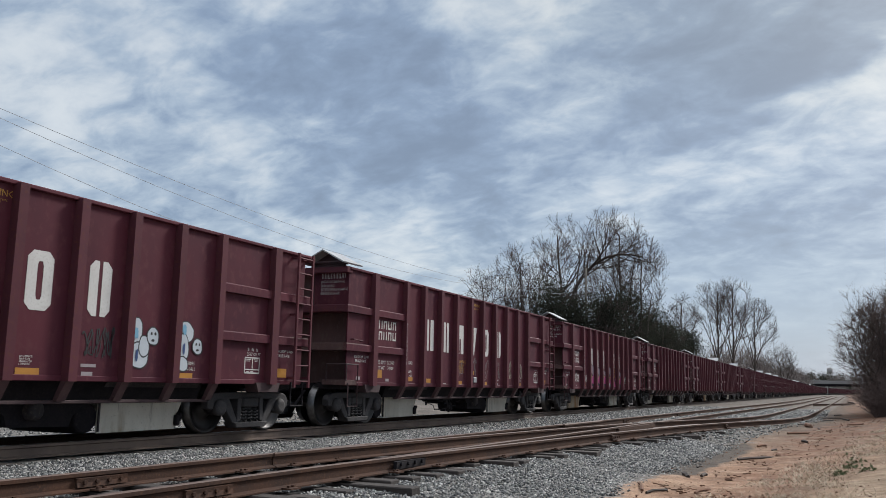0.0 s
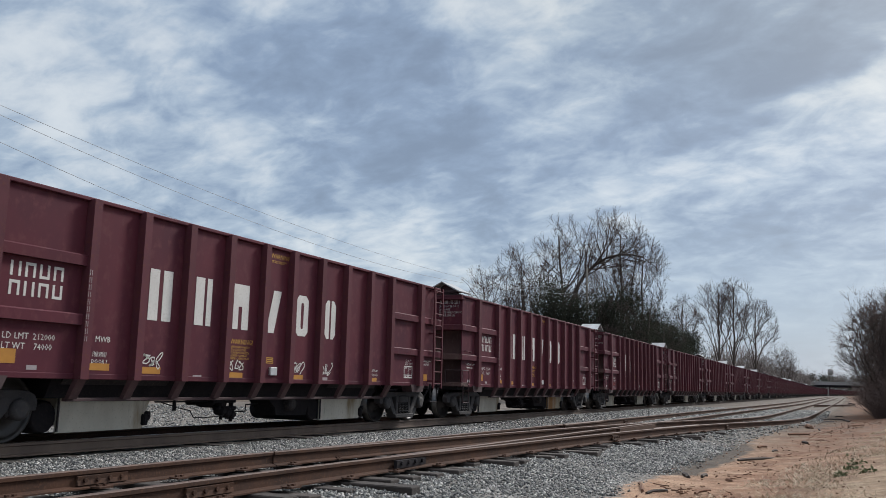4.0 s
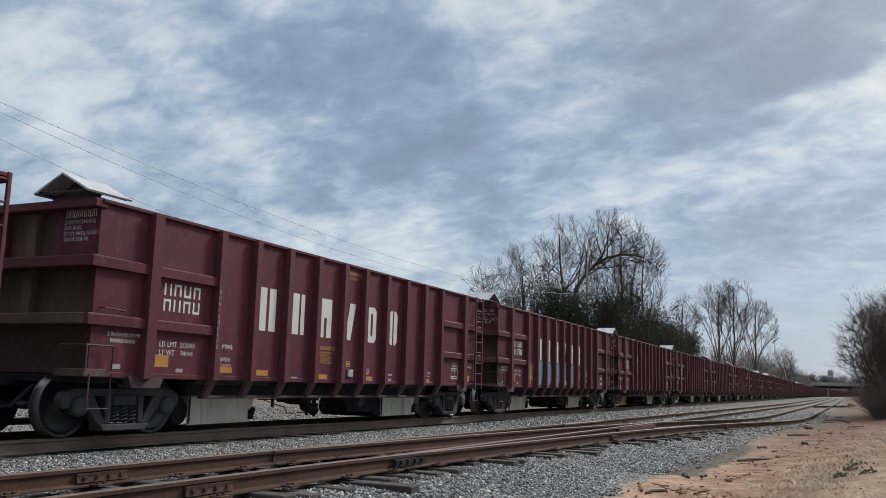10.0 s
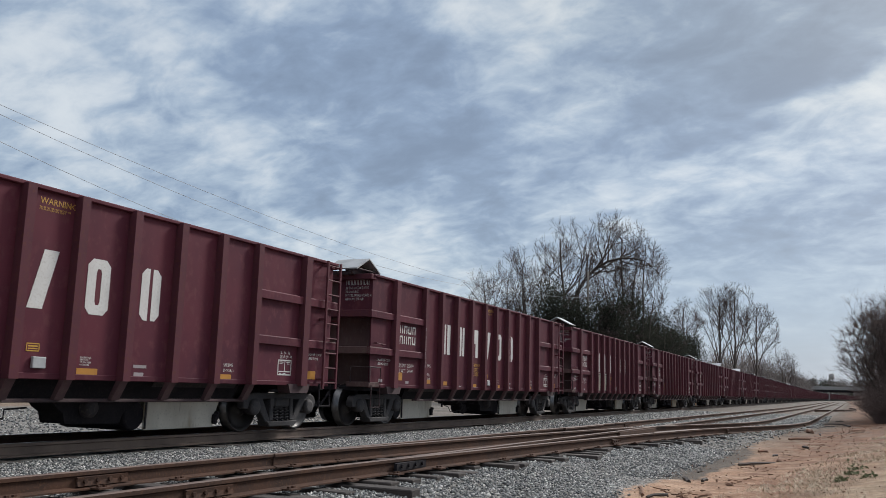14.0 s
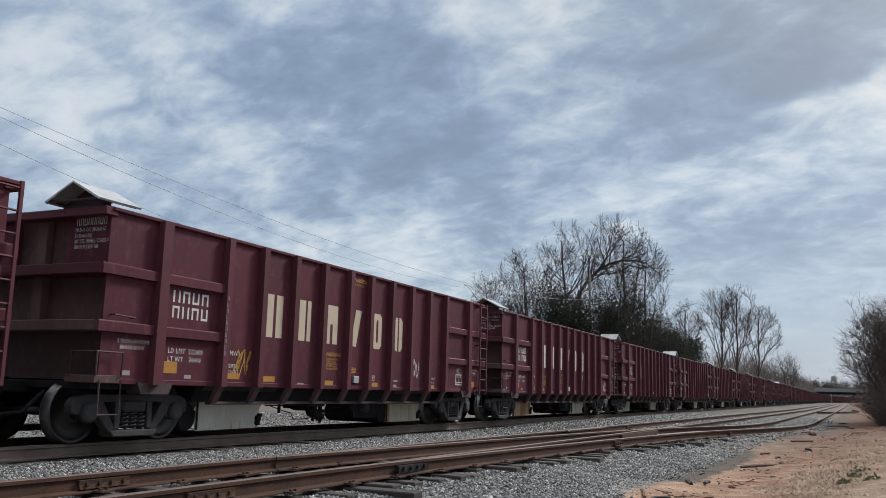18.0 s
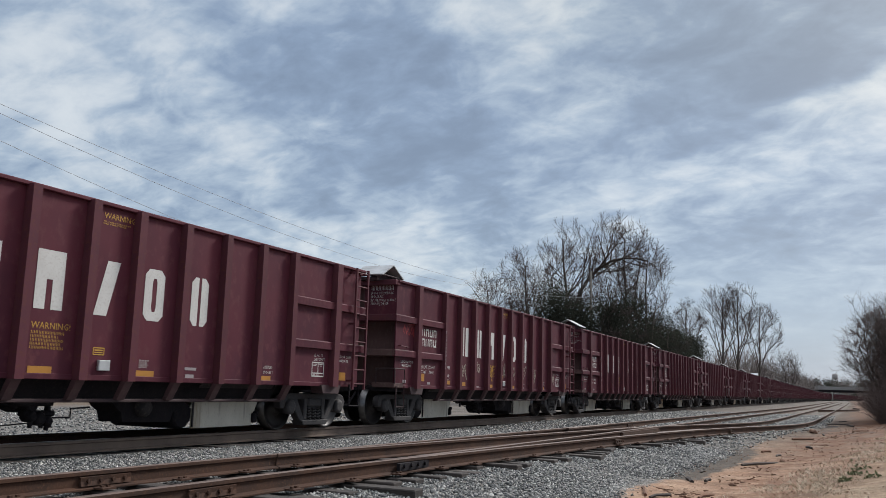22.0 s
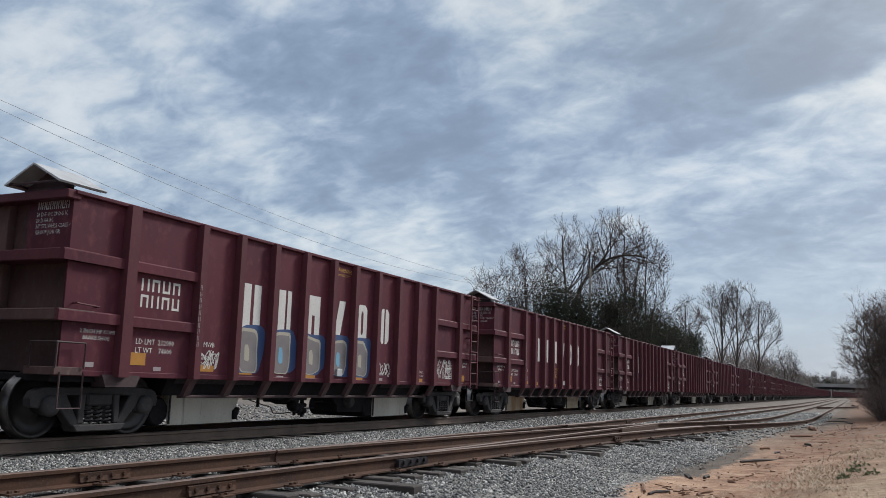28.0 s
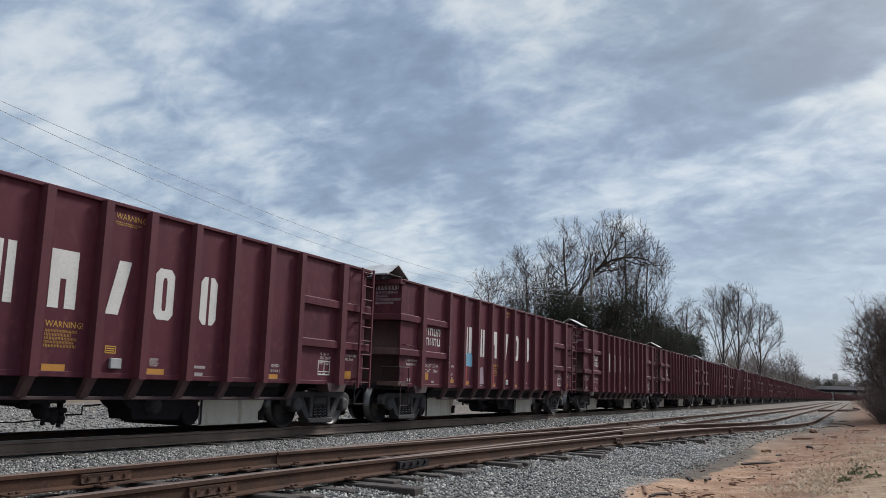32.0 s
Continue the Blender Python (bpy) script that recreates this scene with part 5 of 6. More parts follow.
    for x0, x1, y0, y1 in ((0.05, 0.18, 0.24, 0.252), (0.05, 0.15, 0.215, 0.225), (0.27, 0.39, 0.24, 0.252), (0.29, 0.37, 0.21, 0.22), (0.05, 0.13, 0.03, 0.042), (0.17, 0.26, 0.03, 0.042)):
        shape(bm, [(x0, y0), (x1, y0), (x1, y1), (x0, y1)], 0.0)
    tagged(part("inspection_table", bm, WHITE, car), kind="stuff").matrix_basis = on_side(5.345, 1.055)
    writing("volume_stencil", "IL  46  11", 0.08, WHITE, car, on_side(5.42, 1.45))
    writing("volume_stencil", "2537 CU FT", 0.08, WHITE, car, on_side(5.40, 1.37))
    writing("brake_stencil", "2 INCH HF COMP", 0.075, WHITE, car, on_side(6.24, 1.46))
    writing("brake_stencil", "BRAKE SHOE", 0.075, WHITE, car, on_side(6.28, 1.38))
    rect("reflector", car, 6.31, 1.0, 0.32, 0.165, YELLOW)
    # the stencil on the leading end
    ob = bars(car, [8], 0, 0, 0.62, 0.12, WHITE)
    ob.matrix_basis = Matrix.Translation((0.76, -END + 0.024, 3.17)) @ FRONT
    for i, line in enumerate(("28 D-5 OC 28 D-5 IC", "20 D-6A RC", "36\" STL WHLS CLASS C", "GROUP J DR GR")):
        writing("end_stencil", line, 0.085, WHITE, car, Matrix.Translation((0.74, -END + 0.024, 3.075 - 0.085 * i)) @ FRONT @ Matrix.Diagonal((0.80, 1, 1, 1)))


PITCH, LEAD = 15.955, 22.985
CARS = []


def scribble(car, y, z, w, h, material, seed, strokes=5):
    """A quick unreadable tag: loops and hooks of thin spray paint, side by side."""
    rng = random.Random(seed)
    bm = bmesh.new()
    for k in range(strokes):
        cx, cy = w * (k + 0.5) / strokes, h * rng.uniform(0.42, 0.58)
        a, b = w / strokes * rng.uniform(0.35, 0.75), h * rng.uniform(0.28, 0.48)
        p, q, lean, turns = rng.uniform(0, 6.28), rng.uniform(0, 6.28), rng.uniform(-0.25, 0.35), rng.choice((0.7, 1.0, 1.4))
        pts = []
        for n in range(19):
            t = 2 * math.pi * turns * n / 18
            v = b * math.sin(t + p) * (1 - 0.25 * math.sin(2.3 * t + q))
            pts.append((cx + a * math.sin(1.6 * t + q) * 0.8 + lean * v, min(max(cy + v, 0), h)))
        r = 0.007 + 0.004 * rng.random()
        left, right = [], []
        for n, (u, v) in enumerate(pts):
            (u0, v0), (u1, v1) = pts[max(n - 1, 0)], pts[min(n + 1, 18)]
            ln = math.hypot(u1 - u0, v1 - v0) + 1e-6
            nx, ny = -(v1 - v0) / ln * r, (u1 - u0) / ln * r
            left.append(bm.verts.new((u + nx, v + ny, 0.0004 * k)))
            right.append(bm.verts.new((u - nx, v - ny, 0.0004 * k)))
        for n in range(18):
            bm.faces.new((left[n], right[n], right[n + 1], left[n + 1]))
    ob = tagged(part("tag", bm, material, car), kind="stuff")
    ob.matrix_basis = on_side(y, z, 0.006)
    return ob


def blob(car, y, z, w, h, material, proud, seed, lumps=0.12, name="spray_patch", full=0.6):
    """A rounded patch of spray paint with an uneven outline."""
    rng = random.Random(seed)
    ph = [rng.uniform(0, 6.28) for _ in range(3)]
    bm = bmesh.new()
    pts = []
    for k in range(26):
        t = 2 * math.pi * k / 26
        f = 1 + lumps * (math.sin(2 * t + ph[0]) + 0.7 * math.sin(3 * t + ph[1]) + 0.4 * math.sin(5 * t + ph[2])) / 2
        c, s = math.cos(t), math.sin(t)
        pts.append((w / 2 + math.copysign(abs(c) ** full, c) * w / 2 * f, h / 2 + math.copysign(abs(s) ** full, s) * h / 2 * f))
    shape(bm, [(min(max(u, 0), w), min(max(v, 0), h)) for u, v in pts])
    ob = part(name, bm, material, car)
    ob.matrix_basis = on_side(y, z, proud)
    return ob


def polygon(car, y, z, points, material, proud):
    bm = bmesh.new()
    shape(bm, points)
    ob = part("spray_patch", bm, material, car)
    ob.matrix_basis = on_side(y, z, proud)


def recolour(car, name, which, material, label=""):
    obs = [o for o in car.children if o.name.split(".")[0] == name]
    for i in which:
        obs[i].data = obs[i].data.copy()
        obs[i].data.materials[0] = material
        if label:
            obs[i]["label"] = label


def paint(k, car):
    """What sets some of the cars apart."""
    R = RIBS
    if k == -1:
        # two round-headed pale figures with dark outlines and small faces
        for i, forms in ((8, ((0.10, 1.40, 0.24, 0.44), (0.13, 1.08, 0.36, 0.38), (0.30, 1.26, 0.20, 0.30), (0.46, 1.44, 0.23, 0.26))),
                         (9, ((0.14, 1.52, 0.34, 0.32), (0.14, 1.22, 0.24, 0.42), (0.12, 1.06, 0.26, 0.22), (0.48, 1.34, 0.22, 0.24)))):
            for n, (u, v, w, h) in enumerate(forms):
                blob(car, R[i] + u - 0.02, v - 0.02, w + 0.04, h + 0.04, BLACK, 0.005 + 0.002 * n, i + n, 0.10, full=0.95)
                blob(car, R[i] + u, v, w, h, PALEBLUE, 0.006 + 0.002 * n, i + n, 0.10, full=0.95)
            u, v, w, h = forms[3]
            for a, b, c, d in ((0.25, 0.55, 0.18, 0.2), (0.6, 0.55, 0.18, 0.2), (0.35, 0.18, 0.3, 0.16)):
                blob(car, R[i] + u + a * w, v + b * h, c * w, d * h, BLACK, 0.0145, n, 0.1, full=1.0)
            blob(car, R[i] + forms[0][0] + 0.07, forms[0][1] + 0.12, 0.10, 0.16, SKYBLUE, 0.0145, 5, 0.2, full=1.0)
            blob(car, R[i] + forms[1][0] + 0.10, forms[1][1] + 0.10, 0.06, 0.18, NAVY, 0.0145, 6, 0.2, full=1.0)
        scribble(car, R[7] + 0.25, 1.2, 0.55, 0.45, BLACK, 3, 8)
    elif k == 0:
        for i, n in ((4, 2), (5, 2), (6, 3), (7, 2), (8, 4), (9, 6)):
            scribble(car, R[i] + 0.22, 1.1, 0.42, 0.62, SILVER if i < 8 else BONE, i, n)
    elif k == 1:
        for i in range(2, 9):
            rng = random.Random(i)
            f = 1.0 if i < 8 else 0.62
            if i == 6:
                polygon(car, R[i], 0.965, [(0.075, 0), (0.915, 0), (0.84, 0.2), (0.915, 0.56), (0.62, 0.26), (0.36, 0.24), (0.075, 0.60)], BLACK, 0.005)
                polygon(car, R[i], 0.965, [(0.075, 0.02), (0.90, 0.02), (0.82, 0.2), (0.90, 0.50), (0.62, 0.22), (0.36, 0.20), (0.075, 0.54)], PINK, 0.007)
                writing("warning_stencil", "WARNING!", 0.125, YPAINT, car, on_side(R[i] + 0.2, 1.72))
                bars(car, [11, 9, 11, 10, 11], R[i] + 0.18, 1.65, 0.58, 0.045, YPAINT)
                continue
            a, b = 0.075, 0.915 if i < 8 else 0.5
            left, right = (0.78 + rng.uniform(0, 0.24)) * f, (0.66 + rng.uniform(0, 0.24)) * f
            mid = rng.uniform(0.35, 0.55)
            polygon(car, R[i], 0.965, [(a, 0), (b, 0), (b, right), (mid + 0.1, right + 0.1), (mid, left - 0.04), (a, left)], BLACK, 0.005)
            polygon(car, R[i], 0.965, [(a + 0.03, 0.50 * f), (b - 0.03, 0.46 * f), (b - 0.03, right - 0.03), (mid + 0.1, right + 0.06), (mid, left - 0.08), (a + 0.03, left - 0.03)], LILAC, 0.007)
            polygon(car, R[i], 0.965, [(a + 0.02, 0.02), (b - 0.25, 0.02), (mid, 0.20), (b - 0.05, 0.14), (b - 0.03, 0.52 * f), (mid + 0.05, 0.46 * f), (a + 0.02, 0.56 * f)], PINK, 0.009)
            polygon(car, R[i], 0.965, [(a + 0.12, 0.34), (mid, 0.24), (mid + 0.02, 0.32), (b - 0.14, 0.50), (mid - 0.04, 0.66 * f), (mid - 0.02, 0.46)], BLACK, 0.011)
            for n in range(5):
                blob(car, R[i] + mid - 0.12 + 0.085 * n, 1.29 + 0.02 * n + rng.uniform(-0.03, 0.05), 0.05 + 0.025 * (n == 3), 0.06, GOLD, 0.013, n, 0.1)
        for y in (-5.5, -4.3, R[8] + 0.52, R[9] + 0.2):
            scribble(car, y, 1.15, 0.55, 0.35, WHITE, int(y * 10), 5)
    elif k == 2:
        for i in (2, 4, 6, 7):
            scribble(car, R[i] + 0.2, 1.05, 0.4, 0.25, WHITE, i, 3)
    elif k == 4:
        scribble(car, R[2] + 0.25, 1.45, 0.4, 0.35, BONE, 8, 4)
        scribble(car, -5.4, 1.05, 0.4, 0.2, RED, 9, 4)
    elif k == 7:
        for i in range(2, 7):
            w = 0.66 if i != 5 else 0.5
            blob(car, R[i] + 0.08, 0.965, w + 0.10, 0.90, BONE, 0.005, i, 0.10)
            blob(car, R[i] + 0.10, 0.97, w + 0.05, 0.86, BLACK, 0.007, i, 0.10)
            blob(car, R[i] + 0.11, 0.975, w, 0.81, TEAL, 0.009, i, 0.10)
            blob(car, R[i] + 0.30, 1.22, 0.13, 0.24, NAVY, 0.011, i + 9, 0.2)
        for y, m in ((R[7] + 0.2, YPAINT), (R[8] + 0.2, BONE), (R[1] + 0.3, YPAINT), (R[1] + 0.1, BONE)):
            scribble(car, y, 1.1, 0.5, 0.6, m, int(y * 7), 7)
    elif k == 10:
        for i in (2, 3):
            polygon(car, R[i], 0.97, [(0.08, 0), (0.83, 0), (0.90, 0.74), (0.52, 0.76), (0.46, 0.68), (0.10, 0.76)], WHITE, 0.005)
            polygon(car, R[i], 0.97, [(0.09, 0.0), (0.81, 0.0), (0.88, 0.71), (0.54, 0.73), (0.46, 0.64), (0.11, 0.73)], BLACK, 0.007)
            polygon(car, R[i], 0.97, [(0.10, 0.02), (0.28, 0.02), (0.30, 0.10), (0.50, 0.10), (0.52, 0.02), (0.76, 0.02), (0.83, 0.67), (0.58, 0.69), (0.54, 0.36), (0.26, 0.36), (0.27, 0.68), (0.12, 0.70)], BONE, 0.009)
        scribble(car, R[6] + 0.3, 1.4, 0.3, 0.3, RED, 4, 4)
    elif k == 11:
        recolour(car, "white_block", range(6), CREAM, "tall cream painted block")
        recolour(car, "chute_plate", (2,), RUSTY_CHUTE, "rust-streaked steel discharge chute")
        scribble(car, R[8] + 0.2, 1.15, 0.4, 0.5, WHITE, 5, 5)
        scribble(car, R[1] + 0.4, 1.05, 0.4, 0.5, YPAINT, 6, 5)
    elif k == 12:
        scribble(car, R[2] + 0.15, 1.1, 0.6, 0.5, YPAINT, 5, 8)
        scribble(car, R[7] + 0.2, 1.2, 0.35, 0.5, BONE, 6, 5)
        recolour(car, "chute_plate", (0,), RUSTY_CHUTE, "rust-streaked steel discharge chute")
    elif k == 14:
        for i in range(2, 9):
            scribble(car, R[i] + 0.2, 1.15 + 0.1 * (i % 2), 0.42, 0.45, BONE if i != 4 else YPAINT, i + 20, 2 + i % 3)
        scribble(car, -6.75, 2.1, 0.6, 0.35, RED, 30, 6)
        scribble(car, R[10] + 0.3, 1.1, 0.35, 0.4, BONE, 31, 5)
    elif k == 15:
        scribble(car, R[8] + 0.2, 1.2, 0.5, 0.3, BONE, 41, 5)
    elif k == 17:
        for i in range(2, 7):
            blob(car, R[i] + 0.05, 1.0, 0.86, 0.86, NAVY, 0.005, i, 0.14)
            blob(car, R[i] + 0.12, 1.01, 0.62, 0.78, BONE, 0.007, i + 3, 0.14)
            blob(car, R[i] + 0.15, 1.03, 0.55, 0.70, SILVER, 0.009, i + 3, 0.14)
            blob(car, R[i] + 0.33, 1.20, 0.14, 0.30, SKYBLUE if i % 2 else BONE, 0.011, i + 7, 0.2)
        for y in (-4.35, R[7] + 0.3):
            scribble(car, y, 1.05, 0.5, 0.3, WHITE, int(y * 9), 6)
        scribble(car, R[10] + 0.3, 1.05, 0.9, 0.5, WHITE, 51, 9)
    elif k == 18:
        blob(car, R[6] + 0.34, 2.02, 0.18, 0.36, BLACK, 0.008, 3, 0.2)
        recolour(car, "chute_plate", (0, 2), RUSTY_CHUTE, "rust-streaked steel discharge chute")
    elif k == 20:
        polygon(car, R[2], 1.0, [(0.12, 0), (0.42, 0), (0.46, 0.55), (0.16, 0.5)], RED, 0.005)
        blob(car, R[2] + 0.35, 1.45, 0.45, 0.42, SKYBLUE, 0.007, 3, 0.2)
        polygon(car, R[3], 1.0, [(0.1, 0), (0.7, 0), (0.6, 0.5), (0.2, 0.45)], LILAC, 0.005)
        polygon(car, R[4], 1.0, [(0.1, 0), (0.5, 0), (0.4, 0.55), (0.15, 0.5)], RED, 0.005)
    if k in (4, 5, 7, 8, 9, 13, 14, 20):
        # on these the peaked cover stands crosswise
        about = Matrix.Translation((COVER_X, -END + 0.10, 0))
        for o in car.children:
            if o.name.startswith("cover_"):
                o.matrix_basis = about @ Matrix.Rotation(radians(90), 4, "Z") @ about.inverted()
    if k in (1, 3, 8, 16):
        recolour(car, "chute_plate", (2,) if k == 3 else (0,), RUSTY_CHUTE, "rust-streaked steel discharge chute")


LABELS = {-1: "oxide-red gondola car with pale spray-painted figures on its ribbed side", 1: "oxide-red gondola car sprayed with pink and lilac graffiti",
          7: "oxide-red gondola car sprayed with teal bubble graffiti", 11: "oxide-red gondola car with cream painted blocks and rusty chutes",
          14: "oxide-red gondola car with thin white spray tags", 17: "oxide-red gondola car sprayed with blue and silver graffiti",
          20: "oxide-red gondola car sprayed with red and light blue graffiti"}


def plain_car():
    """A car that stays hundreds of metres off: its pieces of one paint are joined."""
    car = build_car(False)
    kinds = ("rib", "gusset", "ledge", "end_panel", "end_ledge", "end_chord", "top_chord", "side_sill", "jacking_pad", "chute_latch", "chute_roller", "slope_sheet", "lower_sill",
             "centre_sill", "hopper", "hopper_wall", "brake_rod", "brake_valve", "coupler", "end_sill", "floor", "ladder", "reflector", "chute_plate", "cover_frame")
    heaps = {}
    for o in list(car.children):
        if o.name.split(".")[0] in kinds:
            heaps.setdefault(o.data.materials[0], []).append(o)
    for material, obs in heaps.items():
        bm = bmesh.new()
        for o in obs:
            me = o.data.copy()
            me.transform(o.matrix_basis)
            bm.from_mesh(me)
            bpy.data.meshes.remove(me)
            bpy.data.objects.remove(o)
        tagged(part("framing", bm, material, car), kind="stuff")
    return car


def build_train():
    base, far, plain = build_car(True), build_car(False), plain_car()
    for k in range(-1, 66):
        src = base if k < 22 else far if k < 30 else plain
        if k in (-1, 22, 30):
            car = src
            car.matrix_basis = pose(MAIN_X, LEAD + PITCH * k, 0)
        else:
            car = copy_thing(src, pose(MAIN_X, LEAD + PITCH * k, 0))
        CARS.append(car)
    for k, car in enumerate(CARS, -1):
        paint(k, car)
        if k in LABELS:
            tagged(car, LABELS[k])


build_train()


# ---- trees ----
def sticks(name, segs, material, parent=None, sides=3):
    """Tapered sticks in one mesh; segs: rows of start, end, start radius, end radius."""
    s = np.asarray(segs, dtype=float)
    p0, p1, r0, r1 = s[:, 0:3], s[:, 3:6], s[:, 6:7], s[:, 7:8]
    d = p1 - p0
    d /= np.linalg.norm(d, axis=1, keepdims=True) + 1e-9
    a = np.cross(d, (0.31, 0.83, 0.46))
    a /= np.linalg.norm(a, axis=1, keepdims=True) + 1e-9
    b = np.cross(d, a)
    rings = []
    for p, r in ((p0, r0), (p1, r1)):
        for k in range(sides):
            t = 2 * math.pi * k / sides
            rings.append(p + r * (math.cos(t) * a + math.sin(t) * b))
    verts = np.stack(rings, 1).reshape(-1, 3)
    base = np.arange(len(s))[:, None, None] * (2 * sides)
    k = np.arange(sides)
    quad = np.stack([k, (k + 1) % sides, (k + 1) % sides + sides, k + sides], 1)[None]
    return quick_mesh(name, verts, (base + quad).reshape(-1, 4), material, parent)


def crown_points(rng, count, blobs):
    """Points inside ellipsoids (x, y, z, rx, rz), fuller towards their shells."""
    pts = []
    for x, y, z, rx, rz in blobs:
        n = int(count * rx * rx * rz / sum(b[3] ** 2 * b[4] for b in blobs)) + 12
        v = rng.normal(0, 1, (n, 3))
        v /= np.linalg.norm(v, axis=1, keepdims=True)
        v *= rng.uniform(0.12, 1.0, (n, 1)) ** 0.55 * (1 + 0.12 * rng.normal(0, 1, (n, 1)))
        pts.append(np.array((x, y, z)) + v * np.array((rx, rx, rz)))
    return np.concatenate(pts)


def skeleton(rng, stems, pts, twig, twigs, thick):
    """Limbs that reach for every point from the nearest limb already grown, then fine twigs at their ends."""
    nodes, parent = [], []
    for stem in stems:
        for i, q in enumerate(stem):
            nodes.append(np.array(q, float))
            parent.append(len(nodes) - 2 if i else -1)
    n0 = len(nodes)
    cap = n0 + 3 * len(pts)
    N = np.zeros((cap, 3))
    N[:n0] = nodes
    P = np.full(cap, -1)
    P[:n0] = parent
    n = n0
    run = np.zeros(cap)
    for i in range(1, n0):
        run[i] = run[P[i]] + np.linalg.norm(N[i] - N[P[i]]) if P[i] >= 0 else 0
    base = np.mean([s[0] for s in stems], axis=0)
    for q in pts[np.argsort(np.linalg.norm(pts - base, axis=1))]:
        v = N[:n] - q
        ln = np.sqrt((v * v).sum(1))
        cost = ln + 0.5 * (run[:n] + ln) + np.maximum(v[:, 2] + 0.1, 0) * 0.9
        j = int(cost.argmin())
        st = q - N[j]
        far = ln[j]
        for f in (0.35, 0.7, 1.0):
            bend = rng.normal(0, 0.035, 3) * far
            bend[2] -= 0.05 * far * math.sin(math.pi * f)
            N[n] = N[j] + st * f + (bend if f < 1 else 0)
            P[n] = n - 1 if f > 0.4 else j
            run[n] = run[j] + far * f
            n += 1
    load = np.ones(n)
    for i in range(n - 1, -1, -1):
        if P[i] >= 0:
            load[P[i]] += load[i]
    rad = thick * 0.8 * load ** 0.42
    i = np.arange(n)[P[:n] >= 0]
    j = P[i]
    limbs = np.concatenate([N[j], N[i], np.minimum(rad[j], rad[i] * 1.35)[:, None], rad[i][:, None]], 1)
    tips = N[n0 + 2:n:3]
    d = tips - N[n0 + 1:n:3]
    d /= np.linalg.norm(d, axis=1, keepdims=True) + 1e-9
    fine = []
    for k in range(twigs):
        w = d + rng.normal(0, 0.55, d.shape) + np.array((0, 0, 0.12))
        w /= np.linalg.norm(w, axis=1, keepdims=True)
        ln = rng.uniform(0.5, 1.3, (len(tips), 1)) * twig
        m = tips + w * ln * 0.5
        w2 = w + rng.normal(0, 0.25, d.shape) + np.array((0, 0, 0.05))
        e = m + w2 * ln * 0.5
        r = thick * 0.75
        o = np.ones((len(tips), 1))
        fine += [np.concatenate([tips, m, o * r, o * r * 0.7], 1), np.concatenate([m, e, o * r * 0.7, o * r * 0.4], 1)]
    return limbs, np.concatenate(fine) if fine else None


def bare_tree(label, x, y, stems, blobs, seed, count=500, twig=1.0, twigs=8, thick=0.009, skin=None):
    rng = np.random.default_rng(seed)
    root = tagged(new("bare_tree"), label, "tree", "leafless trees")
    root.location = (x, y, ground_z(x, y) - 0.1)
    limbs, fine = skeleton(rng, stems, crown_points(rng, count, blobs), twig, twigs, thick)
    sticks("trunk", limbs, BARK, root, 4)
    sticks("crown", fine, skin or TWIG, root, 3)
    return root


def upright(h, x0=0.0, x1=0.0, n=6, y1=0.0):
    """A trunk from the root to height h, ending x1 aside."""
    return [(x0 + (x1 - x0) * (i / n) ** 1.3 + 0.08 * math.sin(i * 2.1), y1 * i / n, h * i / n) for i in range(n + 1)]


def leaf_cloud(rng, centres, reach, count, leaf):
    c = centres[rng.integers(len(centres), size=count)] + rng.normal(0, 1, (count, 3)) * reach
    a, b = rng.normal(0, leaf, (count, 3)), rng.normal(0, leaf, (count, 3))
    return np.stack([c, c + a, c + a + b, c + b], 1).reshape(-1, 3), np.arange(4 * count).reshape(-1, 4)


def evergreen(label, x, y, w, h, seed, count, leaf, low=0.0):
    """A trunk and a crown of many small leaves in uneven clumps."""
    rng = np.random.default_rng(seed)
    root = tagged(new("evergreen_tree"), label, "tree", "evergreen trees")
    root.location = (x, y, ground_z(x, y) - 0.1)
    n = 90
    z = low + rng.beta(1.3, 1.5, n) * (h - low)
    r = w * (1.05 - 0.85 * (z / h) ** 1.6) * np.sqrt(rng.uniform(0.05, 1, n))
    t = rng.uniform(0, 2 * math.pi, n)
    centres = np.stack([r * np.cos(t), r * np.sin(t), z], 1)
    limbs, _ = skeleton(rng, [upright(h * 0.8)], centres, 1, 0, 0.02)
    sticks("trunk", limbs, BARK, root, 4)
    v, f = leaf_cloud(rng, centres, 0.075 * h, count, leaf)
    v[:, 2] = np.abs(v[:, 2])
    quick_mesh("crown", v, f, EVERGREEN, root)
    return root


def unit(v):
    return v / (np.linalg.norm(v, axis=-1, keepdims=True) + 1e-9)


def turned(rng, d, mean, sd):
    """Directions turned away from d by about mean degrees, to any side."""
    q = unit(np.cross(d, rng.normal(0, 1, d.shape)))
    a = np.radians(rng.normal(mean, sd, (len(d), 1)))
    return d * np.cos(a) + q * np.sin(a)


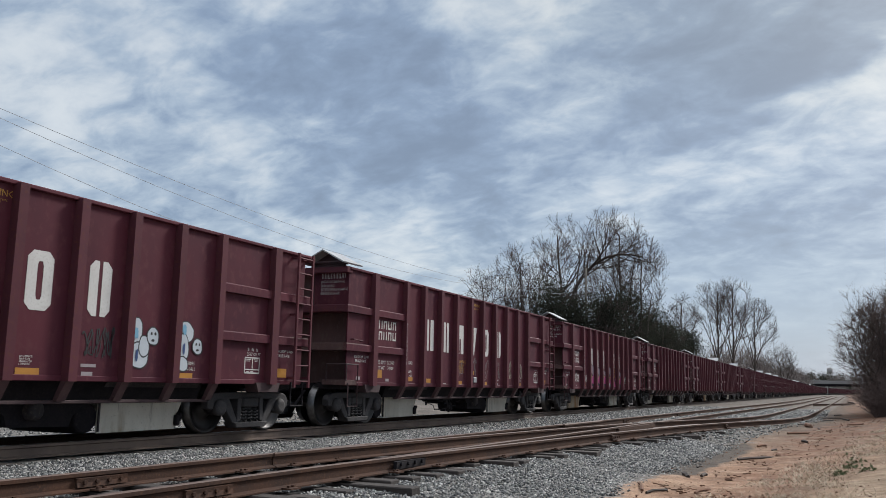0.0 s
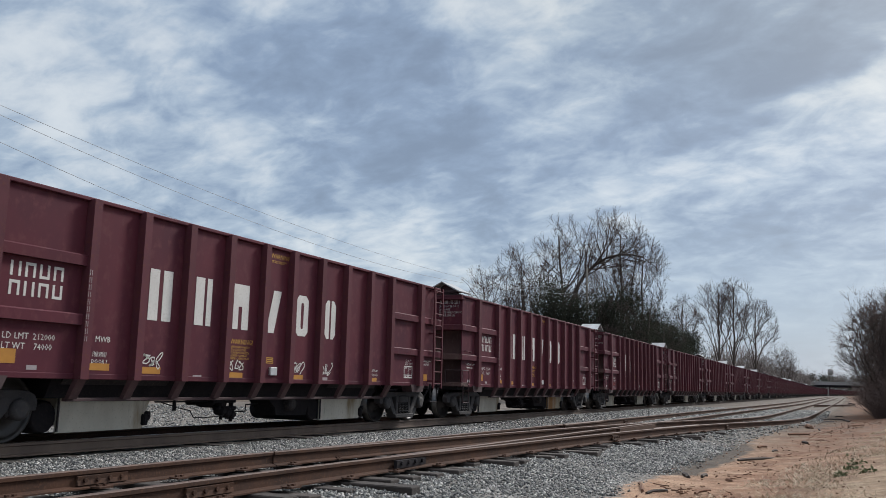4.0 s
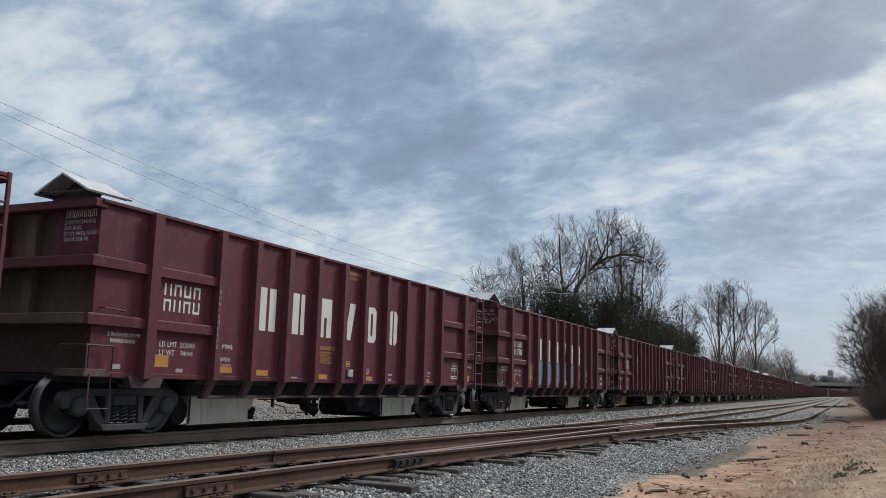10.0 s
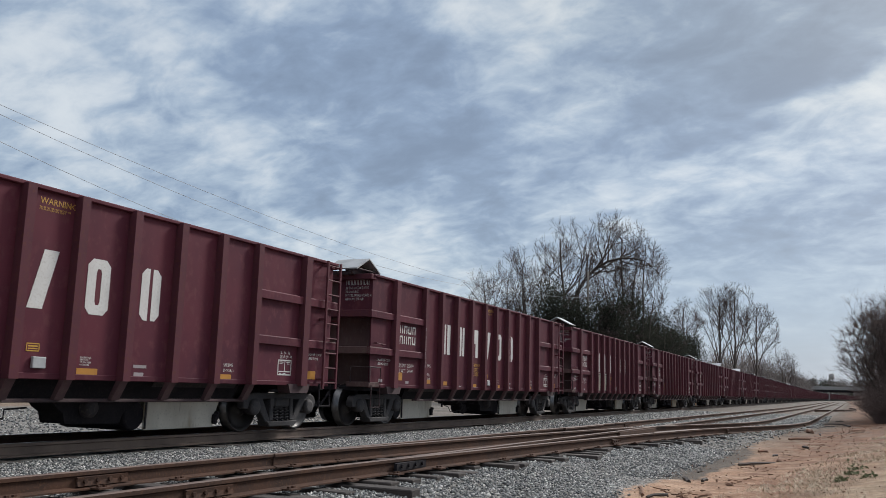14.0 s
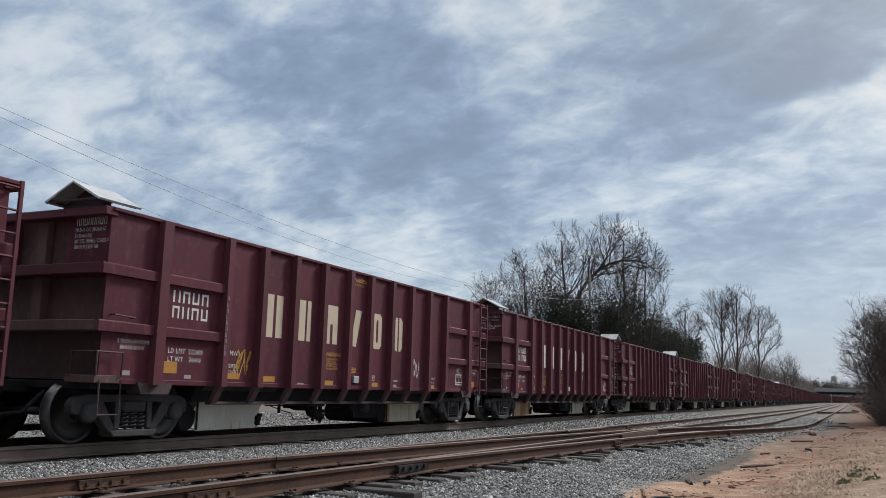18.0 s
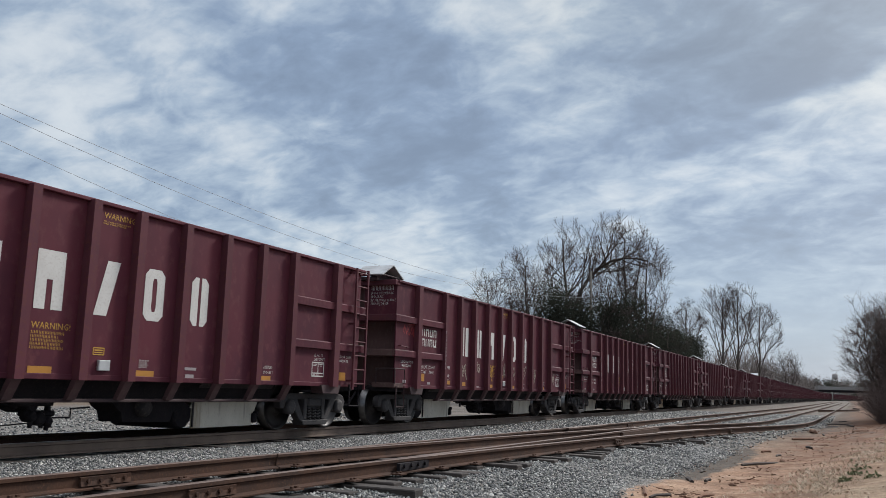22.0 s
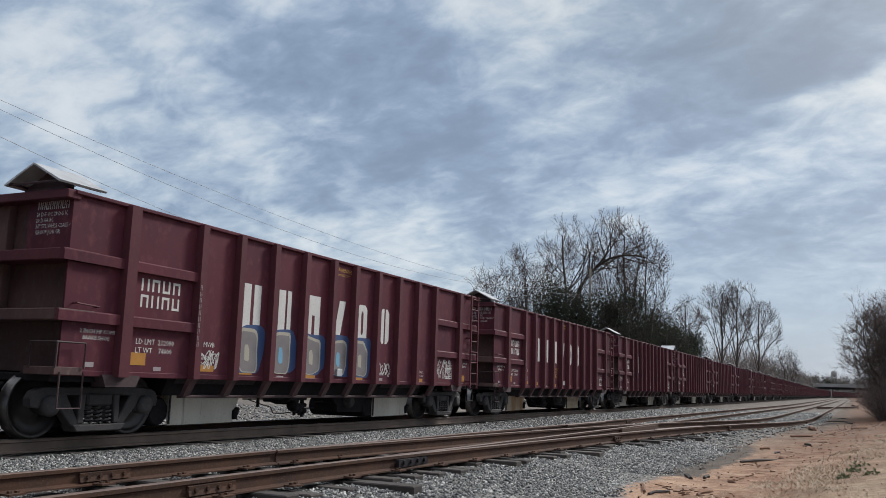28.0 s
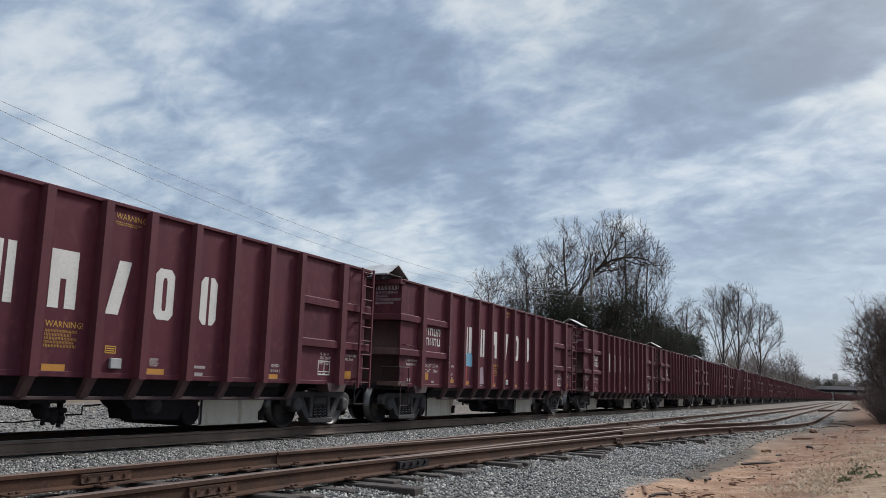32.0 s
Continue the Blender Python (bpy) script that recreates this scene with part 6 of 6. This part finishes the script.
def ramify(rng, stems, env, levels, reach, ratio, spread, lift, thick, fork):
    """Limbs along the given lines, then branches that fork level by level inside the crown's ellipsoids."""
    e = np.array(env, float)

    def outside(p):
        k = np.array((1, 0.8, 1))
        return np.min(np.stack([(((p - b[0:3]) * k / np.array((b[3], b[3], b[4]))) ** 2).sum(1) for b in e]), 0)

    wood, fine, P, D, R = [], [], [], [], []
    for line, r in stems:
        line = np.array(line, float)
        n = len(line) - 1
        for i in range(n):
            ra, rb = r * (1 - 0.72 * i / n), r * (1 - 0.72 * (i + 1) / n)
            wood.append(np.array([[*line[i], *line[i + 1], ra, rb]]))
            if i + 1 > 0.38 * n:
                for k in range(fork + (2 if i == n - 1 else 0)):
                    P.append(line[i + 1] + (line[i] - line[i + 1]) * (rng.uniform(0, 0.8) if i < n - 1 else 0.03))
                    D.append(line[i + 1] - line[i])
                    R.append(rb * 0.62)
    P, D, R = np.array(P), unit(np.array(D)), np.array(R)[:, None]
    D = turned(rng, D, spread + 8, 12)
    Ln = reach * rng.uniform(0.6, 1.15, (len(P), 1))
    for lev in range(levels):
        last = lev == levels - 1
        out = outside(P + D * Ln)
        keep = (outside(P) < 1.2) & (out < 1.0 + 0.12 * lev)
        P, D, Ln, R = P[keep], D[keep], Ln[keep], np.maximum(R[keep], thick)
        kids = []
        steps = 3
        for s in range(steps):
            D = unit(D + rng.normal(0, 0.13, D.shape) + np.array((0, 0, lift)))
            Q, r1 = P + D * Ln / steps, np.maximum(R * (0.62 if last else 0.84), thick * (0.3 if last else 0.55))
            (wood if lev < 2 else fine).append(np.concatenate([P, Q, R, r1], 1))
            P, R = Q, r1
            tip = s == steps - 1
            if not last:
                pick = rng.uniform(0, 1, len(P)) < (1.0 if tip else 0.70)
                kids.append((P[pick], turned(rng, D[pick], 16 if tip else spread, 9), Ln[pick] * ratio * rng.uniform(0.65, 1.2, (pick.sum(), 1)), R[pick] * (0.85 if tip else 0.62)))
                if tip:
                    kids.append((P, turned(rng, D, spread, 9), Ln * ratio * rng.uniform(0.6, 1.1, (len(P), 1)), R * 0.7))
        if not last:
            P, D, Ln, R = (np.concatenate([k[i] for k in kids]) for i in range(4))
    return np.concatenate(wood), np.concatenate(fine)


def grown_tree(label, x, y, stems, env, seed, reach=3.0, levels=5, ratio=0.7, spread=38, lift=0.05, thick=0.011, fork=2, group="leafless trees"):
    rng = np.random.default_rng(seed)
    root = tagged(new("bare_tree"), label, "tree", group)
    root.location = (x, y, ground_z(x, y) - 0.1)
    wood, fine = ramify(rng, stems, env, levels, reach, ratio, spread, lift, thick, fork)
    sticks("trunk", wood, BARK, root, 5)
    sticks("crown", fine, TWIG, root, 3)
    return root


WIDE = "leafless winter tree with a wide tangled crown"
grown_tree(WIDE, -23.0, 78, [(upright(15.6, 0, -0.8), 0.24), (upright(13.5, 0.1, 1.4), 0.18), (upright(12, -0.1, -1.9), 0.15)], [(-0.2, 0, 13.2, 2.9, 4.1), (0.3, 0, 8.8, 3.0, 3.4)], 11, 3.0, 5, 0.72, 38, 0.07, 0.0140, 4)
grown_tree("leafless winter tree with a long leaning limb", -24.0, 80, [([(0, 0, 0), (0.2, 0.1, 3.5), (0.4, 0, 6.5), (0.75, 0, 9.0), (1.35, 0, 10.8), (2.2, 0, 12.1), (3.2, 0, 13.0), (4.3, 0, 13.6), (5.5, 0, 13.85), (6.7, 0, 13.8), (7.8, 0, 13.5)], 0.24),
           ([(3.2, 0, 13.0), (3.9, 0.3, 14.2), (4.3, 0.4, 15.6), (4.5, 0.5, 17.0)], 0.11), ([(2.2, 0, 12.1), (2.4, -0.3, 13.6), (2.2, -0.4, 15.2)], 0.09)],
           [(4.9, 0, 14.0, 3.2, 4.0), (7.4, 0, 13.0, 2.2, 2.8)], 12, 2.8, 5, 0.72, 40, 0.05, 0.0135, 3)
grown_tree(WIDE, -18.9, 82, [(upright(16, 0, 0.1), 0.22), (upright(13.5, 0, 1.5), 0.16), (upright(12.5, 0, -1.8), 0.14)], [(0.0, 0, 13.4, 3.0, 4.7), (0, 0, 8, 2.8, 3.2)], 13, 3.0, 5, 0.72, 36, 0.07, 0.0135, 3)
grown_tree(WIDE, -16.7, 80, [(upright(13, 0, 0.4), 0.17), (upright(10, 0, 1.3), 0.12)], [(0.3, 0, 11.2, 2.5, 4.2)], 14, 2.5, 5, 0.72, 36, 0.06, 0.0135, 3)
grown_tree(WIDE, -26.0, 75, [(upright(11.5, 0, -0.4), 0.20), (upright(10, 0, 1.5), 0.15), (upright(9.5, 0, -2.0), 0.14)], [(-0.3, 0, 9.9, 2.8, 4.3)], 15, 2.7, 5, 0.72, 40, 0.06, 0.0140, 4)
grown_tree(WIDE, -29.2, 76, [(upright(10.5, 0, -1.4), 0.18), (upright(9, 0, 1.0), 0.14), (upright(8, 0, -3.0), 0.13)], [(-0.9, 0, 8.9, 3.0, 4.2)], 16, 2.7, 5, 0.72, 40, 0.05, 0.0140, 4)
grown_tree(WIDE, -21.0, 88, [(upright(12, 0, 0.5), 0.18), (upright(10, 0, -2.0), 0.14)], [(0, 0, 10, 3.2, 4.2)], 17, 2.6, 5, 0.72, 38, 0.06, 0.0140, 4)
grown_tree("leafless tree in brown tangles behind the cars", -19.5, 74, [(upright(8.5, 0, 0.6), 0.13), (upright(8, 0.3, -1.4), 0.10), (upright(7.5, 0, 2.0), 0.1)], [(0, 0, 6.8, 2.6, 3.0)], 18, 1.9, 5, 0.66, 44, 0.02, 0.014, 3)
for x, y, h, seed in ((-17.4, 76, 7.6, 24), (-21.2, 73, 8.2, 25), (-15.6, 84, 7.2, 26)):
    grown_tree("leafless tree in brown tangles behind the cars", x, y, [(upright(h, 0, 0.5), 0.11), (upright(h * 0.9, 0.2, -1.2), 0.09)], [(0, 0, h * 0.78, 2.3, h * 0.38)], seed, 1.8, 5, 0.66, 44, 0.02, 0.013, 2)
grown_tree("bushy leafless tree behind the cars", -18.2, 112, [(upright(12, 0, 0.3), 0.18), (upright(10, 0, 2.0), 0.14), (upright(10, 0, -1.8), 0.12)], [(0.2, 0, 9.9, 2.7, 3.7)], 19, 2.7, 5, 0.70, 42, 0.02, 0.014, 3)
TALL = "tall leafless tree with a rounded fan of upright branches"
FAN = [(upright(15.2, 0, 0.2, 7), 0.20)] + [([(0, 0, 4.6 + 0.6 * k), (0.6 * a, 0.4 * b, 7.4), (1.7 * a, 1.0 * b, 10.2), (2.7 * a, 1.6 * b, 12.4)], 0.09) for k, (a, b) in enumerate(((-1, 0.4), (1, 0.3), (-0.4, -1)))]
grown_tree(TALL, -15.4, 126, FAN, [(-0.1, 0, 11.6, 3.3, 5.2)], 21, 2.7, 5, 0.74, 26, 0.06, 0.0125, 3)
grown_tree(TALL, -13.5, 127, FAN, [(0.3, 0, 11.8, 3.1, 4.9)], 22, 2.7, 5, 0.74, 26, 0.06, 0.0125, 3)
grown_tree(TALL, -12.6, 150, [([tuple(0.92 * v for v in q) for q in line], r) for line, r in FAN], [(0.7, 0, 11.0, 2.9, 4.9)], 23, 2.6, 5, 0.74, 26, 0.06, 0.014, 3)
for i, (x, y, h) in enumerate(((-10.8, 186, 11.2), (-11.8, 215, 11.0), (-14.0, 170, 8.5), (-12.0, 240, 10.0))):
    s = h / 13
    bare_tree("leafless tree in a thicket beside the railway", x, y, [upright(7 * s), upright(6 * s, 0.2, 1.6)], [(0, 0, 8.8 * s, 3.2 * s, 4.0 * s)], 31 + i, 220, 1.2, 4, 0.010, WOOD)
for x, y, w, h, s in ((-22.0, 70, 1.3, 9.8, 31), (-20.3, 72, 2.0, 8.6, 32), (-18.6, 75, 2.2, 8.9, 33), (-17.6, 80, 2.3, 10.0, 34), (-16.6, 85, 2.2, 8.8, 35), (-15.9, 91, 2.1, 7.9, 36), (-18.6, 92, 2.6, 9.0, 38)):
    evergreen("dark evergreen tree with dense foliage", x, y, w, h, s, 40000, 0.050)
evergreen("pale green evergreen tree with drooping foliage", -17.0, 110, 2.3, 8.2, 37, 20000, 0.06)
LOW = "low bushy leafless tree on the grass bank"
for i, (x, y, r, h) in enumerate(((2.25, 47, 2.3, 5.6), (3.7, 48, 2.5, 6.2), (3.1, 52, 2.6, 6.2), (4.9, 46, 2.4, 5.9), (4.4, 56, 2.8, 6.4))):
    stems = [upright(h * 0.45, 0.25 * k - 0.3, (k - 1.5) * 0.7, 5, 0.5 * (k % 2)) for k in range(4)]
    bare_tree(LOW, x, y, stems, [(0, 0, h * 0.60, r, h * 0.42), (r * 0.1, 0, h * 0.36, r * 0.85, h * 0.28)], 41 + i, 1150, 0.55, 9, 0.0066, BUSHTWIG)
grown_tree("small leaning leafless tree on the grass bank", 1.75, 46.5, [([(0, 0, 0), (-0.1, 0, 1.2), (0.2, 0, 2.4), (0.0, 0, 3.6), (0.3, 0, 5.0)], 0.12), ([(0, 0, 1.0), (-0.7, 0, 2.4), (-1.1, 0, 3.6)], 0.06)], [(-0.5, 0, 2.7, 2.1, 1.3), (0.3, 0, 4.0, 1.5, 1.7)], 48, 1.5, 5, 0.66, 42, 0.03, 0.007, 3)
evergreen("dark evergreen shrub under leafless trees", 5.0, 50, 1.6, 3.4, 47, 3000, 0.09)


def brush():
    """Low tangled brush round the feet of the trees on the bank."""
    rng = np.random.default_rng(61)
    n = 7000
    y = 42 + 33 * rng.uniform(0, 1, n) ** 1.5
    x = 0.024 * y + 0.25 + rng.uniform(0, 1, n) ** 1.2 * 6
    root = np.stack([x, y, [ground_z(a, b) - 0.03 for a, b in zip(x, y)]], 1)
    h = rng.uniform(0.4, 1.6, n) * (0.6 + 0.4 * np.minimum((x - 0.02 * y), 2.0))
    w = rng.normal(0, 0.45, (n, 3))
    w[:, 2] = 1
    mid = root + w * (h * 0.55)[:, None]
    w2 = w + rng.normal(0, 0.5, (n, 3))
    tip = mid + w2 * (h * 0.45)[:, None]
    o = np.ones((n, 1))
    segs = np.concatenate([np.concatenate([root, mid, o * 0.011, o * 0.008], 1), np.concatenate([mid, tip, o * 0.008, o * 0.004], 1)])
    for k in range(3):
        t2 = mid + (w + rng.normal(0, 0.7, (n, 3))) * (h * 0.4)[:, None]
        segs = np.concatenate([segs, np.concatenate([mid, t2, o * 0.006, o * 0.003], 1)])
    tagged(sticks("brush", segs, BUSHTWIG), "low tangled brown brush under the bank trees", "brush", kind="stuff")


brush()


def far_wood():
    """Distant leafless woods on both sides of the line."""
    rng = np.random.default_rng(77)
    parts = []
    kinds = []
    for k in range(6):
        limbs, fine = skeleton(rng, [upright(0.55)], crown_points(rng, 34, [(0, 0, 0.62, 0.27, 0.36)]), 0.17, 1, 0.0024)
        kinds.append(np.concatenate([limbs, fine]))
    for i in range(460):
        left = i < 290
        y = rng.uniform(150, 460) if left else rng.uniform(120, 480)
        x = -16 - rng.uniform(0, 1) ** 2 * 26 if left else 12 + rng.uniform(0, 30) + (y - 120) * 0.02
        if not left and y < 200:
            x += 6
        h = rng.uniform(6, 12) * (1.0 if y < 400 else 1.15)
        if 350 <= i < 410:
            x, y = rng.uniform(-45, 60), rng.uniform(800, 860)
            h = rng.uniform(15, 22)
        elif i >= 410:
            y = rng.uniform(330, 462)
            h = rng.uniform(7, 12)
            x = MAIN_X + main_line(y)[0] - 2.6 - 0.29 * h - rng.uniform(0, 1) ** 1.5 * 9
        s = kinds[rng.integers(6)].copy()
        t = rng.uniform(0, 6.28)
        rot = np.array(((math.cos(t), -math.sin(t), 0), (math.sin(t), math.cos(t), 0), (0, 0, 1)))
        o = np.array((x, y, ground_z(x, y) - 0.1))
        s[:, 0:3], s[:, 3:6] = s[:, 0:3] @ rot.T * h + o, s[:, 3:6] @ rot.T * h + o
        s[:, 6:8] *= h * 1.2
        parts.append(s)
    tagged(sticks("far_wood", np.concatenate(parts), WOOD), "distant brown leafless winter woods along the line", "trees", kind="stuff")
    n = 160
    c = np.stack([rng.uniform(-70, 90, n), rng.uniform(815, 860, n), rng.uniform(0.5, 15.0, n)], 1)
    v, f = leaf_cloud(rng, c, 2.2, 24000, 0.5)
    v[:, 2] = np.abs(v[:, 2])
    # nearer band: added dark backing that stands in for shade under the deck
    c = np.stack([np.where(rng.uniform(0, 1, n) < 0.5, rng.uniform(-70, -17, n), rng.uniform(9, 80, n)), rng.uniform(486, 520, n), rng.uniform(0.3, 5.0, n)], 1)
    v2, f2 = leaf_cloud(rng, c, 1.5, 20000, 0.35)
    v2[:, 2] = np.abs(v2[:, 2])
    v, f = np.concatenate([v, v2]), np.concatenate([f, f2 + len(v)])
    tagged(quick_mesh("far_thicket", v, f, EVERGREEN), "distant treeline beyond the bridge, with dark leaves added as shade under its deck", "trees", kind="stuff")


far_wood()


litter()


# ---- overpass ----
POLE = mat("weathered_pole_wood", (0.16, 0.14, 0.12), (0.11, 0.10, 0.09), 0.9, 0, 2, 20, 0.3)
WIRE = mat("weathered_wire", (0.40, 0.41, 0.43), (0.34, 0.35, 0.37), 0.9, 0.0, 2, 20, 0, spec=0.05)


def overpass():
    root = tagged(new("overpass"), "pale concrete road bridge across the railway", "bridge")
    y, z = 470, 5.3
    bm = bmesh.new()
    box(bm, -70, 90, y, y + 9, z, z + 0.9, 0.02)
    part("deck", bm, CONCRETE, root)
    # black girders: the shade below the deck is put into their colour
    for yy in (y + 0.4, y + 3.2, y + 6.0, y + 8.4):
        bm = bmesh.new()
        box(bm, -17.5, 23, yy, yy + 0.3, z - 1.1, z - 0.003, 0.01)
        part("girder", bm, UNDER, root)
    for yy in (y - 0.1, y + 8.9):
        bm = bmesh.new()
        box(bm, -70, 90, yy, yy + 0.25, z + 0.9, z + 1.6, 0.02)
        part("parapet", bm, CONCRETE, root)
    for x in (-6.5,):
        bm = bmesh.new()
        box(bm, x - 0.5, x + 0.5, y + 1, y + 8, -0.5, z, 0.03)
        part("pier", bm, CONCRETE, root)
    for x0, x1 in ((-70, -17), (22, 90)):
        bm = bmesh.new()
        prism(bm, [(x0, -0.6), (x1 + (6 if x0 < 0 else 0), -0.6), (x1, z), (x0, z)] if x0 < 0 else [(x0 - 6, -0.6), (x1, -0.6), (x1, z), (x0, z)], "y", y - 3, y + 12)
        part("embankment", bm, WOOD, root)


def van():
    """A white van that crosses the bridge."""
    root = tagged(new("van"), "white delivery van on the road bridge", "van")
    bm = bmesh.new()
    prism(bm, [(-3.2, 0.5), (-3.2, 1.5), (-2.4, 1.7), (-1.7, 2.7), (3.2, 2.7), (3.2, 0.5)], "y", -1.0, 1.0)
    part("body", bm, WHITE, root)
    bm = bmesh.new()
    prism(bm, [(-2.3, 1.75), (-1.75, 2.5), (-0.9, 2.5), (-0.9, 1.75)], "y", -1.02, 1.02)
    part("window", bm, UNDER, root)
    for x in (-2.0, 2.0):
        bm = bmesh.new()
        lathe(bm, [(-1.02, 0.4), (1.02, 0.4)], 12, "y", (x, 0, 0.4))
        part("wheel", bm, UNDER, root)
    root.location = (60, 472.5, 6.2)
    return root


VAN = van()
overpass()


def water_tower():
    """A small tower over the woods far beyond the bridge."""
    root = tagged(new("water_tower"), "small grey water tower over distant woods", "water tower")
    root.location = (-9, 900, -0.5)
    bm = bmesh.new()
    lathe(bm, [(19.2, 0.4), (20.0, 2.5), (24.2, 2.5), (25.0, 0.3)], 14, "z")
    part("tank", bm, CONCRETE, root)
    for a in range(4):
        c, d = math.cos(a * math.pi / 2 + 0.5), math.sin(a * math.pi / 2 + 0.5)
        bm = bmesh.new()
        rod(bm, [(2.9 * c, 2.9 * d, -0.5), (2.1 * c, 2.1 * d, 20.2)], 0.28, 6)
        part("leg", bm, CONCRETE, root)


water_tower()


# ---- overhead wires and their pole ----
def wires():
    root = tagged(new("utility_pole"), "grey wooden utility pole with a crossarm", "utility pole")
    root.location = (-20, 74, -0.4)
    bm = bmesh.new()
    lathe(bm, [(0, 0.17), (11.8, 0.10)], 10, "z")
    part("pole", bm, POLE, root)
    bm = bmesh.new()
    box(bm, -0.35, 0.35, -0.06, 0.06, 9.4, 9.52)
    part("crossarm", bm, POLE, root)
    for c2, c1, c0 in ((0.001637, -0.12671, 9.519), (0.002634, -0.18915, 9.981), (0.003559, -0.25189, 10.006)):
        bm = bmesh.new()
        rod(bm, [(-20.0, y, c2 * y * y + c1 * y + c0) for y in (-5 + 79 * k / 36 for k in range(37))], 0.0075, 4)
        tagged(mesh_object("overhead_wire", bm, WIRE), "thin grey overhead wire hanging beside the tracks", "wire", "overhead wires")


wires()


# ---- what moves ----
RUN = (-0.179, 10.30, 20.741, 31.169, 41.53, 51.83, 62.079, 72.196, 82.39, 92.529, 102.566, 112.689, 122.694, 132.478, 142.457, 152.44, 162.41, 172.346, 182.204, 191.994,
       201.679, 211.433, 221.182, 230.844, 240.349, 249.905, 259.49, 269.07, 278.631, 288.142, 297.629, 307.07, 316.706)


def gone(t):
    """Metres that the train has run by t seconds, smoothly through its places second by second; it slows a little."""
    i = min(int(t), 31)
    u = t - i
    a, b = RUN[i], RUN[i + 1]
    m0 = (b - RUN[i - 1]) / 2 if i else b - a
    m1 = (RUN[i + 2] - a) / 2 if i < 31 else b - a
    return a * (1 + 2 * u) * (1 - u) ** 2 + m0 * u * (1 - u) ** 2 + b * u * u * (3 - 2 * u) + m1 * u * u * (u - 1)


def place(y):
    off, turn = main_line(y)
    return pose(MAIN_X + off, y, 0, 0, 0, -math.degrees(turn))


def motions():
    for k, car in enumerate(CARS):
        walk(car, [(t, place(LEAD + PITCH * (k - 1) - gone(t))) for t in range(33)])
    road = lambda x: pose(x, 472.5, 6.2)
    walk(VAN, [(0, road(75)), (18, road(75)), (20, road(50)), (22.5, road(7)), (23, road(-1)), (23.5, road(-8)), (24, road(-15)), (27, road(-58)), (29, road(-64)), (32, road(-64))])
    wheels = [w for car in CARS for w in car.children_recursive if w.name.startswith("wheelset")]
    walk(wheels[0], [(i / FPS, Matrix.Rotation(gone(i / FPS) / WHEEL_R, 4, "X")) for i in range(32 * FPS + 1)])
    roll = wheels[0].animation_data
    for w in wheels[1:]:
        w.rotation_mode = "QUATERNION"
        w.animation_data_create()
        w.animation_data.action = roll.action
        w.animation_data.action_slot = roll.action_slot


motions()
